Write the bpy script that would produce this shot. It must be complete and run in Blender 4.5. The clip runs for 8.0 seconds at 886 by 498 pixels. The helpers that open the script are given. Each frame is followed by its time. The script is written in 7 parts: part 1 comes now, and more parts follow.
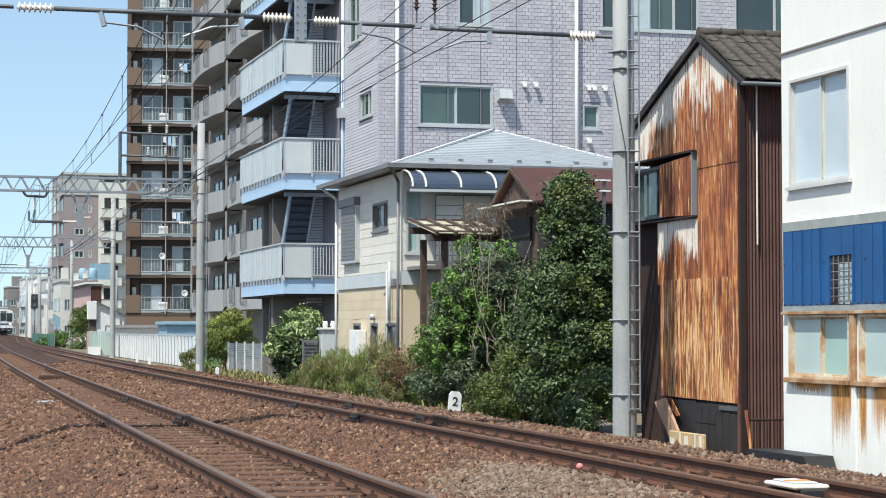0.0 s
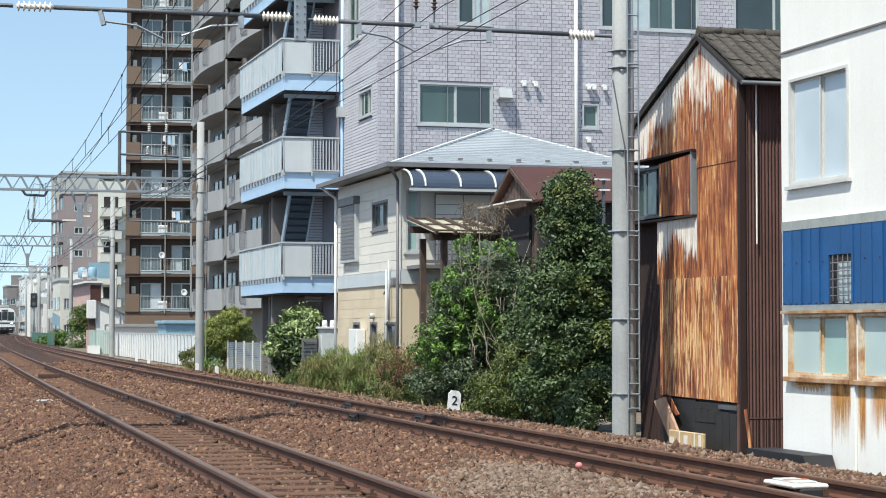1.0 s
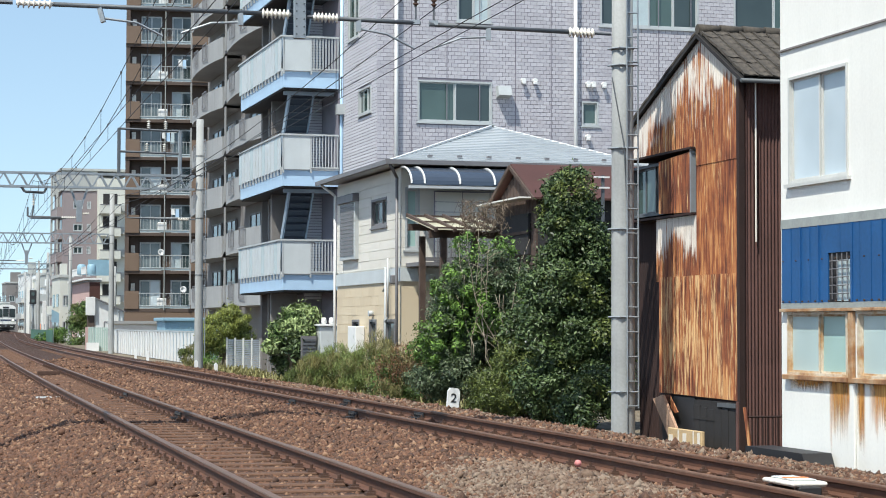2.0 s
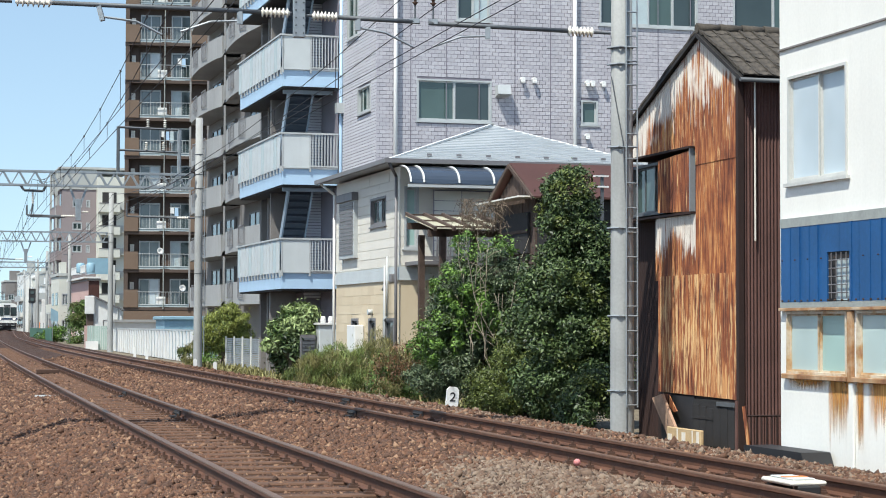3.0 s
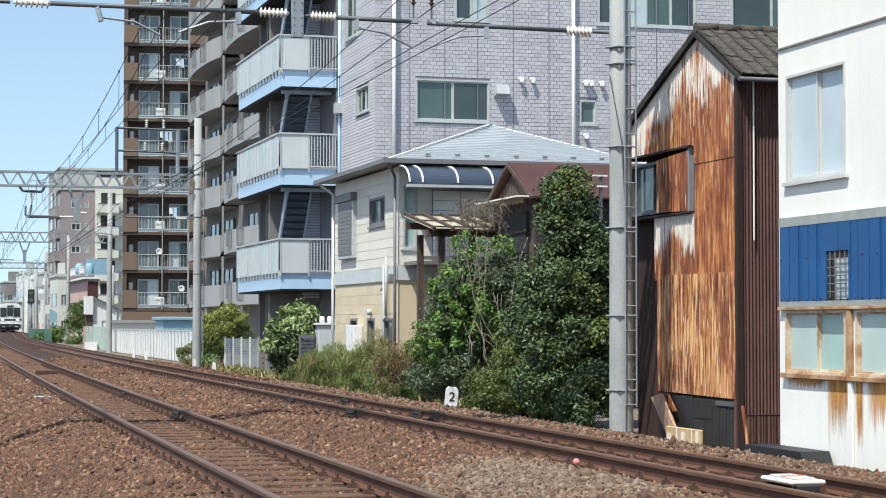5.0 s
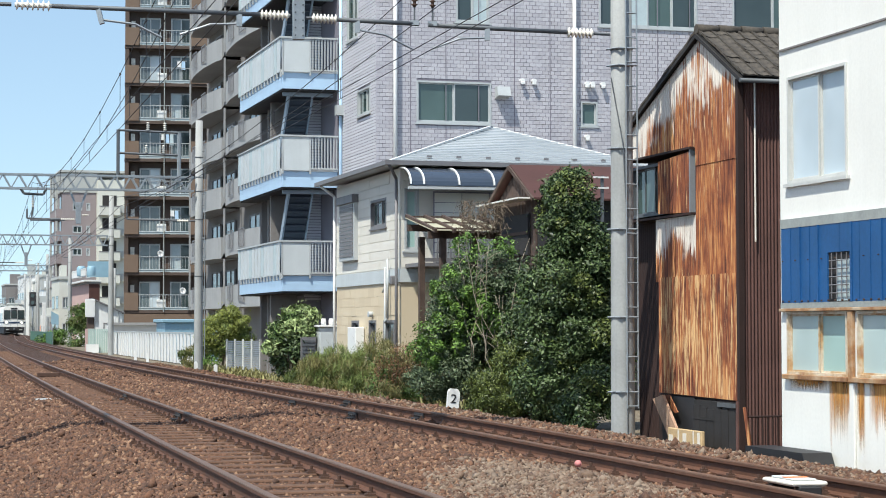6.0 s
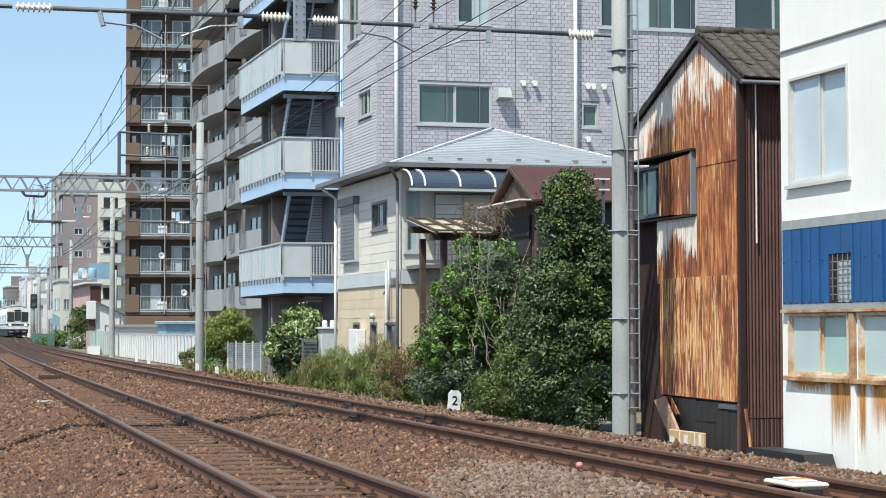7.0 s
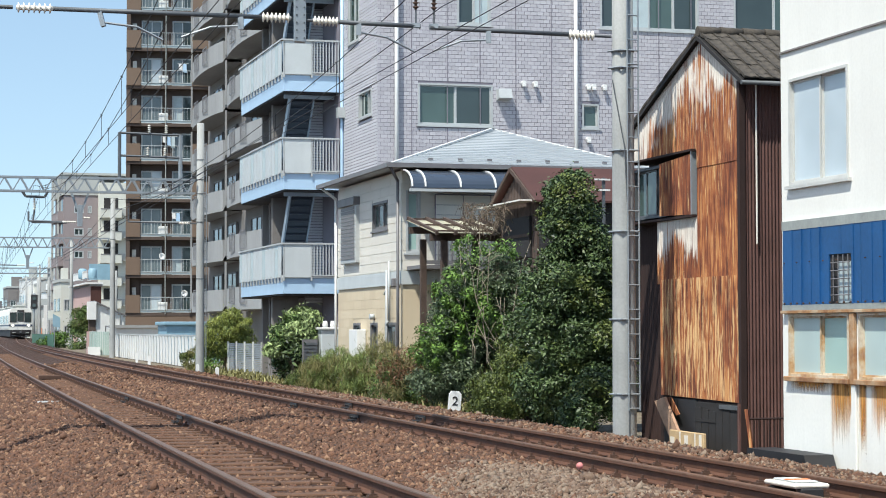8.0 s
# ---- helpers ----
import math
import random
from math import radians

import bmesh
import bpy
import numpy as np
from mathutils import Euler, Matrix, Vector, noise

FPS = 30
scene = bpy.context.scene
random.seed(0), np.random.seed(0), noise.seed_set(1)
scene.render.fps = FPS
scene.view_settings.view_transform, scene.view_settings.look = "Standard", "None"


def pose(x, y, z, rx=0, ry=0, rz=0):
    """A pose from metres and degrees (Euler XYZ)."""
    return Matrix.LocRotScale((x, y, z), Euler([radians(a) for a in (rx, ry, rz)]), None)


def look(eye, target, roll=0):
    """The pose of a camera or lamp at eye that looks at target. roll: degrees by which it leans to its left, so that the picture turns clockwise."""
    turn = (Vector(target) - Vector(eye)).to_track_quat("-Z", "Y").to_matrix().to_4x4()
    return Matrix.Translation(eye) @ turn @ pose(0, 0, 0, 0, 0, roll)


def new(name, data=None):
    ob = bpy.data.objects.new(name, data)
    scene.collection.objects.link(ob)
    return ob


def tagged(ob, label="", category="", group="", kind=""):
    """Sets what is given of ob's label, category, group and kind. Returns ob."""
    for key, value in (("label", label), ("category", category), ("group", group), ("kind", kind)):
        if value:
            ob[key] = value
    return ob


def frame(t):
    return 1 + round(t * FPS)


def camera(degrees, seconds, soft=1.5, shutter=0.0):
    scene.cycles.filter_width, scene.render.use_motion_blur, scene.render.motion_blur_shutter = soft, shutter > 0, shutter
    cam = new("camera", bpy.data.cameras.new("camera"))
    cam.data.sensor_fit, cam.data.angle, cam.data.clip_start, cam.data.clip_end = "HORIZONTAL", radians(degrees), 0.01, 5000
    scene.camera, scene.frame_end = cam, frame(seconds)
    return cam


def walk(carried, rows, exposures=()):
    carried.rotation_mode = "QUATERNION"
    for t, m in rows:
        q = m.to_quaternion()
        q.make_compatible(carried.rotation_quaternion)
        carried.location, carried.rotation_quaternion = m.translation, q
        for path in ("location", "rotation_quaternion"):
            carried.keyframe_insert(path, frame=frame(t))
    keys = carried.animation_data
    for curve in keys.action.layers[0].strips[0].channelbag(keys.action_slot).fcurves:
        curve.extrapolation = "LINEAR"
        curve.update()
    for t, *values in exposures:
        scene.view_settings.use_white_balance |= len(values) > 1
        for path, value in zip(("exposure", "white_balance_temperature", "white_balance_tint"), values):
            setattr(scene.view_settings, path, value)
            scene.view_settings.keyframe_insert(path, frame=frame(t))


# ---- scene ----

# ---------------------------------------------------------------- camera
cam = camera(25.25, 8.0, soft=1.0)
walk(cam, [
    (0.0, pose(0, 0, 1.2, 92.3396, 0, 0.0000) @ pose(0, 0, 0, 0, 0, 0.000)),
    (0.5, pose(0, 0, 1.2, 92.3161, 0, -0.0039) @ pose(0, 0, 0, 0, 0, -0.014)),
    (1.0, pose(0, 0, 1.2, 92.3126, 0, -0.0147) @ pose(0, 0, 0, 0, 0, 0.019)),
    (1.5, pose(0, 0, 1.2, 92.2773, 0, -0.0256) @ pose(0, 0, 0, 0, 0, 0.057)),
    (3.0, pose(0, 0, 1.2, 92.2075, 0, -0.0600) @ pose(0, 0, 0, 0, 0, 0.143)),
    (3.5, pose(0, 0, 1.2, 92.2060, 0, -0.0660) @ pose(0, 0, 0, 0, 0, 0.146)),
    (4.0, pose(0, 0, 1.2, 92.1931, 0, -0.0900) @ pose(0, 0, 0, 0, 0, 0.120)),
    (4.5, pose(0, 0, 1.2, 92.1938, 0, -0.1041) @ pose(0, 0, 0, 0, 0, 0.081)),
    (6.0, pose(0, 0, 1.2, 92.2599, 0, -0.0521) @ pose(0, 0, 0, 0, 0, -0.073)),
    (6.5, pose(0, 0, 1.2, 92.2917, 0, -0.0277) @ pose(0, 0, 0, 0, 0, -0.066)),
    (7.0, pose(0, 0, 1.2, 92.3109, 0, -0.0201) @ pose(0, 0, 0, 0, 0, -0.114)),
    (7.5, pose(0, 0, 1.2, 92.3287, 0, -0.0138) @ pose(0, 0, 0, 0, 0, -0.111)),
    (8.0, pose(0, 0, 1.2, 92.3274, 0, -0.0095) @ pose(0, 0, 0, 0, 0, -0.114)),
], exposures=[(0.0, 0.7, 6680, 5), (8.0, 0.7, 6680, 5)])

# ---------------------------------------------------------------- light
SUN_TO = Vector((-0.555, -0.83, 0)).normalized()
SUN_EL = radians(60)
world = bpy.data.worlds.new("sky")
scene.world = world
world.use_nodes = True
wn = world.node_tree
sky = wn.nodes.new("ShaderNodeTexSky")
sky.sky_type = "NISHITA"
sky.sun_disc = False
sky.sun_elevation = SUN_EL
sky.sun_rotation = math.atan2(SUN_TO.x, SUN_TO.y)
sky.air_density, sky.dust_density, sky.ozone_density = 1.3, 0.7, 0.6
wn.nodes["Background"].inputs["Strength"].default_value = 0.126
lift = wn.nodes.new("ShaderNodeVectorMath")
lift.operation = "ADD"
lift.inputs[1].default_value = (0, 0, 0.15)
wn.links.new(wn.nodes.new("ShaderNodeTexCoord").outputs["Generated"], lift.inputs[0])
wn.links.new(lift.outputs[0], sky.inputs[0])
wn.links.new(sky.outputs[0], wn.nodes["Background"].inputs[0])
sun = new("sun", bpy.data.lights.new("sun", "SUN"))
sun.data.energy, sun.data.angle, sun.data.color = 3.9, radians(0.53), (1.0, 0.97, 0.93)
to_sun = Vector((SUN_TO.x * math.cos(SUN_EL), SUN_TO.y * math.cos(SUN_EL), math.sin(SUN_EL)))
sun.matrix_basis = look(to_sun * 60, (0, 0, 0))

# ---------------------------------------------------------------- materials
class Mat:
    """A small builder of node materials."""

    def __init__(self, name, rough=0.7, metal=0.0):
        self.m = bpy.data.materials.new(name)
        self.m.use_nodes = True
        self.t = self.m.node_tree
        self.b = self.t.nodes["Principled BSDF"]
        self.b.inputs["Roughness"].default_value = rough
        self.b.inputs["Metallic"].default_value = metal
        self.co = self.node("ShaderNodeTexCoord").outputs["Object"]

    def node(self, kind, **values):
        n = self.t.nodes.new(kind)
        for key, value in values.items():
            n.inputs[key.replace("_", " ")].default_value = value
        return n

    def link(self, a, b):
        self.t.links.new(a, b)

    def scaled(self, sx, sy, sz):
        n = self.node("ShaderNodeMapping")
        n.inputs["Scale"].default_value = (sx, sy, sz)
        self.link(self.co, n.inputs[0])
        return n.outputs[0]

    def noise(self, scale, detail=4.0, vec=None, rough=0.55):
        n = self.node("ShaderNodeTexNoise", Scale=scale, Detail=detail, Roughness=rough)
        self.link(vec if vec is not None else self.co, n.inputs["Vector"])
        return n.outputs["Fac"]

    def ramp(self, fac, stops):
        n = self.node("ShaderNodeValToRGB")
        e = n.color_ramp.elements
        while len(e) < len(stops):
            e.new(0.5)
        for k, (p, col) in zip(e, stops):
            k.position = p
            k.color = (*col, 1) if len(col) == 3 else col
        self.link(fac, n.inputs[0])
        return n.outputs[0]

    def mix(self, fac, a, b, how="MIX"):
        n = self.node("ShaderNodeMix")
        n.data_type, n.blend_type = "RGBA", how
        for sock, value in ((n.inputs[0], fac), (n.inputs[6], a), (n.inputs[7], b)):
            if isinstance(value, (int, float)):
                sock.default_value = value
            elif isinstance(value, tuple):
                sock.default_value = (*value, 1)
            else:
                self.link(value, sock)
        return n.outputs[2]

    def color(self, c):
        if isinstance(c, tuple):
            self.b.inputs["Base Color"].default_value = (*c, 1)
        else:
            self.link(c, self.b.inputs["Base Color"])
        return self

    def bump(self, h, strength=0.3, dist=0.02):
        n = self.node("ShaderNodeBump", Strength=strength, Distance=dist)
        self.link(h, n.inputs["Height"])
        self.link(n.outputs[0], self.b.inputs["Normal"])
        return self


def grey(v):
    return (v, v, v)


def plain(name, col, rough=0.6, metal=0.0, var=0.18, scale=3.0, fine=40.0, bump=0.15, streak=0.0):
    """Paint, plaster or metal with two scales of variation and, if asked, vertical run-off streaks."""
    m = Mat(name, rough, metal)
    lo = tuple(c * (1 - var) for c in col)
    hi = tuple(min(1, c * (1 + var * 0.6)) for c in col)
    a = m.ramp(m.noise(scale, 5), [(0.3, lo), (0.7, hi)])
    c = m.mix(0.35, a, m.ramp(m.noise(fine, 3), [(0.3, lo), (0.7, hi)]))
    if streak:
        s = m.ramp(m.noise(1.0, 4, m.scaled(7, 7, 0.5)), [(0.5, (0, 0, 0)), (0.75, (1, 1, 1))])
        c = m.mix(m.mix(1.0, s, grey(streak), "MULTIPLY"), c, tuple(x * 0.45 for x in col))
    m.color(c)
    if bump:
        m.bump(m.noise(fine, 4), bump, 0.01)
    return m.m


def rust_sheet(name, top_z, pale=0.5, tan=0.3, red=0.5, gable=0.0, reach=1.9):
    """Rusted galvanised sheet: fine vertical runs of orange, red-brown and tan; zinc left below the edge at top_z, which may follow a gable."""
    m = Mat(name, 0.75, 0.1)

    def calc(op, a, b, c=None):
        n = m.node("ShaderNodeMath")
        n.operation = op
        for i, v in enumerate((a, b, c)):
            if v is None:
                continue
            if isinstance(v, (int, float)):
                n.inputs[i].default_value = v
            else:
                m.link(v, n.inputs[i])
        return n.outputs[0]

    sep = m.node("ShaderNodeSeparateXYZ")
    m.link(m.co, sep.inputs[0])
    runs = m.noise(1.0, 5, m.scaled(24, 24, 1.6), 0.62)
    fine = m.noise(1.0, 5, m.scaled(60, 60, 3.0), 0.65)
    blot = m.noise(1.5, 6)
    base = m.ramp(calc("MULTIPLY_ADD", blot, 0.55, runs), [(0.60, (0.07, 0.022, 0.014)), (0.69, (0.17, 0.050, 0.022)), (0.77, (0.27, 0.085, 0.032)), (0.85, (0.42, 0.165, 0.058)), (0.95, (0.56, 0.30, 0.12))])
    patch = m.ramp(m.noise(0.9, 3), [(0.40, (0, 0, 0)), (0.62, (red, red, red))])
    c = m.mix(patch, base, m.ramp(runs, [(0.38, (0.12, 0.036, 0.020)), (0.62, (0.30, 0.095, 0.040))]))
    strip = calc("MULTIPLY_ADD", m.noise(0.8, 2), 0.25, m.noise(1.0, 4, m.scaled(30, 30, 1.9), 0.62))
    c = m.mix(m.ramp(strip, [(0.80 - 0.25 * tan, (0, 0, 0)), (0.88 - 0.25 * tan, (0.85, 0.85, 0.85))]), c, (0.66, 0.43, 0.21))
    c = m.mix(m.ramp(fine, [(0.55, (0, 0, 0)), (0.68, (0.5, 0.5, 0.5))]), c, (0.08, 0.027, 0.017))
    high = sep.outputs[2]
    if gable:
        high = calc("MULTIPLY_ADD", calc("ABSOLUTE", calc("SUBTRACT", sep.outputs[1], 1.24), 0), gable, high)
    lift = m.node("ShaderNodeMapRange")
    lift.inputs[1].default_value, lift.inputs[2].default_value = top_z - reach, top_z
    m.link(high, lift.inputs[0])
    zinc = calc("MULTIPLY_ADD", lift.outputs[0], pale * 0.7, calc("MULTIPLY_ADD", m.noise(1.0, 5, m.scaled(20, 20, 1.2), 0.62), 0.7, calc("MULTIPLY", m.noise(1.2, 4), 0.5)))
    c = m.mix(m.ramp(zinc, [(0.81, (0, 0, 0)), (0.90, (0.92, 0.92, 0.92))]), c, m.ramp(fine, [(0.3, (0.48, 0.44, 0.39)), (0.6, (0.76, 0.72, 0.65))]))
    m.color(c)
    m.bump(fine, 0.25, 0.006)
    return m.m


def glassy(name, col, rough=0.06):
    m = Mat(name, rough)
    m.color(m.ramp(m.noise(0.8, 2), [(0.3, tuple(c * 0.75 for c in col)), (0.7, col)]))
    m.b.inputs["Specular IOR Level"].default_value = 0.7
    return m.m


def leaf_mat(name, dark, light):
    m = Mat(name, 0.5)
    g = m.node("ShaderNodeNewGeometry")
    c = m.ramp(g.outputs["Random Per Island"], [(0.0, dark), (0.75, light), (1.0, tuple(min(1, x * 1.5) for x in light))])
    m.color(c)
    m.b.inputs["Specular IOR Level"].default_value = 0.35
    return m.m


def stone_mat(name, cols, rough=0.9):
    m = Mat(name, rough)
    g = m.node("ShaderNodeNewGeometry")
    n = len(cols) - 1
    c = m.ramp(g.outputs["Random Per Island"], [(i / n, col) for i, col in enumerate(cols)])
    c = m.mix(0.2, c, m.ramp(m.noise(0.35, 3), [(0.35, (0.075, 0.032, 0.018)), (0.65, (0.17, 0.08, 0.045))]))
    m.color(m.mix(0.25, c, m.ramp(m.noise(60, 3), [(0.3, (0.025, 0.014, 0.009)), (0.7, (0.26, 0.16, 0.11))])))
    return m.m


M = {}
M["ballast"] = stone_mat("ballast_stone", [(0.012, 0.006, 0.004), (0.055, 0.021, 0.011), (0.14, 0.056, 0.026), (0.035, 0.017, 0.011), (0.10, 0.040, 0.019), (0.17, 0.080, 0.041), (0.36, 0.22, 0.13)])
M["ballast_grey"] = stone_mat("ballast_stone_grey", [(0.04, 0.027, 0.02), (0.16, 0.115, 0.08), (0.30, 0.245, 0.185), (0.12, 0.065, 0.038), (0.22, 0.18, 0.14)])


def ground_mat():
    m = Mat("ballast_bed", 0.95)
    v = m.node("ShaderNodeTexVoronoi", Scale=24.0)
    m.link(m.co, v.inputs["Vector"])
    c = m.mix(0.5, m.ramp(v.outputs["Color"], [(0.2, (0.018, 0.008, 0.005)), (0.8, (0.085, 0.038, 0.021))]), m.ramp(m.noise(0.3, 4), [(0.35, (0.045, 0.019, 0.011)), (0.65, (0.095, 0.043, 0.024))]))
    # cell edges darkened in the colour, as shade in the gaps between stones
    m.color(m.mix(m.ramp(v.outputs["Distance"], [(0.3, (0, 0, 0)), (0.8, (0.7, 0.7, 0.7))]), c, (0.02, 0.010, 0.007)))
    m.bump(v.outputs["Distance"], 0.9, 0.05)
    return m.m


def soil_mat():
    m = Mat("soil", 0.95)
    c = m.ramp(m.noise(0.9, 6), [(0.3, (0.07, 0.06, 0.035)), (0.5, (0.15, 0.115, 0.075)), (0.7, (0.22, 0.19, 0.14))])
    m.color(m.mix(0.35, c, m.ramp(m.noise(25, 4), [(0.3, (0.04, 0.035, 0.02)), (0.7, (0.28, 0.24, 0.18))])))
    m.bump(m.noise(12, 5), 0.6, 0.04)
    return m.m


M["bed"] = ground_mat()
M["soil"] = soil_mat()
M["rail_side"] = plain("rail_rust", (0.10, 0.041, 0.021), 0.75, 0.0, 0.4, 6, 60, 0.2)
M["rail_head"] = plain("rail_polished", (0.145, 0.092, 0.064), 0.5, 0.15, 0.2, 3, 30, 0.05)
M["rail_head_b"] = plain("rail_dull", (0.15, 0.078, 0.045), 0.5, 0.2, 0.25, 3, 30, 0.05)
M["sleeper"] = plain("sleeper_wood", (0.11, 0.056, 0.032), 0.9, 0, 0.4, 5, 50, 0.5)
M["clip"] = plain("clip_iron", (0.085, 0.045, 0.03), 0.8, 0.1, 0.4, 8, 60, 0.2)
M["concrete"] = plain("concrete", (0.33, 0.338, 0.33), 0.85, 0, 0.22, 1.2, 30, 0.2, 0.35)
M["galv"] = plain("galvanised_steel", (0.30, 0.33, 0.35), 0.5, 0.4, 0.2, 3, 40, 0.1)
M["darksteel"] = plain("dark_steel", (0.11, 0.12, 0.13), 0.6, 0.3, 0.25, 3, 40, 0.1)
M["wire"] = plain("wire_black", (0.035, 0.035, 0.04), 0.6, 0.2, 0.2, 3, 30, 0)
M["porcelain"] = plain("porcelain", (0.74, 0.70, 0.62), 0.25, 0, 0.12, 9, 40, 0)
M["white_wall"] = plain("white_render", (0.775, 0.765, 0.715), 0.85, 0, 0.09, 0.8, 25, 0.12, 0.06)
M["alu_pale"] = plain("pale_aluminium_frame", (0.55, 0.55, 0.52), 0.5, 0.05, 0.15, 3, 30, 0.05)
M["alu"] = plain("aluminium_frame", (0.43, 0.45, 0.45), 0.5, 0.1, 0.12, 3, 30, 0.05)
M["white_paint"] = plain("white_paint", (0.70, 0.70, 0.68), 0.5, 0, 0.08, 3, 30, 0.05)
M["blue_sheet"] = plain("blue_sheet", (0.010, 0.082, 0.235), 0.5, 0, 0.28, 1.2, 20, 0.1, 0.25)
M["grey_strip"] = plain("grey_flashing", (0.33, 0.35, 0.33), 0.6, 0.1, 0.25, 4, 30, 0.1)
M["frost_pale"] = glassy("pale_frosted_glass", (0.50, 0.62, 0.60), 0.3)
M["frost"] = glassy("frosted_glass", (0.36, 0.52, 0.48), 0.25)
# pale base colour holds the bright sky reflection of these panes
M["glass_blue"] = glassy("window_glass_painted_sky", (0.56, 0.64, 0.68), 0.12)
M["glass_mid"] = glassy("window_glass_grey", (0.13, 0.165, 0.175), 0.06)
M["glass_dark"] = glassy("window_glass_dark", (0.045, 0.065, 0.065), 0.05)
M["glass_green"] = glassy("window_glass_green", (0.07, 0.11, 0.10), 0.05)
M["curtain"] = plain("curtain", (0.42, 0.50, 0.52), 0.9, 0, 0.15, 4, 30, 0.1)
rf = Mat("rusted_cream_frame", 0.7)
rf.color(rf.mix(0.3, rf.ramp(rf.noise(3.5, 5), [(0.30, (0.28, 0.11, 0.035)), (0.40, (0.46, 0.29, 0.13)), (0.52, (0.60, 0.54, 0.43))]), rf.ramp(rf.noise(25, 4), [(0.3, (0.30, 0.13, 0.05)), (0.7, (0.62, 0.55, 0.42))])))
rf.bump(rf.noise(30, 4), 0.2, 0.01)
M["rust_frame"] = rf.m
rl = Mat("rusted_ledge", 0.75)
rl.color(rl.mix(0.3, rl.ramp(rl.noise(3.5, 5), [(0.34, (0.17, 0.065, 0.025)), (0.48, (0.36, 0.18, 0.07)), (0.66, (0.52, 0.42, 0.30))]), rl.ramp(rl.noise(25, 4), [(0.3, (0.20, 0.08, 0.03)), (0.7, (0.50, 0.36, 0.22))])))
rl.bump(rl.noise(30, 4), 0.2, 0.01)
M["rust_ledge"] = rl.m
M["rust_a"] = rust_sheet("rust_sheet_gable", 5.08, 0.50, 0.36, 0.6, 0.45, 1.5)
M["rust_b"] = rust_sheet("rust_sheet_middle", 3.5, 0.10, 0.32, 0.7)
M["rust_c"] = rust_sheet("rust_sheet_pale", 2.75, 0.62, 0.35, 0.3, 0.0, 1.0)
M["rust_d"] = rust_sheet("rust_sheet_low", 3.3, 0.12, 0.62, 0.4)
# dark rust, lowered further so the recess's shade sits in the colour
M["rust_dark"] = plain("rust_shade_dark_sheet", (0.030, 0.013, 0.010), 0.8, 0.1, 0.5, 2, 30, 0.2, 0.4)
M["rust_side"] = plain("rust_brown_sheet", (0.125, 0.062, 0.052), 0.75, 0.1, 0.4, 2, 30, 0.2, 0.35)
M["roof_tile"] = plain("old_roof_tile", (0.070, 0.059, 0.047), 0.9, 0, 0.6, 9, 40, 0.4)
M["old_wood"] = plain("weathered_wood", (0.08, 0.052, 0.04), 0.9, 0, 0.45, 5, 45, 0.4)
M["pale_wood"] = plain("pale_wood", (0.50, 0.36, 0.20), 0.85, 0, 0.3, 6, 45, 0.3)
M["old_plank"] = plain("sun_bleached_plank", (0.40, 0.25, 0.165), 0.9, 0, 0.35, 6, 45, 0.4)
# charred boards; the same near-black paints shade under balconies
M["black_board"] = plain("charred_shade_black", (0.022, 0.020, 0.020), 0.8, 0, 0.4, 3, 40, 0.3)


def tile_mat(name, a, b, rough=0.55):
    m = Mat(name, rough)
    r = m.node("ShaderNodeObjectInfo").outputs["Random"]
    g = m.node("ShaderNodeNewGeometry").outputs["Random Per Island"]
    add = m.node("ShaderNodeMath")
    add.operation = "ADD"
    m.link(r, add.inputs[0])
    m.link(g, add.inputs[1])
    fr = m.node("ShaderNodeMath")
    fr.operation = "FRACT"
    m.link(add.outputs[0], fr.inputs[0])
    c = m.ramp(fr.outputs[0], [(0.0, a), (1.0, b)])
    m.color(m.mix(0.25, c, m.ramp(m.noise(0.7, 5), [(0.3, tuple(x * 0.75 for x in a)), (0.7, b)])))
    m.bump(m.noise(30, 3), 0.1, 0.01)
    return m.m


M["mauve_tile"] = tile_mat("mauve_tile", (0.385, 0.37, 0.40), (0.49, 0.475, 0.505))
M["pale_siding"] = tile_mat("pale_lavender_siding", (0.50, 0.49, 0.525), (0.58, 0.57, 0.605))
M["mauve_joint"] = plain("mauve_joint", (0.19, 0.175, 0.205), 0.9, 0, 0.15, 1, 30, 0.1)
M["siding"] = tile_mat("cream_siding", (0.64, 0.61, 0.54), (0.71, 0.68, 0.61), 0.7)
M["beige_wall"] = tile_mat("beige_tile", (0.56, 0.46, 0.32), (0.63, 0.53, 0.38), 0.75)
M["panel_cream"] = plain("weathered_cream_sheet", (0.42, 0.40, 0.29), 0.6, 0, 0.25, 4, 30, 0.05)
M["lightblue"] = plain("light_blue_paint", (0.40, 0.56, 0.72), 0.5, 0, 0.08, 2, 30, 0.05)
M["stair_blue"] = plain("dark_blue_steel", (0.030, 0.040, 0.058), 0.5, 0.1, 0.2, 3, 30, 0.05)
M["blue_grey"] = plain("blue_grey_steel", (0.26, 0.32, 0.38), 0.5, 0.1, 0.15, 3, 30, 0.05)
M["pale_panel"] = plain("pale_balcony_panel", (0.50, 0.535, 0.54), 0.5, 0, 0.1, 2, 30, 0.05, 0.1)
M["metal_roof"] = plain("grey_metal_roof", (0.40, 0.43, 0.45), 0.45, 0.2, 0.1, 1, 30, 0.05)
M["gutter"] = plain("grey_brown_gutter", (0.16, 0.155, 0.16), 0.5, 0, 0.2, 3, 30, 0.05)
M["polycarb"] = glassy("smoked_polycarbonate", (0.045, 0.06, 0.085), 0.12)
M["grey_render"] = plain("grey_concrete_render", (0.30, 0.305, 0.305), 0.85, 0, 0.14, 0.5, 12, 0.1, 0.25)
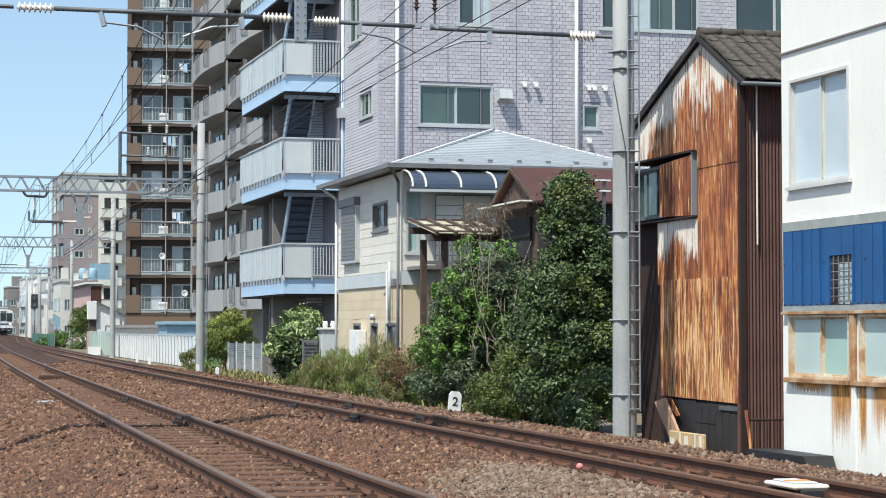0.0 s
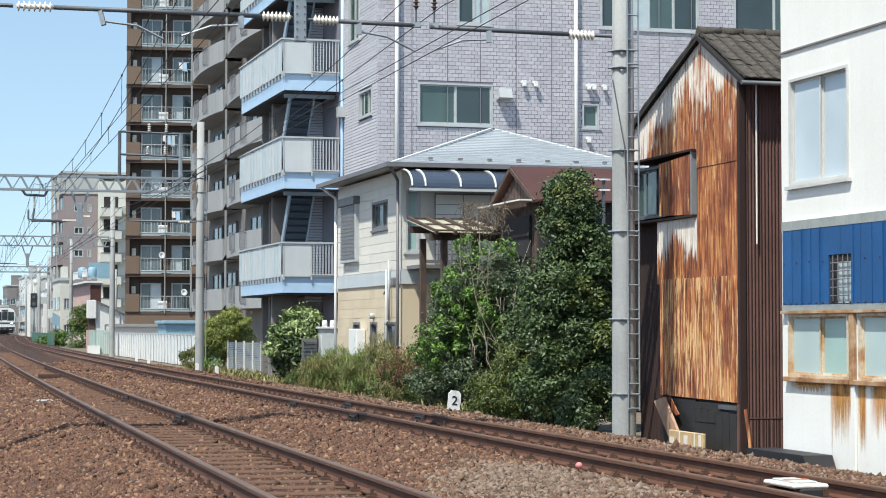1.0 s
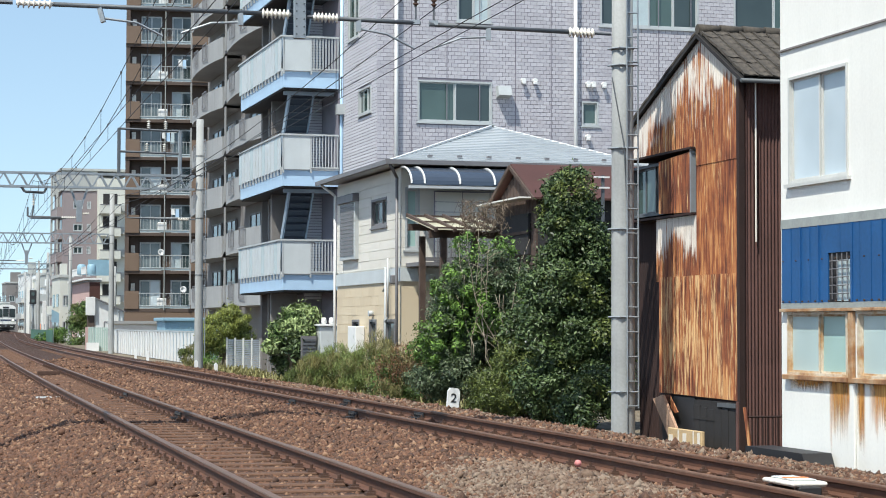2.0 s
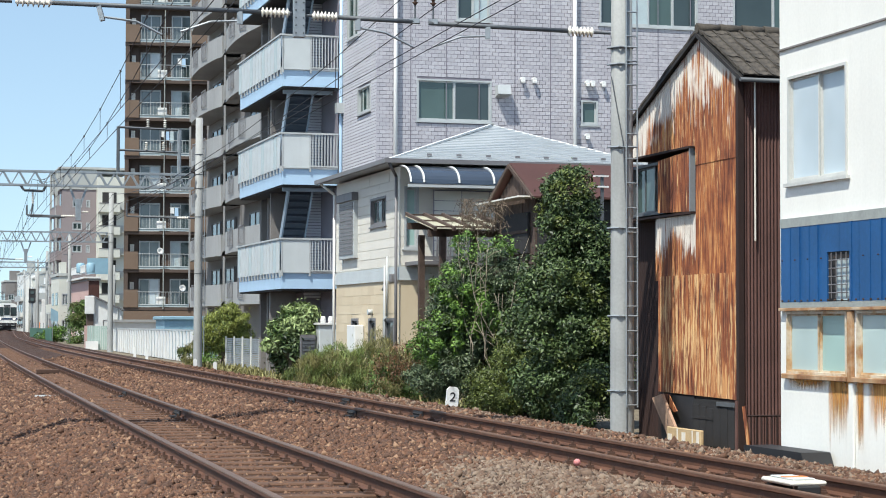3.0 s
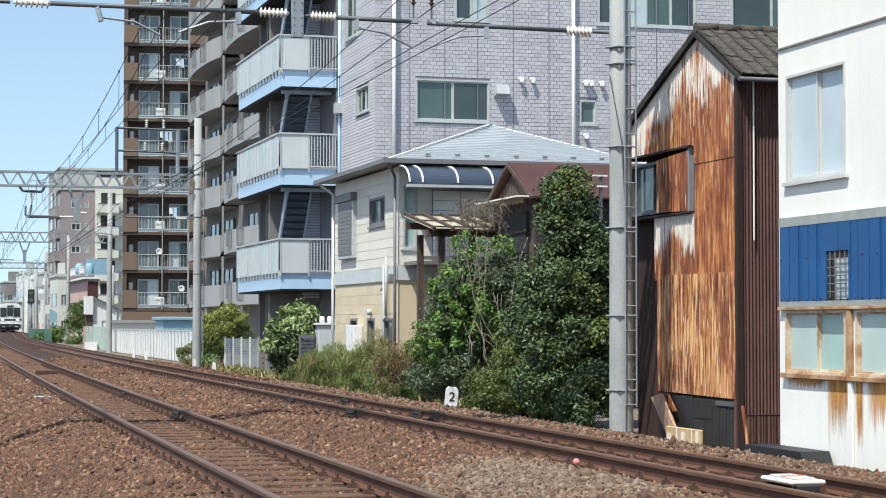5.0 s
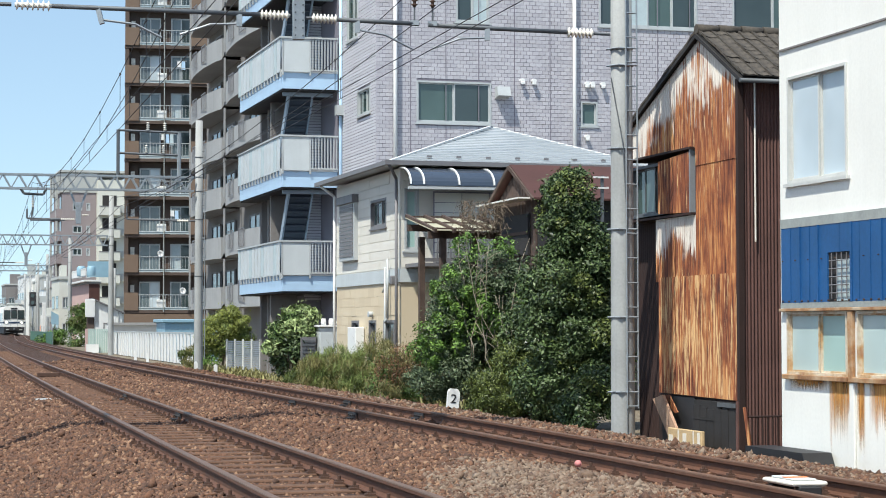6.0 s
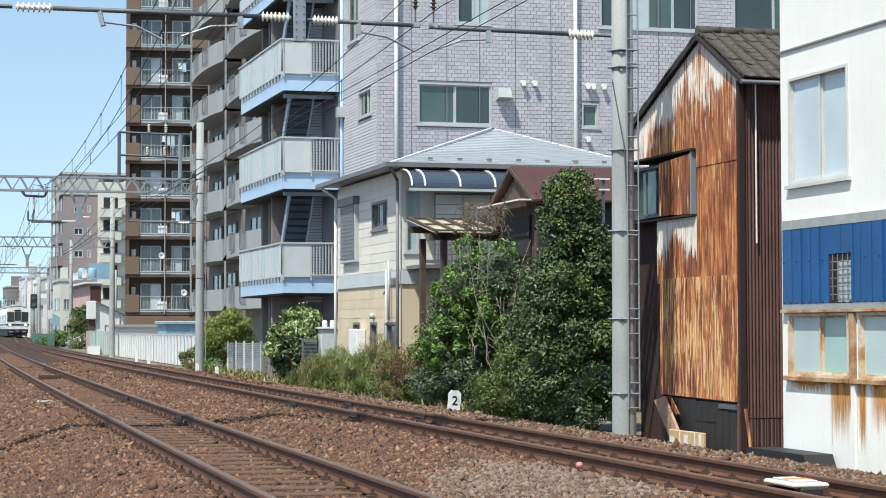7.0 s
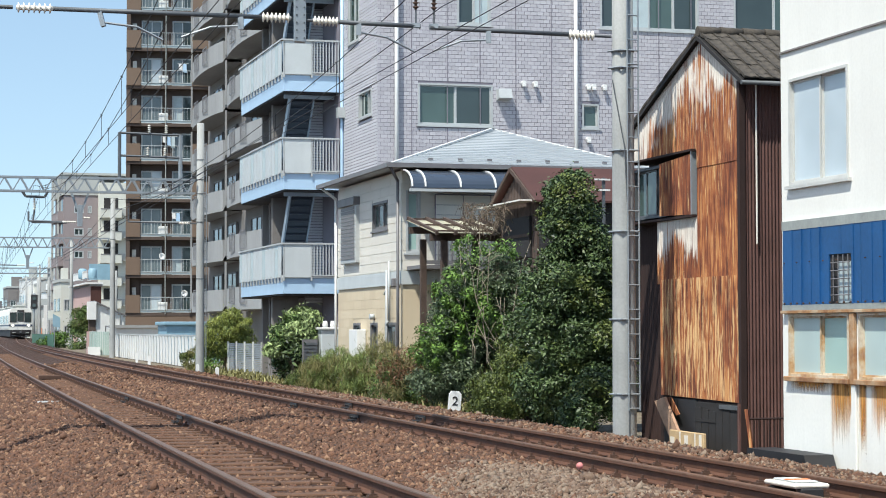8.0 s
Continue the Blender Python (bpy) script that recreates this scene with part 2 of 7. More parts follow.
# darker than grey_render: shade of the set-back walls is in this colour
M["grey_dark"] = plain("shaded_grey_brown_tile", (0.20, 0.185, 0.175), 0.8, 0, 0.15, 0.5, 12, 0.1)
M["brown_tile"] = plain("brown_tile", (0.155, 0.105, 0.073), 0.7, 0, 0.12, 0.6, 14, 0.1)
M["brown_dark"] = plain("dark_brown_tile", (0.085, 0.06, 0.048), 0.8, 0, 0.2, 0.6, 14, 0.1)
M["mauve_far"] = plain("mauve_grey_render", (0.26, 0.22, 0.22), 0.85, 0, 0.1, 0.3, 8, 0.05)
M["cream_far"] = plain("cream_render", (0.56, 0.56, 0.50), 0.85, 0, 0.1, 0.3, 8, 0.05)
M["grey_far"] = plain("pale_grey_render", (0.40, 0.41, 0.39), 0.85, 0, 0.1, 0.3, 8, 0.05)
M["pink_far"] = plain("pink_render", (0.50, 0.34, 0.31), 0.85, 0, 0.1, 0.3, 8, 0.05)
M["terracotta"] = plain("terracotta_metal_roof", (0.07, 0.026, 0.02), 0.7, 0.1, 0.2, 1.5, 20, 0.1)
M["black"] = plain("black_paint", (0.018, 0.018, 0.02), 0.6, 0, 0.3, 3, 30, 0.05)
M["bark"] = plain("bark", (0.16, 0.12, 0.085), 0.95, 0, 0.4, 8, 60, 0.5)
M["bark_pale"] = plain("pale_bark", (0.33, 0.28, 0.21), 0.9, 0, 0.3, 8, 60, 0.3)
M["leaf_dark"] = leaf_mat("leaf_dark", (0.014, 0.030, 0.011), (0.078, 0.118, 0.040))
M["leaf_mid"] = leaf_mat("leaf_mid", (0.024, 0.052, 0.013), (0.115, 0.18, 0.048))
M["leaf_light"] = leaf_mat("leaf_light", (0.06, 0.095, 0.024), (0.20, 0.25, 0.075))
M["leaf_pale"] = leaf_mat("leaf_pale_green", (0.085, 0.125, 0.045), (0.27, 0.34, 0.14))
M["leaf_yellow"] = leaf_mat("leaf_yellow_green", (0.075, 0.095, 0.018), (0.24, 0.27, 0.06))
M["leaf_olive"] = leaf_mat("leaf_olive", (0.028, 0.042, 0.010), (0.115, 0.145, 0.034))
M["leaf_grey"] = leaf_mat("leaf_grey_green", (0.022, 0.040, 0.018), (0.105, 0.140, 0.070))
M["leaf_bright"] = leaf_mat("leaf_bright_green", (0.035, 0.075, 0.014), (0.125, 0.220, 0.040))
M["leaf_red"] = leaf_mat("leaf_reddish_brown", (0.09, 0.05, 0.025), (0.22, 0.12, 0.06))
M["leaf_dry"] = leaf_mat("leaf_dry", (0.085, 0.08, 0.03), (0.20, 0.185, 0.07))
M["red_pink"] = plain("faded_pink", (0.55, 0.2, 0.19), 0.6, 0, 0.15, 20, 60, 0.1)
M["train_white"] = plain("train_cream_white", (0.74, 0.74, 0.70), 0.4, 0, 0.05, 1, 10, 0)
M["train_navy"] = plain("train_dark_band", (0.03, 0.05, 0.10), 0.4, 0, 0.1, 1, 10, 0)
M["orange"] = plain("orange_paint", (0.75, 0.22, 0.06), 0.6, 0, 0.1, 4, 20, 0)
M["green_net"] = plain("green_fence", (0.055, 0.14, 0.095), 0.7, 0, 0.2, 2, 20, 0)
M["green_pale"] = plain("pale_green_sheet", (0.36, 0.46, 0.42), 0.6, 0, 0.12, 2, 20, 0)
M["skyblue_tank"] = plain("sky_blue_tank", (0.22, 0.36, 0.44), 0.5, 0, 0.12, 2, 20, 0.05)
lamp_m = Mat("headlight", 0.3)
lamp_m.color((0.9, 0.88, 0.8))
lamp_m.b.inputs["Emission Color"].default_value = (1, 0.95, 0.85, 1)
lamp_m.b.inputs["Emission Strength"].default_value = 3.0
M["lamp"] = lamp_m.m

# ---------------------------------------------------------------- mesh helpers
def thing(name, x, y, z=0.0, rz=0.0, label="", category="", group="", kind=""):
    ob = new(name)
    ob.empty_display_size = 0.2
    ob.matrix_basis = pose(x, y, z, 0, 0, rz)
    return tagged(ob, label, category, group, kind)


def part(name, bm, material, parent=None, label="", kind=""):
    me = bpy.data.meshes.new(name)
    bm.to_mesh(me)
    bm.free()
    me.materials.append(M[material])
    ob = new(name, me)
    ob.parent = parent
    return tagged(ob, label, "", "", kind)


def share(name, me, parent, m):
    ob = new(name, me)
    ob.parent = parent
    ob.matrix_basis = m
    return ob


def raw(name, verts, faces, material, parent=None, label="", kind="", smooth=False):
    me = bpy.data.meshes.new(name)
    me.from_pydata(verts, [], faces)
    me.materials.append(M[material])
    if smooth:
        me.shade_smooth()
    ob = new(name, me)
    ob.parent = parent
    return tagged(ob, label, "", "", kind)


def many(name, verts, nf, per, material, parent=None, label="", kind="", smooth=False):
    """A mesh of many faces with the same count of corners, from arrays."""
    verts = np.asarray(verts, dtype=np.float32).reshape(-1, 3)
    faces = np.asarray(nf, dtype=np.int32).reshape(-1, per)
    me = bpy.data.meshes.new(name)
    me.vertices.add(len(verts))
    me.vertices.foreach_set("co", verts.ravel())
    me.loops.add(faces.size)
    me.loops.foreach_set("vertex_index", faces.ravel())
    me.polygons.add(len(faces))
    me.polygons.foreach_set("loop_start", np.arange(0, faces.size, per, dtype=np.int32))
    me.update(calc_edges=True)
    me.validate()
    me.materials.append(M[material])
    if smooth:
        me.shade_smooth()
    ob = new(name, me)
    ob.parent = parent
    return tagged(ob, label, "", "", kind)


def box(bm, x0, x1, y0, y1, z0, z1, bevel=0.0):
    v = [bm.verts.new((x, y, z)) for x in (x0, x1) for y in (y0, y1) for z in (z0, z1)]
    fs = [bm.faces.new([v[i] for i in f]) for f in ((0, 1, 3, 2), (4, 6, 7, 5), (0, 4, 5, 1), (2, 3, 7, 6), (0, 2, 6, 4), (1, 5, 7, 3))]
    if bevel:
        es = {e for f in fs for e in f.edges}
        bmesh.ops.bevel(bm, geom=list(es), offset=bevel, segments=1, affect="EDGES")
    return bm


def boxed(x0, x1, y0, y1, z0, z1, bevel=0.0):
    return box(bmesh.new(), x0, x1, y0, y1, z0, z1, bevel)


def rod(bm, a, b, r, n=8, r2=None):
    a, b = Vector(a), Vector(b)
    d = b - a
    q = d.to_track_quat("Z", "Y")
    r2 = r if r2 is None else r2
    lo, hi = [], []
    for i in range(n):
        w = 2 * math.pi * i / n
        e = q @ Vector((math.cos(w), math.sin(w), 0))
        lo.append(bm.verts.new(a + e * r))
        hi.append(bm.verts.new(b + e * r2))
    for i in range(n):
        bm.faces.new((lo[i], lo[(i + 1) % n], hi[(i + 1) % n], hi[i])).smooth = n > 6
    bm.faces.new(list(reversed(lo)))
    bm.faces.new(hi)
    return bm


def rods(pairs, r, n=6):
    bm = bmesh.new()
    for a, b in pairs:
        rod(bm, a, b, r, n)
    return bm


def bar(bm, a, b, w, h):
    """A square bar from a to b."""
    a, b = Vector(a), Vector(b)
    q = (b - a).to_track_quat("Z", "Y")
    lo, hi = [], []
    for sx, sy in ((-1, -1), (1, -1), (1, 1), (-1, 1)):
        e = q @ Vector((sx * w / 2, sy * h / 2, 0))
        lo.append(bm.verts.new(a + e))
        hi.append(bm.verts.new(b + e))
    for i in range(4):
        bm.faces.new((lo[i], lo[(i + 1) % 4], hi[(i + 1) % 4], hi[i]))
    bm.faces.new(list(reversed(lo)))
    bm.faces.new(hi)
    return bm


def turned(bm, prof, n=12, m=None):
    """A surface of revolution about z from (radius, z) pairs."""
    m = m or Matrix()
    rings = [[bm.verts.new(m @ Vector((r * math.cos(2 * math.pi * i / n), r * math.sin(2 * math.pi * i / n), z))) for i in range(n)] for r, z in prof]
    for a, b in zip(rings, rings[1:]):
        for i in range(n):
            bm.faces.new((a[i], a[(i + 1) % n], b[(i + 1) % n], b[i])).smooth = True
    bm.faces.new(list(reversed(rings[0])))
    bm.faces.new(rings[-1])
    return bm


def prism(bm, poly, axis, lo, hi):
    """Extrudes a polygon of (a, z) pairs along x or y."""
    def at(p, w):
        return (w, p[0], p[1]) if axis == "x" else (p[0], w, p[1])
    a = [bm.verts.new(at(p, lo)) for p in poly]
    b = [bm.verts.new(at(p, hi)) for p in poly]
    n = len(poly)
    for i in range(n):
        bm.faces.new((a[i], a[(i + 1) % n], b[(i + 1) % n], b[i]))
    bm.faces.new(list(reversed(a)))
    bm.faces.new(b)
    bmesh.ops.recalc_face_normals(bm, faces=bm.faces[:])
    return bm


def wall(axis, lo, hi, z0, z1, near, far, holes=()):
    """A wall along x or y in one piece with real openings; near and far bound its thickness; holes are (lo, hi, z0, z1)."""
    bm = bmesh.new()
    us = sorted({lo, hi, *[min(max(h[i], lo), hi) for h in holes for i in (0, 1)]})
    vs = sorted({z0, z1, *[min(max(h[i], z0), z1) for h in holes for i in (2, 3)]})
    cache = {}

    def vert(i, j, w):
        if (i, j, w) not in cache:
            cache[i, j, w] = bm.verts.new((us[i], w, vs[j]) if axis == "x" else (w, us[i], vs[j]))
        return cache[i, j, w]

    def solid(i, j):
        if not (0 <= i < len(us) - 1 and 0 <= j < len(vs) - 1):
            return False
        u, v = (us[i] + us[i + 1]) / 2, (vs[j] + vs[j + 1]) / 2
        return not any(h[0] < u < h[1] and h[2] < v < h[3] for h in holes)

    for i in range(len(us) - 1):
        for j in range(len(vs) - 1):
            if not solid(i, j):
                continue
            for w in (near, far):
                bm.faces.new([vert(*p, w) for p in ((i, j), (i + 1, j), (i + 1, j + 1), (i, j + 1))])
            for di, dj, p, q in ((-1, 0, (i, j), (i, j + 1)), (1, 0, (i + 1, j), (i + 1, j + 1)), (0, -1, (i, j), (i + 1, j)), (0, 1, (i, j + 1), (i + 1, j + 1))):
                if not solid(i + di, j + dj):
                    bm.faces.new([vert(*p, near), vert(*q, near), vert(*q, far), vert(*p, far)])
    bmesh.ops.recalc_face_normals(bm, faces=bm.faces[:])
    return bm


def ring(axis, lo, hi, z0, z1, near, far, w):
    """A rectangular frame in one piece."""
    return wall(axis, lo, hi, z0, z1, near, far, [(lo + w, hi - w, z0 + w, z1 - w)])


def tube(points, r, n=5):
    """A continuous round wire through points; r may be a list."""
    bm = bmesh.new()
    pts = [Vector(p) for p in points]
    rings = []
    for i, p in enumerate(pts):
        d = (pts[min(i + 1, len(pts) - 1)] - pts[max(i - 1, 0)]).to_track_quat("Z", "Y")
        rr = r[i] if isinstance(r, list) else r
        rings.append([bm.verts.new(p + d @ Vector((rr * math.cos(6.2832 * k / n), rr * math.sin(6.2832 * k / n), 0))) for k in range(n)])
    for a, b in zip(rings, rings[1:]):
        for k in range(n):
            bm.faces.new((a[k], a[(k + 1) % n], b[(k + 1) % n], b[k])).smooth = True
    bm.faces.new(list(reversed(rings[0])))
    bm.faces.new(rings[-1])
    return bm


def window(parent, axis, lo, hi, z0, z1, plane, depth, glass="glass_dark", frame_mat="alu", w=0.05, mullions=1, sill=True, label="", curtain=None, proud=0.02):
    """A sliding window: frame standing proud of the wall, leaves, glass and sill."""
    def bx(bm, a, b, c, d, n, f):
        n, f = plane + n, plane + f
        return box(bm, a, b, n, f, c, d) if axis == "x" else box(bm, n, f, a, b, c, d)
    bm = ring(axis, lo, hi, z0, z1, plane - proud, plane + depth, w)
    f = part("window", bm, frame_mat, parent, label)
    n = mullions + 1
    step = (hi - lo - 2 * w) / n
    for i in range(n):
        a = lo + w + i * step
        back = 0.02 if i % 2 else 0.05
        part("pane", bx(bmesh.new(), a, a + step, z0 + w, z1 - w, back + 0.012, back + 0.018), glass if not isinstance(glass, (list, tuple)) else glass[i % len(glass)], f)
    for i in range(n):
        a = lo + w + i * step
        back = plane + (0.02 if i % 2 else 0.05)
        part("sash", ring(axis, a, a + step, z0 + w, z1 - w, back, back + 0.03, w * 0.7), frame_mat, f)
    if sill:
        part("sill", bx(bmesh.new(), lo - 0.05, hi + 0.05, z0 - 0.04, z0 - 0.002, -proud - 0.03, depth * 0.3), frame_mat, f)
    return f


# ---------------------------------------------------------------- the lie of the tracks
RZ = 16.0


def track_a(y):
    if y > 200:
        return track_a(200) - 0.245 * (y - 200)
    return 3.05 - 0.2604 * y + 0.00009 * y * y


def track_b(y):
    if y > 240:
        return track_b(240) - 0.27 * (y - 240)
    return 7.1 - 0.2715 * y + 0.00012 * y * y


def rise(y):
    """The line climbs gently towards the level crossing."""
    return max(0.0, (y - 180) * 0.005)


def line_points(f, y0, y1, step):
    """Places every step metres along a track: x, y, heading vector."""
    out, y = [], y0
    while y < y1:
        d = Vector((f(y + 0.5) - f(y - 0.5), 1.0)).normalized()
        out.append((f(y), y, d))
        y += step * d.y
    return out


# ---------------------------------------------------------------- ground and trackbed
def make_ground():
    """One sheet of earth out to the horizon; it lies lower on the open side of the line than beside the houses."""
    ys = [-120, -40, 0, 10, 20, 30, 45, 60, 80, 100, 130, 160, 200, 240, 320, 420, 800, 1600, 3200]
    verts = []
    for y in ys:
        a, b = track_a(min(y, 420)), track_b(min(y, 420))
        verts += [(a - o, y, -0.66) for o in (3000, 800, 300, 120, 42)] + [(a - 2.0, y, -0.8), (b + 1.5, y, -0.8), (b + 2.45, y, -0.44)]
        verts += [(b + o, y, -0.42) for o in (3.0, 8, 20, 60, 200, 800, 3000)]
    n = len(verts) // len(ys)
    faces = [(j * n + i, j * n + i + 1, (j + 1) * n + i + 1, (j + 1) * n + i) for j in range(len(ys) - 1) for i in range(n - 1)]
    tagged(raw("ground", verts, faces, "soil"), "bare brown earth along the railway", "ground", "", "structure")


BED = [("a", -44, -0.67), ("a", -14, -0.60), ("a", -6, -0.57), ("a", -2.7, -0.55), ("a", -2.0, -0.47), ("a", -1.5, -0.30), ("a", -1.1, -0.17), ("a", -0.75, -0.17), ("a", 0.75, -0.17), ("a", 1.1, -0.13),
       ("m", 0, -0.045), ("b", -1.1, -0.11), ("b", -0.75, -0.17), ("b", 0.75, -0.205), ("b", 1.15, -0.18), ("b", 1.75, -0.17), ("b", 2.5, -0.43)]


def bed_row(y):
    a, b = track_a(y), track_b(y)
    out = []
    for k, off, z in BED:
        x = a + off / 0.966 if k == "a" else b + off / 0.966 if k == "b" else (a + b) / 2
        out.append((x, z))
    return out


def make_bed():
    ys = [-60 + 4 * i for i in range(30)] + [60 + 10 * i for i in range(50)]
    verts, n = [], len(BED)
    for y in ys:
        verts += [(x, y, z + rise(y)) for x, z in bed_row(y)]
    faces = [(j * n + i, j * n + i + 1, (j + 1) * n + i + 1, (j + 1) * n + i) for j in range(len(ys) - 1) for i in range(n - 1)]
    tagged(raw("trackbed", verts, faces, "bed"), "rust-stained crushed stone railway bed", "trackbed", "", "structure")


def scatter_stones(name, material, label, bands, seed, grey_patch):
    rs = np.random.RandomState(seed)
    P = []
    for y0, y1, s0, s1, dens, size in bands:
        n = int((y1 - y0) * (s1 - s0) * dens)
        y = rs.uniform(y0, y1, n)
        s = rs.uniform(s0, s1, n)
        a = 3.05 - 0.2604 * y + 0.00009 * y * y
        b = 7.1 - 0.2715 * y + 0.00012 * y * y
        x = a + s / 0.966
        sb = (x - b) * 0.966
        rows = np.array([[k, o, z] for k, o, z in [(0 if q[0] == "a" else 1 if q[0] == "m" else 2, q[1], q[2]) for q in BED]])
        ref = np.where(rows[:, 0][None] == 0, a[:, None], np.where(rows[:, 0][None] == 1, ((a + b) / 2)[:, None], b[:, None])) + rows[:, 1][None] / 0.966
        z = np.array([np.interp(xx, rr, rows[:, 2]) for xx, rr in zip(x, ref)])
        near_rail = np.zeros(n, bool)
        for d in (s - 0.566, s + 0.566, sb - 0.566, sb + 0.566):
            near_rail |= np.abs(d) < 0.10
        half = (x / y > -0.245) & (x / y < 0.245)
        patch = ((x - 1.0) / 1.1) ** 2 + ((y - 16.6) / 2.4) ** 2 < rs.uniform(0.4, 1.5, n)
        shoulder = (sb > 1.2) & (rs.uniform(0, 1, n) < 0.4)
        grey = patch | shoulder
        inside = (np.abs(s) < 0.5) | (np.abs(sb) < 0.5)
        thin = ~inside | (rs.uniform(0, 1, n) < np.where(np.abs(s) < 0.5, 0.5, 0.62))
        keep = ~near_rail & half & thin & (grey if grey_patch else ~grey)
        r = size * rs.lognormal(0, 0.28, n)
        P.append(np.stack([x, y, z + r * rs.uniform(0.0, 0.75, n) - np.where(inside, 0.024, 0.0), r], 1)[keep])
    P = np.concatenate(P)
    n = len(P)
    octa = np.array([[1, 0, 0], [-1, 0, 0], [0, 1, 0], [0, -1, 0], [0, 0, 1], [0, 0, -1]], float)
    v = (octa[None] * rs.uniform(0.75, 1.35, (n, 6, 1)) + rs.normal(0, 0.28, (n, 6, 3))) * np.array([1.1, 0.95, 0.85])[None, None]
    ang = rs.uniform(0, 6.283, n)
    t = rs.uniform(-0.7, 0.7, n)
    ca, sa, ct, st = np.cos(ang), np.sin(ang), np.cos(t), np.sin(t)
    x, y, z = v[..., 0], v[..., 1], v[..., 2]
    y, z = y * ct[:, None] - z * st[:, None], y * st[:, None] + z * ct[:, None]
    x, y = x * ca[:, None] - y * sa[:, None], x * sa[:, None] + y * ca[:, None]
    v = np.stack([x, y, z], -1) * P[:, None, 3:4] + P[:, None, :3]
    f = np.array([[0, 2, 4], [2, 1, 4], [1, 3, 4], [3, 0, 4], [2, 0, 5], [1, 2, 5], [3, 1, 5], [0, 3, 5]])
    f = f[None] + np.arange(n)[:, None, None] * 6
    tagged(many(name, v, f, 3, material), label, "ballast", "", "stuff")


def sweep(f, y0, y1, off, prof, z, step=2.0):
    """Runs a cross-section of (side, height) pairs along a track at a side offset."""
    verts, faces, n = [], [], len(prof)
    pts = line_points(f, y0, y1, step)
    for x, y, d in pts:
        nx, ny = d.y, -d.x
        for a, h in prof:
            verts.append((x + nx * (off + a), y + ny * (off + a), z + h + rise(y)))
    for j in range(len(pts) - 1):
        for i in range(n):
            k = (i + 1) % n
            faces.append((j * n + i, (j + 1) * n + i, (j + 1) * n + k, j * n + k))
    return verts, faces


def clip_mesh():
    bm = bmesh.new()
    box(bm, -0.045, 0.045, -0.045, 0.045, 0, 0.02)
    box(bm, -0.03, 0.035, -0.024, 0.024, 0.02, 0.036)
    rod(bm, (0.0, 0, 0.036), (0.0, 0, 0.07), 0.015, 6)
    me = bpy.data.meshes.new("rail_clip")
    bm.to_mesh(me)
    bm.free()
    me.materials.append(M["clip"])
    return me


def sleeper_mesh():
    bm = boxed(-1.05, 1.05, -0.1, 0.1, -0.12, 0, 0.012)
    me = bpy.data.meshes.new("sleeper")
    bm.to_mesh(me)
    bm.free()
    me.materials.append(M["sleeper"])
    return me


def make_track(f, cant, label, y0, top):
    t = thing("railway_track", 0, 0, 0, 0, label, "railway track", "railway tracks")
    web = [(-0.03, -0.012), (-0.0315, -0.035), (-0.009, -0.045), (-0.009, -0.115), (-0.06, -0.134), (-0.06, -0.145), (0.06, -0.145), (0.06, -0.134), (0.009, -0.115), (0.009, -0.045), (0.0315, -0.035), (0.03, -0.012)]
    head = [(-0.0305, -0.0121), (0.0305, -0.0121), (0.029, -0.003), (0.022, 0), (-0.022, 0), (-0.029, -0.003)]
    for side in (-1, 1):
        z = -cant if side > 0 else 0
        r = raw("rail", *sweep(f, y0, 420, side * 0.566, web, z), "rail_side", t, "rust-brown steel rail")
        raw("running_surface", *sweep(f, y0, 420, side * 0.566, head, z), top, r, "polished steel running surface")
    sm, cm = sleeper_mesh(), clip_mesh()
    tilt = -math.degrees(math.asin(cant / 1.132)) if cant else 0
    for i, (x, y, d) in enumerate(line_points(f, y0 + 0.3, 112, 0.64)):
        yaw = math.degrees(math.atan2(-d.x, d.y))
        wob = random.uniform(-1.2, 1.2)
        m = pose(x, y, -0.147 - cant / 2, 0, 0, yaw + wob) @ pose(0, 0, 0, 0, -tilt, 0)
        s = share("sleeper", sm, t, m)
        if y < 66:
            for side in (-1, 1):
                for inner in (-1, 1):
                    share("rail_clip", cm, s, pose(side * 0.566 + inner * 0.088, random.uniform(-0.015, 0.015), 0.001, 0, 0, 0 if inner < 0 else 180))
    return t


def rail_joint(x, y, z, yaw, label):
    """A fishplated joint with bond, dark and oily."""
    j = thing("rail_joint", x, y, z, yaw, label, "rail joint", "rail joints")
    for s in (-1, 1):
        part("fishplate", boxed(min(s * 0.014, s * 0.036), max(s * 0.014, s * 0.036), -0.28, 0.28, -0.12, -0.045, 0.004), "black", j)
    for k in (-0.2, -0.07, 0.07, 0.2):
        part("bolt", rods([((-0.06, k, -0.085), (0.06, k, -0.085))], 0.018), "black", j)
    part("oily_sleeper_plate", boxed(-0.13, 0.13, -0.16, 0.16, -0.15, -0.118), "black", j)


make_ground()
make_bed()
make_track(track_a, 0.0, "straight railway track on worn timber sleepers, rails rust-brown", 8, "rail_head")
make_track(track_b, 0.045, "railway track beside the houses, rails and clips rust-brown", 8, "rail_head_b")
scatter_stones("ballast", "ballast", "reddish-brown crushed stone ballast around the rails",
               [(12.5, 20, -4.6, 6.3, 1800, 0.0195), (20, 30, -6.2, 6.3, 950, 0.0225), (30, 48, -8, 6.3, 420, 0.027), (48, 75, -9, 6.3, 120, 0.030)], 3, False)
scatter_stones("ballast", "ballast_grey", "newer grey and tan ballast stones beside the rails",
               [(12.5, 20, -4.6, 6.3, 1800, 0.0195), (20, 30, -6.2, 6.3, 950, 0.0225), (30, 48, -8, 6.3, 400, 0.027)], 4, True)
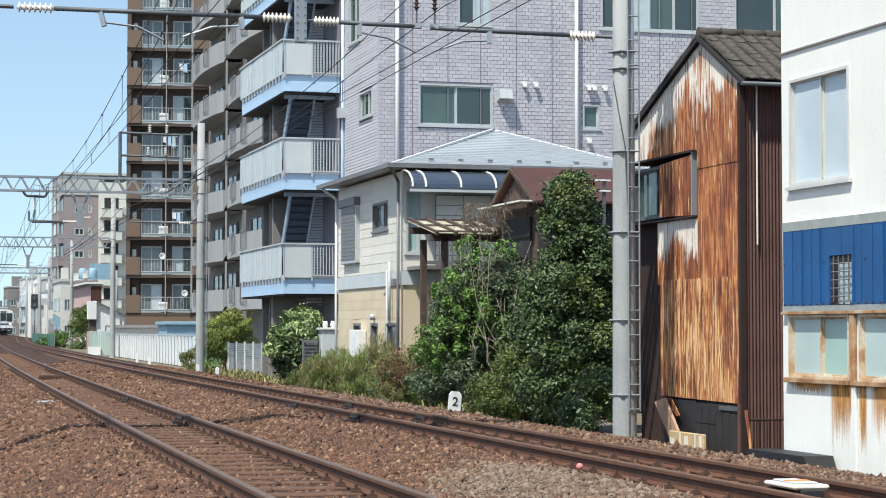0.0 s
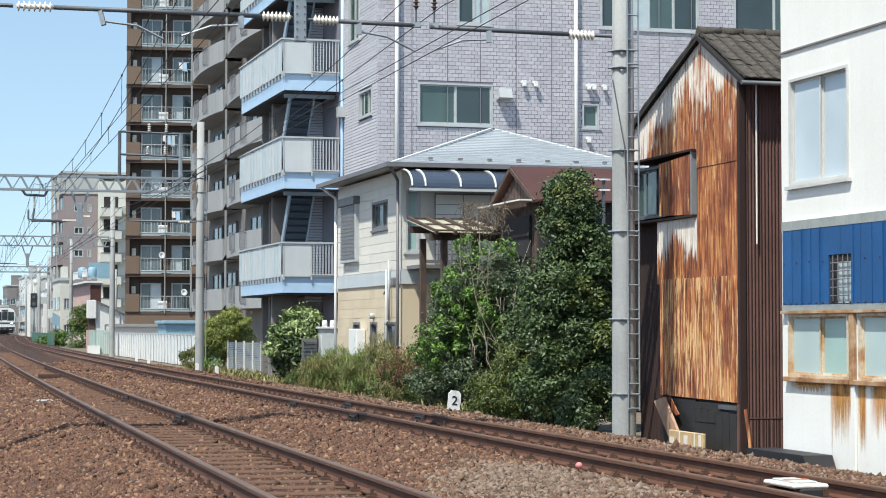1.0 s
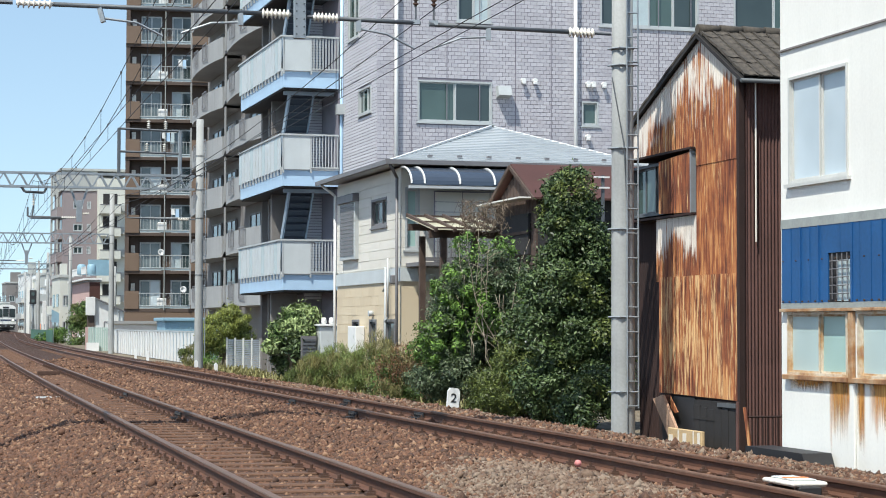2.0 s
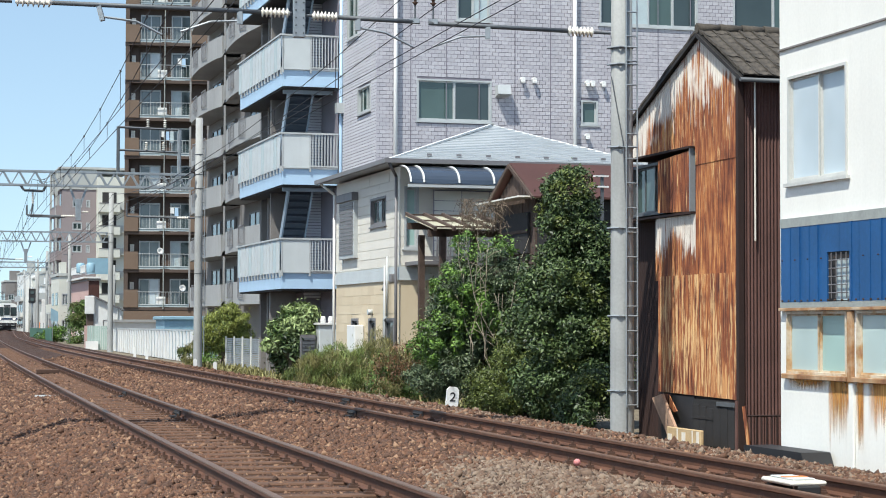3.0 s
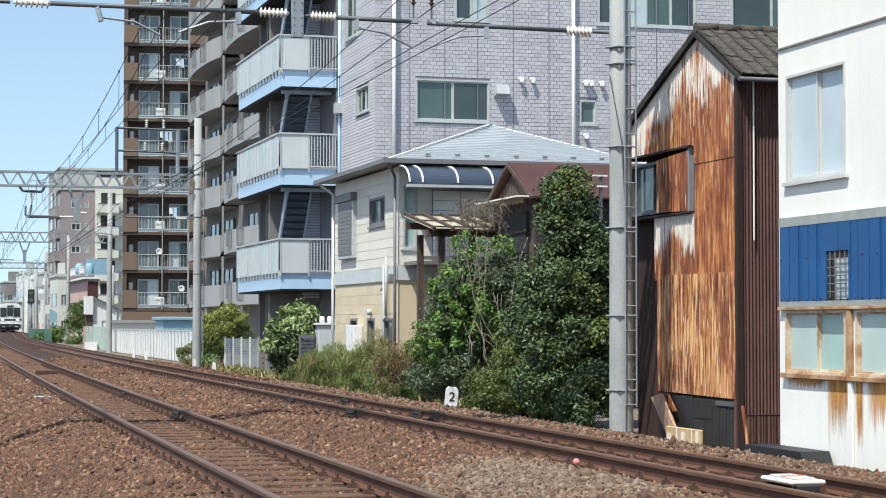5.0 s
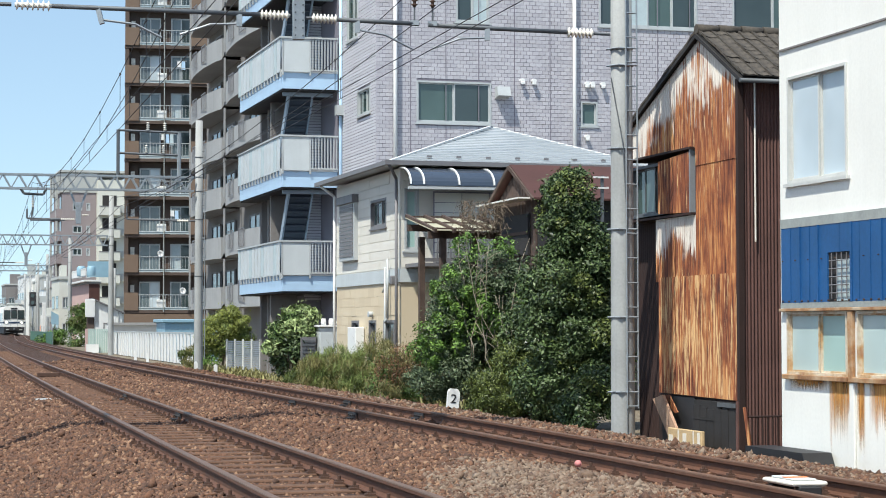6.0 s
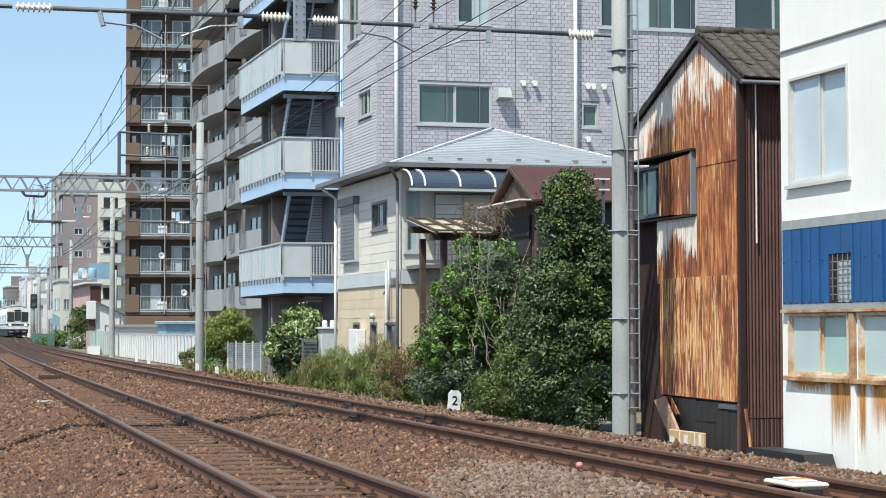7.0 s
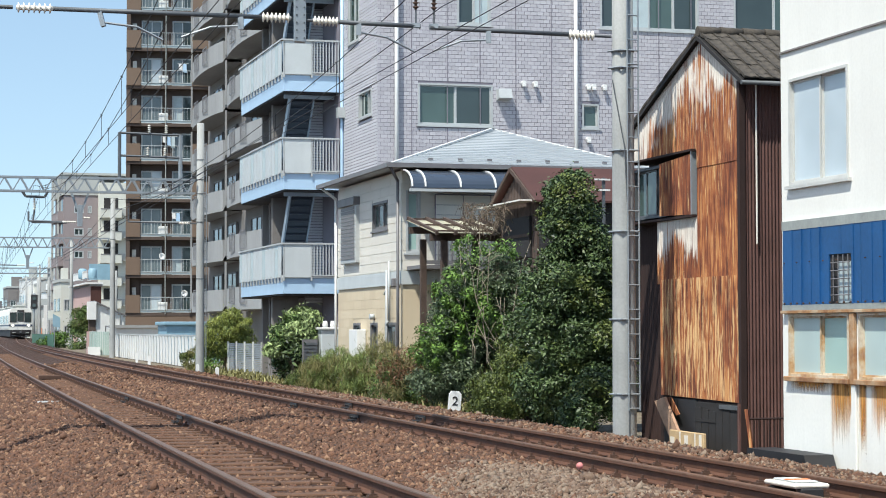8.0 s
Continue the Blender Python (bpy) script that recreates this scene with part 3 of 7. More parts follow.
for f, y, off, z in ((track_b, 29.2, -0.566, 0), (track_b, 33.9, -0.566, 0), (track_b, 34.7, 0.566, -0.045), (track_b, 29.7, 0.566, -0.045), (track_a, 28.7, 0.566, 0), (track_a, 36.8, 0.566, 0)):
    rail_joint(f(y) + off * 0.966, y + off * 0.26, z, 14.8, "black greasy bolted joint between two rail lengths")


# ---------------------------------------------------------------- poles, gantries and wires
def insulator(bm, a, b, r, n=7):
    """A ribbed porcelain insulator along a line."""
    a, b = Vector(a), Vector(b)
    q = (b - a).to_track_quat("Z", "Y").to_matrix().to_4x4()
    L = (b - a).length
    prof = [(r * 0.4, 0)]
    for i in range(n):
        z = L * (i + 0.3) / n
        prof += [(r * 0.45, z), (r, z + L * 0.25 / n), (r * 0.85, z + L * 0.42 / n), (r * 0.45, z + L * 0.45 / n)]
    prof.append((r * 0.4, L))
    turned(bm, prof, 10, Matrix.Translation(a) @ q)
    return bm


def concrete_pole(x, y, z, top, r0, r1, label, ladder=False, bands=()):
    p = thing("catenary_pole", x, y, z, 0, label, "utility pole", "catenary poles")
    part("shaft", turned(bmesh.new(), [(r0, -0.6), (r0, 0), (r0 * 0.5 + r1 * 0.5, (top - z) / 2), (r1, top - z)], 24), "concrete", p)
    for b in bands:
        bm = bmesh.new()
        r = r0 + (r1 - r0) * (b - z) / (top - z) + 0.006
        turned(bm, [(r, b - z - 0.012), (r + 0.006, b - z - 0.01), (r + 0.006, b - z + 0.01), (r, b - z + 0.012)], 24)
        part("band", bm, "darksteel", p)
    return p


def main_pole():
    X, Y = 2.46, 26.85
    p = concrete_pole(X, Y, -0.42, 7.4, 0.165, 0.137, "tall grey concrete catenary pole with steel step ladder", bands=(0.32, 1.33, 2.52, 3.62, 4.75, 4.98, 6.0))
    # the step ladder on the shaded side
    bm = bmesh.new()
    rod(bm, (0.20, -0.10, 0.52), (0.20, -0.10, 7.0), 0.012, 6)
    rod(bm, (0.045, -0.17, 0.52), (0.045, -0.165, 7.0), 0.012, 6)
    part("ladder_rail", bm, "galv", p)
    for i in range(20):
        z = 0.55 + i * 0.333
        part("rung", rods([((0.045, -0.17, z), (0.20, -0.10, z))], 0.011), "galv", p)
    for z in (0.74, 1.75, 2.94, 4.04, 5.17, 5.4):
        part("clamp", rods([((-0.2, -0.02, z), (-0.05, -0.185, z)), ((-0.05, -0.185, z), (0.2, -0.1, z))], 0.014), "galv", p)
    part("cable", rods([((-0.15, -0.1, 5.0), (0.0, -0.175, 4.1)), ((0.0, -0.175, 4.1), (0.06, -0.16, 2.9)), ((0.06, -0.16, 2.9), (0.05, -0.16, 0.2))], 0.008), "darksteel", p)
    return p


def cantilever(root, tip, ins, arm0, arm1, label):
    """A bracket tube on a ribbed insulator, with a steady arm that holds the contact wire. Ends in world metres."""
    root, tip = Vector(root), Vector(tip)
    d = (tip - root).normalized()
    c = thing("catenary_bracket", *root, 0, label, "catenary bracket", "catenary brackets")
    i0, i1 = d * ins[0], d * ins[1]
    part("root_rod", rods([((0, 0, 0), i0)], 0.022), "darksteel", c)
    part("insulator", insulator(bmesh.new(), i0, i1, 0.07), "porcelain", c, "ribbed cream porcelain insulator")
    part("tube", rods([(i1, tip - root)], 0.03, 8), "darksteel", c)
    a0, a1 = Vector(arm0) - root, Vector(arm1) - root
    mid = a0 * 0.5 + a1 * 0.5 + Vector((0, 0, 0.06))
    part("steady_arm", rods([(a0, mid), (mid, a1)], 0.016), "galv", c)
    up = Vector((a0.x, a0.y, a0.z + 0.12))
    part("clamp", bar(bmesh.new(), up, a0 - Vector((0, 0, 0.04)), 0.07, 0.05), "galv", c)
    return c


def truss(x0, y0, x1, y1, zt, zb, n, label, chord=0.065):
    """A level lattice beam between two points."""
    t = thing("gantry_beam", x0, y0, 0, 0, label, "catenary gantry", "catenary gantries")
    D = Vector((x1 - x0, y1 - y0, 0))
    side = Vector((-D.y, D.x, 0)).normalized() * 0.18
    for k in (-1, 1):
        for z in (zt, zb):
            bm = bar(bmesh.new(), Vector((0, 0, z)) + side * k, D + Vector((0, 0, z)) + side * k, chord, chord)
            part("chord", bm, "galv", t)
        for i in range(n):
            a, b = D * (i / n), D * ((i + 1) / n)
            m = (a + b) / 2
            bm = bar(bmesh.new(), a + Vector((0, 0, zt)) + side * k, m + Vector((0, 0, zb)) + side * k, 0.042, 0.042)
            bar(bm, m + Vector((0, 0, zb)) + side * k, b + Vector((0, 0, zt)) + side * k, 0.042, 0.042)
            part("brace", bm, "galv", t)
    return t


main_pole()
cantilever((2.3, 26.81, 5.18), (-0.17, 26.14, 5.21), (0.24, 0.61), (0.62, 26.35, 5.07), (-0.11, 26.16, 4.90), "horizontal bracket tube from the concrete pole, ribbed insulator")
cantilever((-1.77, 25.71, 5.24), (-0.29, 26.11, 5.22), (0.08, 0.42), (-1.1, 25.89, 5.11), (-0.37, 26.09, 4.88), "bracket tube from the drop post towards the near wires")
cantilever((-1.96, 25.66, 5.26), (-4.92, 24.86, 5.26), (0.02, 0.40), (-2.61, 25.48, 5.13), (-3.35, 25.28, 4.96), "long bracket tube between two ribbed insulators")
ob = thing("catenary_bracket", -5.4, 24.73, 5.26, 0, "outer bracket rod with ribbed insulator and steady arm", "catenary bracket", "catenary brackets")
part("insulator", insulator(bmesh.new(), (0.48, 0.13, 0), (0.04, 0.01, 0), 0.07), "porcelain", ob)
part("root_rod", rods([((0, 0, 0), (-1.6, -0.43, 0.0))], 0.028), "darksteel", ob)
part("steady_arm", rods([((1.09, 0.30, -0.15), (1.5, 0.41, -0.19)), ((1.5, 0.41, -0.19), (1.82, 0.49, -0.35))], 0.016), "galv", ob)
part("clamp", bar(bmesh.new(), (1.03, 0.3, 0.02), (1.09, 0.3, -0.2), 0.08, 0.06), "galv", ob)
g1 = truss(2.46, 26.85, -8.2, 23.98, 6.95, 6.45, 12, "lattice gantry beam over both tracks", 0.11)
ob = thing("drop_post", -1.86, 25.69, 4.95, 15, "light blue-grey riveted steel drop post", "steel post")
part("post", boxed(-0.075, 0.075, -0.05, 0.05, 0, 1.6, 0.004), "galv", ob)
bm = bmesh.new()
for i in range(9):
    for s in (-0.05, 0.05):
        rod(bm, (s, -0.06, 0.05 + i * 0.1), (s, -0.045, 0.05 + i * 0.1), 0.012, 6)
part("rivets", bm, "darksteel", ob)
for hx, hy in ((-0.35, 26.09), (-0.11, 26.16)):
    ob = thing("hanger_insulator", hx, hy, 5.22, 0, "dark disc insulator hanging from the gantry", "insulator", "hanger insulators")
    part("rod", rods([((0, 0, 0), (0, 0, 1.3))], 0.012), "darksteel", ob)
    part("insulator", insulator(bmesh.new(), (0, 0, 0.22), (0, 0, 0.5), 0.045, 5), "clip", ob)
    part("clamp", boxed(-0.06, 0.06, -0.03, 0.03, -0.02, 0.04), "galv", ob)

# second and third gantries
p2 = concrete_pole(-8.55, 69.7, -0.42, 8.5, 0.158, 0.128, "grey concrete catenary pole with a steel collar", bands=(6.5, 6.0, 7.2, 5.0, 3.0))
for i in range(20):
    part("step", rods([((0.13, -0.1, 0.6 + i * 0.38), (0.235, -0.12, 0.6 + i * 0.38))], 0.011), "darksteel", p2)
part("ladder_rail", rods([((0.225, -0.12, 0.5), (0.225, -0.12, 7.9))], 0.014), "galv", p2)
g2 = truss(-8.75, 69.65, -17.2, 67.4, 6.48, 6.0, 16, "grey lattice gantry beam carried by the pole beside the houses")
concrete_pole(-17.4, 67.3, -0.42, 8.0, 0.20, 0.16, "grey concrete catenary pole across the tracks", bands=(6.5, 6.0))
concrete_pole(-19.3, 115.6, -0.42, 8.9, 0.17, 0.14, "grey concrete catenary pole beside the white fence", bands=(6.5, 6.0, 7.0))
g3 = truss(-19.5, 115.55, -29, 113, 6.55, 6.0, 18, "grey lattice gantry beam further along the line")
concrete_pole(-33.05, 176, -0.42, 9.2, 0.17, 0.14, "distant grey concrete catenary pole", bands=(7.0, 5.0))
concrete_pole(-44.6, 224, -0.42, 9.5, 0.19, 0.16, "distant grey concrete catenary pole", bands=(7.0, 5.0))
truss(-44.5, 224, -56, 221, 8.2, 7.6, 14, "faint distant lattice gantry beam", 0.12)
concrete_pole(-56, 221, -0.42, 9.5, 0.24, 0.19, "distant grey concrete catenary pole across the tracks", bands=(7.0,))


def drop_frame(x, y, lab):
    t = thing("drop_post", x, y, 4.8, 15, lab, "steel post", "drop posts")
    part("post", boxed(-0.09, 0.09, -0.06, 0.06, 0, 0.75, 0.004), "galv", t)
    for s in (-1, 1):
        part("strut", bar(bmesh.new(), (s * 0.30, 0, 1.2), (0, 0, 0.35), 0.09, 0.07), "galv", t)
    part("insulator", insulator(bmesh.new(), (-0.12, 0, 0.15), (-0.6, 0, 0.15), 0.05), "porcelain", t)
    part("bracket", rods([((-0.6, 0, 0.15), (-1.75, 0, 0.17)), ((-1.75, 0, 0.17), (-1.75, 0, 0.5))], 0.035), "darksteel", t)
    part("insulator", insulator(bmesh.new(), (0.12, 0, 0.3), (0.35, 0, 0.3), 0.045), "porcelain", t)
    return t


concrete_pole(-8.2, 23.98, -0.42, 7.4, 0.165, 0.137, "grey concrete catenary pole on the far side")
drop_frame(-12.6, 68.6, "blue-grey V-braced drop post under the lattice beam")
drop_frame(-24.0, 114.3, "blue-grey V-braced drop post under the far lattice beam")
ob = thing("feeder_support", -10.25, 69.25, 6.5, 15, "dark steel frame with insulators on top of the lattice beam", "steel frame")
part("post", rods([((-1.08, 0, 0), (-1.08, 0, 1.62))], 0.06), "darksteel", ob)
part("crossbar", rods([((-1.08, 0, 0.8), (1.05, 0, 0.76)), ((-1.08, 0, 1.6), (1.05, 0, 1.55))], 0.045), "darksteel", ob)
part("post", rods([((1.05, 0, 0), (1.05, 0, 1.56))], 0.07), "galv", ob)
for dx, dz in ((-0.1, 0.8), (0.5, 0.8), (0.55, 1.6), (-0.05, 1.6)):
    part("insulator", insulator(bmesh.new(), (dx, 0, dz), (dx, 0, dz + 0.3), 0.07, 4), "porcelain", ob)
ob = thing("feeder_bracket", -14.1, 68.2, 5.7, 15, "dark steel yoke under the lattice beam", "steel bracket")
part("yoke", rods([((-0.42, 0, 0.3), (-0.3, 0, 0.12)), ((-0.3, 0, 0.12), (0.35, 0, 0.1)), ((0.35, 0, 0.1), (0.45, 0, 0.3))], 0.05), "darksteel", ob)
part("insulator", insulator(bmesh.new(), (0, 0, 0.08), (0, 0, -0.35), 0.06, 5), "porcelain", ob)
part("bracket", rods([((-0.1, 0, -0.78), (1.1, 0, -0.78)), ((0, 0, -0.35), (-0.05, 0, -0.78))], 0.035), "darksteel", ob)
ob = thing("feeder_bracket", -9.05, 69.55, 4.95, 15, "bracket rod with white insulator on the pole", "steel bracket")
part("insulator", insulator(bmesh.new(), (0.15, 0, 0), (-0.25, 0, 0), 0.055), "porcelain", ob)
part("bracket", rods([((0.5, 0, 0), (0.15, 0, 0)), ((-0.25, 0, 0), (-2.0, 0, 0.03)), ((-2.0, 0, 0.03), (-2.0, 0, 0.5))], 0.03), "darksteel", ob)

SPANS = [(-24, 25.7), (25.7, 68.7), (68.7, 114.6), (114.6, 175), (175, 223), (223, 300)]


def catenary(f, side, label, zc=4.9, zm=5.85, sag=0.62, n=8):
    """Contact wire with its sagging messenger and droppers."""
    w = thing("overhead_wire", 0, 0, 0, 0, label, "overhead wire", "overhead wires")
    line = []
    for y0, y1 in SPANS:
        pts = []
        for i in range(n + 1):
            y = y0 + (y1 - y0) * i / n
            k = 4 * (i / n) * (1 - i / n)
            pts.append(Vector((f(y) + side, y, zm - sag * k)))
        line += pts[:-1]
        for p in pts[1:-1]:
            if 20 < p.y < 130:
                d = part("dropper", rods([((p.x, p.y, zc), p)], 0.005, 4), "wire", w)
                part("clip", rods([(p - Vector((0, 0.05, 0)), p + Vector((0, 0.05, 0)))], 0.015, 6), "wire", d)
    part("contact_wire", tube([(p.x, p.y, zc) for p in line], [0.0055 + 0.00003 * max(p.y, 0) for p in line]), "wire", w)
    part("messenger_wire", tube(line, [0.006 + 0.00003 * max(p.y, 0) for p in line]), "wire", w)
    return w


catenary(track_a, 0.19, "black contact wire hung from a sagging messenger wire", 4.95, 6.25, 1.0, 10)
catenary(track_a, 0.45, "second black contact wire beside the first", 4.95, 6.2, 1.03, 9)
catenary(track_b, -0.45, "black contact wire over the track beside the houses", 4.88, 5.72, 0.72)
catenary(track_b, -0.2, "second black contact wire over the track beside the houses", 4.89, 5.42, 0.42, 7)


# ---------------------------------------------------------------- white building
def white_building():
    b = thing("white_building", 3.78, 22.0, 0, RZ, "white rendered building with rust stains and a blue sheet band", "building")
    holes = [(-1.60, -0.22, 2.77, 3.95), (-1.57, -0.17, 0.68, 1.36), (-3.3, -1.79, 0.68, 1.36)]
    part("wall", wall("y", -16, 0, -0.5, 6.6, 0, 0.22, holes), "white_wall", b)
    part("wall", wall("x", 0.221, 7, -0.5, 6.6, -0.2, 0), "white_wall", b)
    part("wall", wall("x", 0.221, 7, -0.5, 6.6, -16, -15.8), "white_wall", b)
    part("wall", wall("y", -15.8, -0.2, -0.5, 6.6, 6.8, 7), "white_wall", b)
    part("roof", boxed(-0.1, 7.1, -16.1, 0.1, 6.6, 6.8, 0.02), "grey_render", b)
    part("floor_slab", boxed(0.23, 6.79, -15.79, -0.21, 2.4, 2.6), "grey_dark", b)
    part("string_course", boxed(-0.022, 0.0, -16, -0.004, 4.262, 4.282), "grey_dark", b, "thin dark joint line")
    # the upper window
    window(b, "y", -1.60, -0.22, 2.77, 3.95, 0.0, 0.16, ["glass_blue", "glass_blue"], "alu_pale", 0.032, 1, True, "white-framed sliding window with pale glass")
    part("blind", boxed(0.14, 0.15, -1.55, -0.27, 2.8, 3.92), "curtain", b)
    part("back_board", boxed(0.16, 0.17, -1.55, -0.2, 0.7, 1.34), "curtain", b)
    part("back_board", boxed(0.16, 0.17, -3.3, -1.8, 0.7, 1.34), "curtain", b)
    # blue profiled sheet band
    band = part("flashing", boxed(-0.05, -0.004, -16, -0.09, 2.28, 2.38), "grey_strip", b, "weathered grey flashing")
    y = -0.10
    k = 0
    while y > -5.5:
        w = 0.475 if k % 2 == 0 else 0.43
        lo = 1.46
        if y - w < -1.08 and y > -1.5:
            box_bm = boxed(-0.045, -0.006, y - w, y - 0.006, 1.98, 2.28)
            part("blue_panel", box_bm, "blue_sheet", b)
        else:
            bm = boxed(-0.045, -0.006, y - w, y - 0.006, lo, 2.28)
            box(bm, -0.062, -0.045, y - w - 0.012, y - w + 0.012, lo, 2.28)
            box(bm, -0.052, -0.045, y - w / 2 - 0.008, y - w / 2 + 0.008, lo, 2.28)
            part("blue_panel", bm, "blue_sheet", b)
        y -= w
        k += 1
    part("flashing", boxed(-0.05, -0.004, -5.5, -0.09, 1.40, 1.459), "grey_strip", b)
    for i in range(34):
        yy = -0.15 - i * 0.155
        part("screw", rods([((-0.06, yy, 1.475), (-0.044, yy, 1.475))], 0.011), "clip", b)
        if i % 2 == 0:
            part("screw", rods([((-0.06, yy, 1.92), (-0.044, yy, 1.92))], 0.008), "clip", b)
    g = part("vent_opening", boxed(-0.03, -0.008, -1.71, -1.21, 1.46, 1.98), "black_board", b, "dark barred opening in the blue band")
    for i in range(4):
        part("bar", rods([((-0.06, -1.33 - i * 0.11, 1.49), (-0.06, -1.33 - i * 0.11, 1.97))], 0.006, 5), "gutter", g)
    for i in range(5):
        part("bar", rods([((-0.06, -1.70, 1.55 + i * 0.085), (-0.06, -1.27, 1.55 + i * 0.085))], 0.006, 5), "gutter", g)
    part("inner_pane", boxed(-0.036, -0.031, -1.68, -1.40, 1.47, 1.90), "curtain", g)
    part("post", boxed(-0.055, -0.046, -1.76, -1.72, 1.46, 2.28), "blue_sheet", b)
    part("blue_panel", boxed(-0.045, -0.006, -1.905, -1.715, 1.46, 1.98), "blue_sheet", b)
    part("blue_panel", boxed(-0.045, -0.006, -1.205, -1.01, 1.46, 1.98), "blue_sheet", b)
    # ledge and lower windows
    part("ledge", boxed(-0.055, -0.002, -5.5, -0.05, 1.365, 1.398, 0.004), "rust_ledge", b, "rusty ledge")
    for lo, hi in ((-1.57, -0.17), (-3.3, -1.79)):
        window(b, "y", lo, hi, 0.68, 1.36, 0.0, 0.14, ["frost", "frost_pale"], "rust_frame", 0.028, 1, False, "rust-stained sliding window with frosted glass")
        part("sill", boxed(-0.06, -0.002, lo - 0.05, hi + 0.05, 0.625, 0.678, 0.006), "rust_ledge", b, "rusty window sill")
    part("mullion_post", boxed(-0.045, -0.002, -1.73, -1.63, 0.62, 1.362, 0.008), "rust_ledge", b, "cream post between the windows streaked with rust")
    part("pilaster", boxed(-0.03, -0.002, -1.735, -1.635, -0.45, 0.615, 0.006), "white_wall", b, "white rib below the post")
    return b


# rust runs under the sills
def stain_mat():
    m = Mat("rust_run_stain", 0.85)
    m.color(m.ramp(m.noise(1.0, 5, m.scaled(22, 22, 1.2)), [(0.35, (0.58, 0.23, 0.045)), (0.65, (0.72, 0.42, 0.14))]))
    gen = m.node("ShaderNodeTexCoord").outputs["Generated"]
    sep = m.node("ShaderNodeSeparateXYZ")
    m.link(gen, sep.inputs[0])

    def calc(op, a, b):
        n = m.node("ShaderNodeMath")
        n.operation = op
        for i, v in enumerate((a, b)):
            if isinstance(v, (int, float)):
                n.inputs[i].default_value = v
            else:
                m.link(v, n.inputs[i])
        return n.outputs[0]

    side = calc("MULTIPLY", calc("MULTIPLY", sep.outputs[1], calc("SUBTRACT", 1.0, sep.outputs[1])), 4.0)
    edge = calc("POWER", side, 1.1)
    runs = calc("ADD", calc("MULTIPLY", m.noise(1.0, 5, m.scaled(26, 26, 0.7), 0.6), 1.5), calc("MULTIPLY", sep.outputs[2], 0.9))
    n = m.node("ShaderNodeMapRange")
    n.inputs[1].default_value, n.inputs[2].default_value = 0.95, 1.65
    m.link(runs, n.inputs[0])
    m.link(calc("MULTIPLY", n.outputs[0], edge), m.b.inputs["Alpha"])
    return m.m


M["stain"] = stain_mat()
wb = white_building()
for k, (lo, hi, h) in enumerate(((-1.60, -1.12, 0.78), (-1.50, -1.25, 0.55), (-1.93, -1.745, 1.05), (-1.90, -1.78, 0.9), (-1.15, -0.18, 0.15), (-2.7, -2.0, 0.6), (-1.64, -1.52, 0.5))):
    st = part("rust_stain", boxed(-0.002 - k * 0.0002, -0.0018 - k * 0.0002, lo, hi, -h, 0), "stain", wb, "orange rust run below the window")
    st.location = (0, 0, 0.635)


# ---------------------------------------------------------------- rusted corrugated house
def corrugated(name, axis, a0, a1, edge_lo, edge_hi, plane, material, parent, pitch=0.076, amp=0.008, label="", rows=1):
    """A corrugated sheet between two edge curves (functions of the coordinate along it)."""
    per = 6
    n = max(2, int((a1 - a0) / pitch * per))
    verts, faces = [], []
    for i in range(n + 1):
        a = a0 + (a1 - a0) * i / n
        w = plane + amp * math.sin(2 * math.pi * a / pitch)
        lo, hi = edge_lo(a), edge_hi(a)
        for k, off in ((lo, 0), (hi, 0), (lo, 0.012), (hi, 0.012)):
            verts.append((w + off, a, k) if axis == "y" else (a, w + off, k))
    for i in range(n):
        p, q = i * 4, i * 4 + 4
        faces += [(p, q, q + 1, p + 1), (p + 2, p + 3, q + 3, q + 2), (p + 1, q + 1, q + 3, p + 3), (p, p + 2, q + 2, q)]
    faces += [(0, 1, 3, 2), (n * 4, n * 4 + 2, n * 4 + 3, n * 4 + 1)]
    return raw(name, verts, faces, material, parent, label)


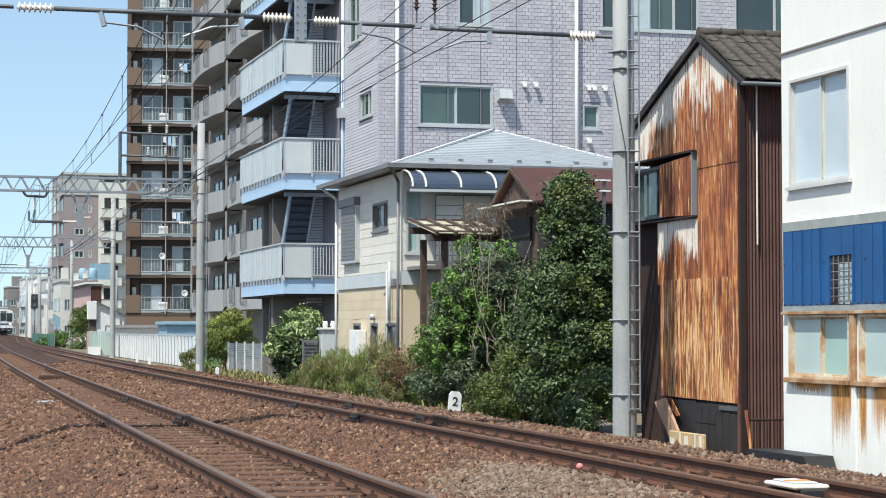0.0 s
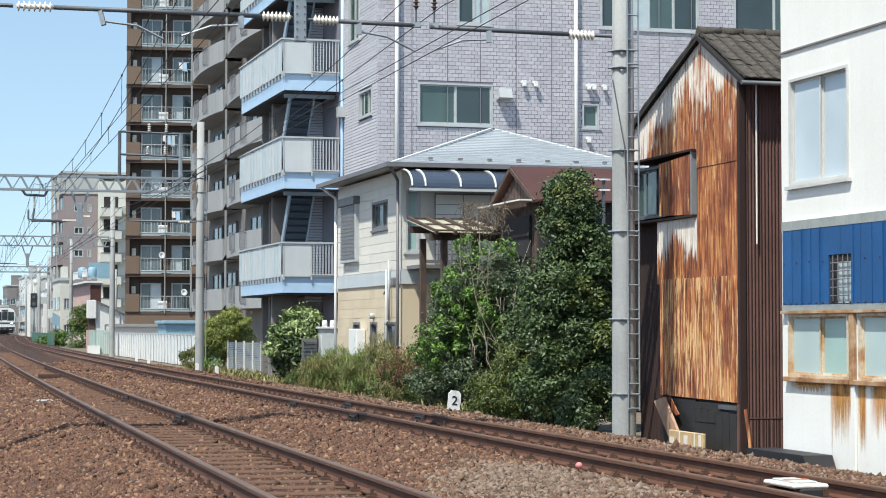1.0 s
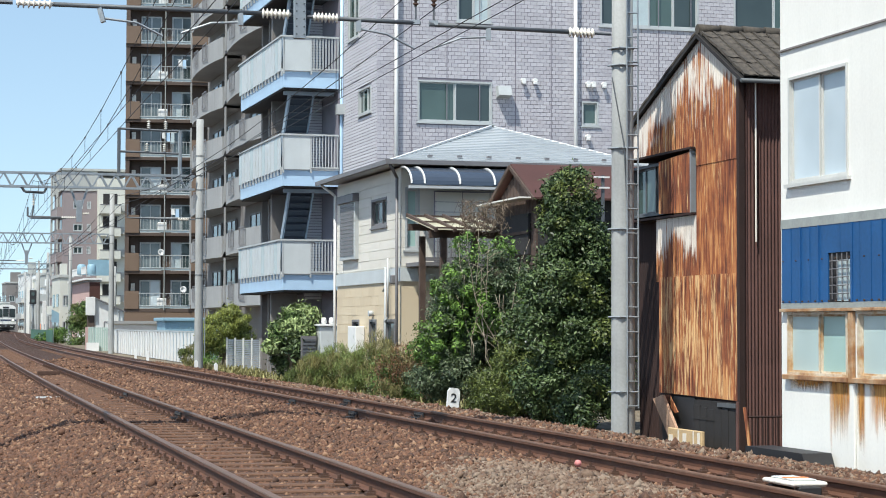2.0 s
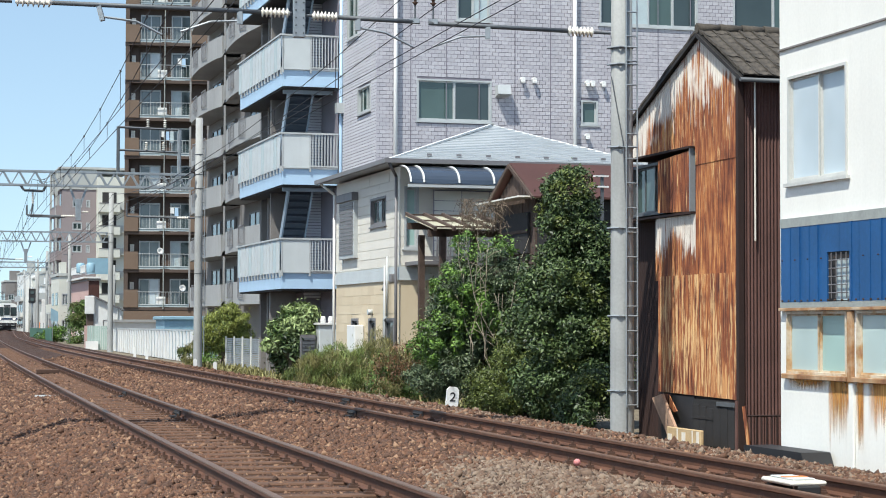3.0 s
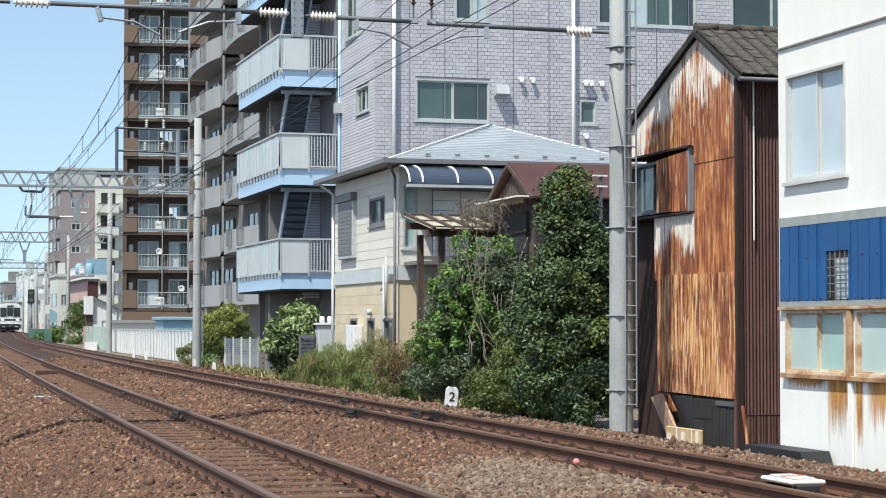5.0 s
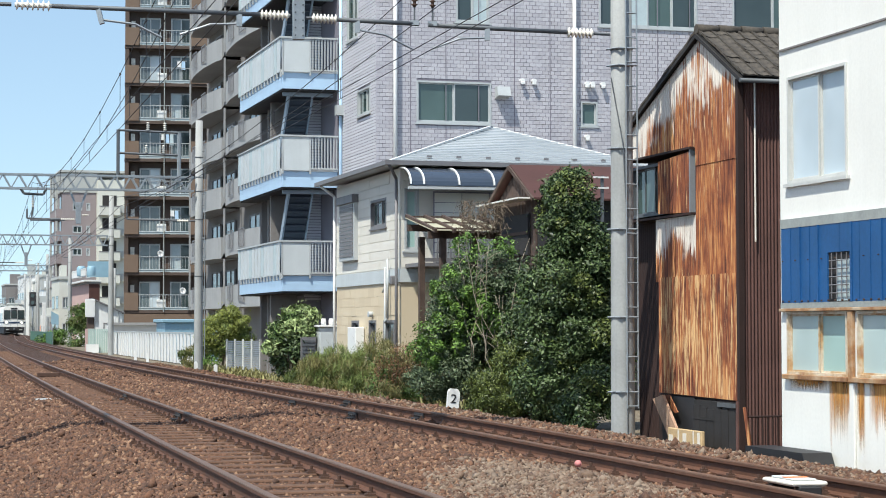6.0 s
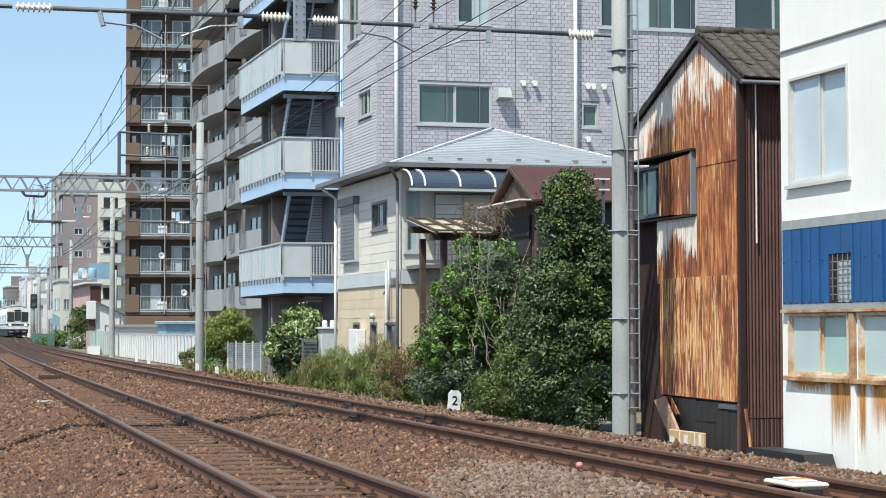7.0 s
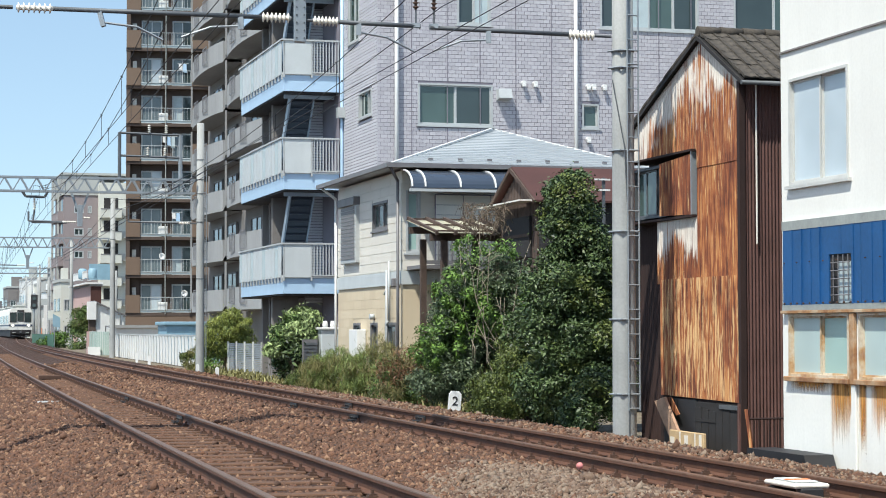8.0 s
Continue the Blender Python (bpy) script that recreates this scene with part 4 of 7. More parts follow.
def rust_house():
    h = thing("corrugated_house", 3.87, 25.6, 0, RZ, "tall narrow house clad in rusted corrugated iron", "house")

    def roof_z(y):
        return 5.14 - 0.535 * (1.24 - y) if y < 1.24 else 5.14 - 0.402 * (y - 1.24)

    inner = bmesh.new()
    prism(inner, [(0.02, -0.45), (4.0, -0.45), (4.0, roof_z(4.0) - 0.1), (1.24, 4.96), (0.02, roof_z(0.02) - 0.1)], "x", 0.34, 6.0)
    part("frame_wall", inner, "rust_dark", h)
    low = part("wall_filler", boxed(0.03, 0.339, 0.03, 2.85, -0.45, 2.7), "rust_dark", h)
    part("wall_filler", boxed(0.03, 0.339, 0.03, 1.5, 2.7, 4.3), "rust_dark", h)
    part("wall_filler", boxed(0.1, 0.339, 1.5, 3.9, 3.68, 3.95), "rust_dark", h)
    # gable sheets, lapped row on row
    corrugated("rusted_sheet", "y", 1.42, 3.95, lambda y: 3.64, lambda y: roof_z(y) - 0.005, -0.004, "rust_a", h, label="rusted sheet with pale zinc runs")
    corrugated("rusted_sheet", "y", 0.0, 1.42, lambda y: 3.40, lambda y: roof_z(y) - 0.005, 0.0, "rust_a", h)
    corrugated("rusted_sheet", "y", 0.0, 1.46, lambda y: 1.84, lambda y: 3.46, 0.01, "rust_b", h)
    corrugated("rusted_sheet", "y", 1.46, 2.86, lambda y: 1.84, lambda y: 2.73, 0.004, "rust_c", h, label="rusted sheet with pale zinc runs")
    corrugated("rusted_sheet", "y", 0.06, 2.72, lambda y: 0.24 + 0.01 * y, lambda y: 1.9, -0.012, "rust_d", h)
    # recessed sheet: its deep shade is painted as a near-black brown
    corrugated("rusted_sheet", "y", 2.86, 4.0, lambda y: -0.42, lambda y: 2.73, 0.2, "rust_dark", h, label="brown recess sheet with its shade put into the colour")
    # the bay window with its rusted shutter
    bay = part("window_box", boxed(-0.05, 0.33, 1.50, 1.535, 2.766, 3.634), "galv", h)
    part("hood", boxed(-0.07, 0.3, 1.46, 3.95, 3.635, 3.665), "rust_dark", bay)
    part("sill", boxed(-0.06, 0.3, 1.46, 3.95, 2.735, 2.765), "rust_dark", bay)
    corrugated("shutter", "y", 1.545, 2.66, lambda y: 2.77 + 0.03 * (y - 1.6), lambda y: 3.60 - 0.05 * (y - 1.6), -0.045, "rust_b", bay, label="tilted rusted shutter sheet")
    window(h, "y", 2.60, 3.9, 2.80, 3.55, 0.05, 0.12, ["glass_green", "glass_green"], "darksteel", 0.04, 2, False, "dim green-grey window beside the shutter")
    # camera-facing side
    corrugated("side_sheet", "x", 0.0, 6.0, lambda x: -0.42, lambda x: roof_z(0) - 0.08, 0.0, "rust_side", h, pitch=0.048, amp=0.015, label="red-brown corrugated side wall")
    part("corner_trim", boxed(-0.03, 0.05, -0.03, 0.05, -0.4, 4.42), "rust_dark", h)
    part("downpipe", rods([((0.20, -0.05, 2.3), (0.20, -0.05, 4.42))], 0.012), "porcelain", h, "thin pale pipe")
    # roof: two pitched slabs with rows of tiles
    for side in (-1, 1):
        y1 = -0.22 if side < 0 else 4.2
        z1 = roof_z(y1) + 0.02
        bm = prism(bmesh.new(), [(1.24, 5.16), (y1, z1), (y1, z1 + 0.035), (1.24, 5.205)], "x", -0.05, 6.2)
        part("roof_slab", bm, "black_board", h)
        n = 11 if side < 0 else 16
        bm0 = prism(bmesh.new(), [(-0.10, 0), (0.10, 0.0), (0.10, 0.010), (0.05, 0.024), (-0.02, 0.014), (-0.10, 0.034)], "y", -0.115, 0.115)
        me = bpy.data.meshes.new("roof_tile")
        bm0.to_mesh(me)
        bm0.free()
        me.materials.append(M["roof_tile"])
        slope = math.degrees(math.atan2(z1 - 5.16, abs(y1 - 1.24)))
        for r in range(n):
            f = (r + 0.5) / n
            yy, zz = 1.24 + (y1 - 1.24) * f, 5.225 + (z1 - 5.16) * f
            for c in range(14 if side < 0 else 6):
                tilt = pose(0.05 + c * 0.195, yy, zz + random.uniform(-0.006, 0.012), (slope if side > 0 else -slope) + random.uniform(-4, 4), random.uniform(-3, 3), random.uniform(-4, 4))
                share("roof_tile", me, h, tilt)
    bm = bmesh.new()
    for i in range(16):
        rod(bm, (-0.06 + i * 0.33, 1.24, 5.245), (0.29 + i * 0.33, 1.24, 5.245), 0.075, 8, 0.062)
    part("ridge_tiles", bm, "roof_tile", h)
    for side in (-1, 1):
        y1 = -0.22 if side < 0 else 4.2
        part("bargeboard", bar(bmesh.new(), (-0.062, 1.24, 5.155), (-0.062, y1, roof_z(y1) + 0.01), 0.03, 0.05), "black_board", h)
    part("gutter", rods([((-0.1, -0.25, 4.37), (6, -0.25, 4.37))], 0.03, 8), "darksteel", h)
    # base: a doorway painted dark with a black sheet, a boarded black door and a loose lintel
    part("doorway", boxed(0.0, 0.026, 1.5, 2.66, -0.42, 0.23), "black", h, "doorway filled by a black sheet for its dark interior")
    door = part("shed_door", boxed(-0.03, 0.02, 0.06, 1.46, -0.42, 0.21), "black_board", h, "charred black door below the sheets")
    for k in range(6):
        part("board", boxed(-0.045, -0.031, 0.08 + k * 0.23, 0.295 + k * 0.23, -0.4, 0.10 + 0.02 * (k % 3)), "black_board", door)
    part("lintel", boxed(-0.06, -0.031, 0.05, 0.62, 0.145, 0.2), "darksteel", door)
    part("rail", boxed(-0.052, -0.046, 0.75, 1.4, -0.05, -0.01), "black_board", door)
    part("door_frame", boxed(-0.05, 0.02, 0.0, 0.055, -0.42, 0.235), "rust_side", h)
    part("broken_sheet", prism(bmesh.new(), [(2.52, 0.24), (2.22, 0.25), (1.92, 0.02), (2.02, 0.0)], "x", -0.075, -0.06), "rust_b", h, "torn rusted sheet corner")
    return h


rust_house()
ob = thing("loose_plank", 3.87, 25.6, -0.42, RZ, "weathered brown plank leaning on the rusted wall", "plank")
part("board", prism(bmesh.new(), [(2.60, 0.60), (2.25, 0.67), (1.52, 0.0), (1.92, 0.0)], "x", -0.17, -0.13), "old_plank", ob)
ob = thing("board_offcut", 3.87, 25.6, -0.42, RZ, "pale weathered board standing against the wall", "board")
part("board", boxed(-0.36, -0.31, 0.45, 1.6, 0, 0.25, 0.01), "pale_wood", ob)
for y0, y1, z0, z1 in ((0.5, 0.58, 0.02, 0.23), (0.70, 0.73, 0.05, 0.24), (0.95, 1.07, 0.03, 0.20), (1.2, 1.24, 0.08, 0.24), (1.42, 1.55, 0.02, 0.16)):
    part("paint_flake", boxed(-0.3652, -0.3605, y0, y1, z0, z1), "porcelain", ob)

# ---------------------------------------------------------------- houses behind
def slab_tiles(name, parent, axis, a0, a1, z0, z1, plane, tw, th, gap, mat, holes=(), out=0.012, near=None, joint=None):
    """A field of wall tiles in running bond. Those inside near=(a0, a1, z0, z1) are pieces of their own, at most 300."""
    verts, faces, made = [], [], 0
    me = None
    rows = int((z1 - z0) / th)
    for r in range(rows):
        za, zb = z0 + r * th + gap, z0 + (r + 1) * th
        a = a0 - (tw / 2 if r % 2 else 0)
        while a < a1:
            zc = (za + zb) / 2
            spans = [(max(a + gap, a0), min(a + tw, a1))]
            a += tw
            for h in holes:
                if h[2] - 0.04 < zc < h[3] + 0.04:
                    spans = [q for lo, hi in spans for q in ((lo, min(hi, h[0])), (max(lo, h[1]), hi))]
            for lo, hi in spans:
                c = (lo + hi) / 2
                if hi - lo < 0.03:
                    continue
                o = out * random.uniform(0.75, 1.1)
                if near and near[0] < c < near[1] and near[2] < zc < near[3] and made < 300 and hi - lo > tw - gap * 1.5:
                    if me is None:
                        b = boxed(-(tw - gap) / 2, (tw - gap) / 2, -out, 0, -(th - gap) / 2, (th - gap) / 2, 0.004) if axis == "x" else boxed(-out, 0, -(tw - gap) / 2, (tw - gap) / 2, -(th - gap) / 2, (th - gap) / 2, 0.004)
                        me = bpy.data.meshes.new("tile")
                        b.to_mesh(me)
                        b.free()
                        me.materials.append(M[mat])
                    share("tile", me, parent, pose(c, plane, zc) if axis == "x" else pose(plane, c, zc))
                    made += 1
                    continue
                k = len(verts)
                for d in (plane - o, plane):
                    for p, q in ((lo, za), (hi, za), (hi, zb), (lo, zb)):
                        verts.append((p, d, q) if axis == "x" else (d, p, q))
                faces += [(k, k + 1, k + 2, k + 3), (k, k + 4, k + 5, k + 1), (k + 1, k + 5, k + 6, k + 2), (k + 2, k + 6, k + 7, k + 3), (k + 3, k + 7, k + 4, k)]
    if verts:
        raw(name, verts, faces, mat, parent, "", "stuff")


def purple_building():
    b = thing("apartment_building", -1.79, 54.0, 0, RZ, "mauve tiled apartment building with white downpipes", "building")
    W = [(1.16, 3.32, 6.83, 8.0), (2.29, 3.27, 9.66, 11.2), (5.96, 6.47, 6.86, 7.56), (6.52, 9.54, 9.72, 11.4), (10.64, 13.2, 9.72, 11.4)]
    V = [(0.62, 2.1, 7.15, 7.9), (2.1, 3.4, 9.45, 10.9)]
    part("wall", wall("x", 0.021, 16, -0.4, 13.5, 0.0, 0.25, W), "mauve_joint", b)
    part("wall", wall("y", 0.25, 9.0, -0.4, 13.5, 0.021, 0.25, V), "mauve_joint", b)
    part("wall", boxed(15.75, 16, 0.251, 9, -0.4, 13.5), "mauve_joint", b)
    part("wall", boxed(0.251, 15.74, 8.75, 9, -0.4, 13.5), "mauve_joint", b)
    part("roof", boxed(-0.1, 16.1, -0.1, 9.1, 13.5, 13.8), "grey_render", b)
    for z in (3.0, 5.8, 8.65, 11.5):
        part("floor_slab", boxed(0.26, 15.7, 0.26, 8.7, z - 0.1, z), "grey_dark", b)
    slab_tiles("tiles", b, "x", 0.0, 13.0, 4.6, 11.3, 0.0, 0.185, 0.108, 0.011, "mauve_tile", W, 0.012, (3.4, 5.6, 6.6, 8.4))
    slab_tiles("tiles", b, "y", 0.0, 5.0, 4.6, 11.3, 0.021, 6.0, 0.088, 0.017, "pale_siding", V, 0.02)
    bm = bmesh.new()
    for x in (0.98, 2.0, 2.95, 4.0, 5.05, 7.3, 8.3, 9.3):
        box(bm, x - 0.012, x + 0.012, -0.0165, -0.0145, 4.6, 11.3)
    part("expansion_joint", bm, "mauve_joint", b)
    window(b, "x", 1.16, 3.32, 6.83, 8.0, 0.0, 0.2, ["glass_green", "glass_dark"], "alu", 0.05, 1, True, "wide sliding window with dark panes")
    window(b, "x", 2.29, 3.27, 9.66, 11.2, 0.0, 0.2, ["glass_dark", "curtain"], "alu", 0.05, 1, True, "upper sliding window with dark panes")
    window(b, "x", 5.96, 6.47, 6.86, 7.56, 0.0, 0.2, ["glass_green"], "alu", 0.05, 0, True, "small dark window")
    window(b, "x", 6.52, 9.54, 9.72, 11.4, 0.0, 0.2, ["glass_dark", "curtain", "glass_green", "glass_dark"], "alu", 0.05, 3, True, "wide upper window with grey curtains")
    window(b, "x", 10.64, 13.2, 9.72, 11.4, 0.0, 0.2, ["glass_dark", "glass_green"], "alu", 0.05, 1, True, "wide upper window")
    window(b, "y", 0.62, 2.1, 7.15, 7.9, 0.0, 0.2, ["glass_green"], "alu", 0.05, 2, True, "three-pane sliding window")
    window(b, "y", 2.1, 3.4, 9.45, 10.9, 0.0, 0.2, ["glass_green"], "alu", 0.05, 1, True, "tall side window")
    part("room_back", boxed(0.4, 15, 1.6, 1.7, 4.5, 11.4), "curtain", b)
    part("shelf_clutter", boxed(1.3, 1.9, 0.3, 0.5, 6.86, 7.02, 0.02), "pale_wood", b)
    part("shelf_clutter", boxed(2.0, 2.25, 0.3, 0.45, 6.86, 7.06, 0.02), "porcelain", b)
    # vents, hood, pipes
    hood = prism(bmesh.new(), [(-0.32, 7.62), (-0.02, 7.56), (-0.02, 7.88), (-0.24, 7.88)], "x", 3.42, 3.80)
    part("vent_hood", hood, "alu", b, "pale metal ventilation hood")
    for x, z in ((4.2, 8.08), (4.54, 8.08), (6.12, 8.05), (6.28, 8.05), (6.6, 8.05), (6.12, 6.55)):
        bm = rods([((x, -0.16, z), (x, 0.0, z))], 0.065, 10)
        box(bm, x - 0.055, x + 0.055, -0.17, -0.1, z - 0.11, z - 0.03, 0.01)
        part("vent_cap", bm, "white_paint", b, "small white vent cap")
    for x in (0.52, 5.74):
        bm = rods([((x, -0.14, 3.0), (x, -0.14, 13.4))], 0.055, 10)
        for z in (4.9, 6.6, 8.3, 10.0):
            box(bm, x - 0.02, x + 0.02, -0.1, 0.0, z, z + 0.03)
        part("downpipe", bm, "white_paint", b, "white downpipe")
    return b


purple_building()


def stair_tower():
    b = thing("stair_tower", -4.63, 57.5, 0, RZ, "open stair tower with light blue balconies and pale panels", "stair tower")
    floors = [(2.22, 2.74, 3.72), (5.26, 5.79, 6.80), (8.14, 8.68, 9.68), (11.0, 11.5, 12.5)]
    part("back_wall", boxed(1.66, 1.9, 0.05, 7.0, -0.4, 13.3), "mauve_joint", b)
    part("back_wall", boxed(1.12, 1.65, 2.2, 2.4, -0.4, 13.3), "mauve_joint", b)
    slab_tiles("siding", b, "x", 1.12, 1.65, 2.0, 13.0, 2.2, 1.2, 0.085, 0.018, "pale_siding")
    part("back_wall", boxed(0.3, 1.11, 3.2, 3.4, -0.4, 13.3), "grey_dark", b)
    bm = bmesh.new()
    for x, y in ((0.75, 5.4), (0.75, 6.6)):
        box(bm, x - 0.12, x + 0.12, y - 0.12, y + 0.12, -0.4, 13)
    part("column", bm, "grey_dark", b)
    for z0, z1, zr in floors:
        s = part("balcony", boxed(0, 1.65, 0, 6.95, z0 + 0.03, z1), "lightblue", b, "light blue balcony slab")
        # near-black underside: the shade below the slab put into colour
        part("shade_soffit", boxed(0.03, 1.62, 0.03, 6.92, z0 - 0.02, z0 + 0.029), "black_board", s)
        part("fascia_trim", boxed(-0.03, 1.66, -0.03, 0.0, z1 - 0.04, z1 + 0.02), "white_paint", s)
        # panels on the long side
        n = 14
        for i in range(n):
            y0 = 0.05 + i * 6.85 / n
            part("panel", boxed(-0.07, -0.05, y0, y0 + 6.85 / n - 0.05, z1 - 0.02, zr - 0.04), "curtain" if i % 4 == 1 else "pale_panel", s)
            part("bracket", bar(bmesh.new(), (-0.045, y0, z1 + 0.05), (-0.045, y0, z1 - 0.17), 0.05, 0.05), "alu", s)
        part("handrail", boxed(-0.10, -0.02, -0.10, 6.95, zr - 0.04, zr + 0.01), "alu", s)
        # front: a panel and bars
        part("panel", boxed(0.0, 0.80, -0.07, -0.05, z1 - 0.02, zr - 0.04), "pale_panel", s)
        part("handrail", boxed(-0.02, 1.65, -0.10, -0.02, zr - 0.04, zr + 0.01), "alu", s)
        for i in range(9):
            x = 0.88 + i * 0.09
            part("baluster", boxed(x, x + 0.03, -0.075, -0.045, z1 + 0.06, zr - 0.04), "alu", s)
        part("bottom_rail", boxed(0.82, 1.65, -0.08, -0.04, z1 + 0.02, z1 + 0.06), "alu", s)
        for x in (0.0, 0.82):
            part("bracket", bar(bmesh.new(), (x, -0.045, zr), (x, -0.045, z1 - 0.12), 0.05, 0.05), "alu", s)
    for (z0, z1, zr), (y0, y1, yr) in zip(floors, floors[1:]):
        # sloping stair flight with dark steel stringers
        f = part("stair_flight", prism(bmesh.new(), [(2.75, z1), (2.5, z1), (0.55, y0 - 0.03), (0.55, y0 + 0.25)], "x", 0.36, 1.0), "stair_blue", b, "dark blue steel stair flight")
        rise_n = 13
        for i in range(rise_n):
            g = (i + 0.5) / rise_n
            part("tread", boxed(0.37, 0.99, 2.48 - 2.1 * g, 2.70 - 2.1 * g, z1 + (y0 + 0.05 - z1) * g, z1 + (y0 + 0.05 - z1) * g + 0.03), "stair_blue", f)
        for x in (0.33, 1.03):
            part("stringer", bar(bmesh.new(), (x, 2.62, z1 + 0.02), (x, 0.55, y0 + 0.1), 0.05, 0.26), "blue_grey", f)
        part("edge_beam", boxed(0.1, 1.6, 0.4, 0.5, y0 - 0.14, y0 - 0.03), "blue_grey", f)
    part("downpipe", rods([((1.72, -0.1, -0.4), (1.72, -0.1, 13))], 0.05, 8), "lightblue", b, "pale blue downpipe")
    part("meter_box", boxed(1.55, 1.80, -0.3, -0.05, 7.4, 7.7), "alu", b)
    return b


stair_tower()


def cream_house():
    h = thing("two_storey_house", -0.9, 44.0, 0, RZ, "cream two-storey house with beige base and grey metal roof", "house")
    V = [(4.02, 5.53, 2.85, 4.3), (1.25, 2.72, 3.5, 4.17), (3.9, 4.65, 0.45, 1.35), (2.2, 2.9, 0.45, 1.35), (0.5, 1.5, 0.45, 1.36)]
    C = [(0.08, 0.42, 2.9, 4.3)]
    part("wall", wall("y", 0.221, 6.3, 2.5, 4.75, 0.0, 0.2, V), "siding", h)
    part("wall", wall("y", 0.221, 6.3, -0.4, 2.2, 0.0, 0.2, V), "beige_wall", h, "beige tiled lower wall")
    part("wall", wall("x", 0.0, 6.2, 2.5, 4.75, 0.0, 0.22, C), "siding", h)
    part("wall", wall("x", 0.0, 6.2, -0.4, 2.2, 0.0, 0.22), "beige_wall", h)
    bm = boxed(-0.04, 0.2, -0.04, 6.3, 2.2, 2.5)
    box(bm, 0.201, 6.2, -0.04, 0.2, 2.2, 2.5)
    part("band", bm, "pale_panel", h, "pale blue-white band between the storeys")
    part("wall", boxed(0.2, 6.2, 6.1, 6.3, -0.4, 4.75), "siding", h)
    part("wall", boxed(6.0, 6.2, 0.221, 6.1, -0.4, 4.75), "siding", h)
    slab_tiles("siding", h, "y", 0.0, 6.3, 2.52, 4.74, 0.0, 1.9, 0.215, 0.012, "siding", V, 0.014)
    slab_tiles("siding", h, "x", 0.0, 6.2, 2.52, 4.74, 0.0, 1.9, 0.215, 0.012, "siding", C, 0.014)
    slab_tiles("base_tiles", h, "y", 0.0, 6.3, -0.3, 2.18, 0.0, 0.6, 0.22, 0.006, "beige_wall", V, 0.008)
    # hipped roof of standing courses
    z0, za = 4.86, 6.0
    e = (-0.38, 6.0, -0.38, 6.75)
    verts = [(e[0], e[2], z0), (e[1], e[2], z0), (e[1], e[3], z0), (e[0], e[3], z0), (2.9, 2.6, za), (3.05, 2.75, za)]
    verts += [(x, y, z - 0.06) for x, y, z in verts[:4]]
    faces = [(0, 1, 5, 4), (1, 2, 5), (2, 3, 4, 5), (3, 0, 4), (0, 6, 7, 1), (1, 7, 8, 2), (2, 8, 9, 3), (3, 9, 6, 0), (6, 9, 8, 7)]
    roof = raw("roof", verts, faces, "metal_roof", h, "pale grey ribbed metal hip roof")
    A, Bv, R1, R2 = Vector(verts[0]), Vector(verts[1]), Vector(verts[4]), Vector(verts[5])
    for i in range(1, 22):
        f = i / 22
        p, q = A.lerp(R1, f), Bv.lerp(R2, f)
        part("roof_course", bar(bmesh.new(), p + Vector((0, -0.012, 0.012)), q + Vector((0, -0.012, 0.012)), 0.016, 0.014), "metal_roof", roof)
    part("hip_cap", bar(bar(bmesh.new(), A, R1, 0.07, 0.04), Bv, R2, 0.07, 0.04), "white_paint", roof, "bright hip flashing")
    for i in range(7):
        p = A.lerp(Bv, 0.12 + i * 0.12) .lerp(R1.lerp(R2, 0.12 + i * 0.12), 0.1)
        part("snow_stop", boxed(p.x - 0.05, p.x + 0.05, p.y - 0.03, p.y + 0.03, p.z, p.z + 0.06), "gutter", roof)
    bm = bmesh.new()
    prism(bm, [(-0.47, 4.78), (-0.38, 4.78), (-0.38, 4.88), (-0.47, 4.88)], "x", -0.47, 6.1)
    part("gutter", bm, "gutter", h)
    part("gutter", prism(bmesh.new(), [(-0.47, 4.78), (-0.38, 4.78), (-0.38, 4.88), (-0.47, 4.88)], "y", -0.38, 6.85), "gutter", h)
    bm = rods([((-0.12, -0.06, -0.4), (-0.12, -0.06, 4.5)), ((-0.12, -0.06, 4.5), (-0.36, -0.36, 4.78))], 0.035, 8)
    part("downpipe", bm, "gutter", h, "grey downpipe")
    part("downpipe", rods([((-0.06, 6.35, -0.4), (-0.06, 6.35, 4.5)), ((-0.06, 6.35, 4.5), (-0.36, 6.6, 4.78))], 0.035, 8), "white_paint", h, "white downpipe")
    # openings
    sh = part("shutter_window", boxed(-0.12, 0.02, 3.98, 5.57, 2.82, 4.33, 0.01), "alu", h, "closed grey roller shutter")
    for i in range(14):
        part("slat", boxed(-0.135, -0.121, 4.08, 5.47, 2.92 + i * 0.092, 2.995 + i * 0.092), "gutter", sh)
    part("shutter_case", boxed(-0.18, -0.0, 3.95, 5.6, 4.22, 4.42, 0.01), "gutter", sh)
    window(h, "y", 1.25, 2.72, 3.5, 4.17, 0.0, 0.15, ["glass_green", "glass_dark"], "gutter", 0.06, 2, True, "small dark-framed window")
    for a, c in ((3.9, 4.65), (2.2, 2.9), (0.5, 1.5)):
        window(h, "y", a, c, 0.45, 1.36, 0.0, 0.15, ["glass_dark"], "gutter", 0.06, 0, True, "narrow dark ground-floor window")
    window(h, "x", 0.08, 0.42, 2.9, 4.3, 0.0, 0.15, ["frost"], "alu", 0.05, 0, True, "tall narrow window at the corner")
    part("room_back", boxed(0.9, 0.95, 0.4, 6, -0.3, 4.6), "grey_dark", h)
    m = part("meter_box", boxed(-0.25, -0.02, 3.3, 4.1, 0.55, 1.2, 0.015), "white_paint", h, "white electric meter box")
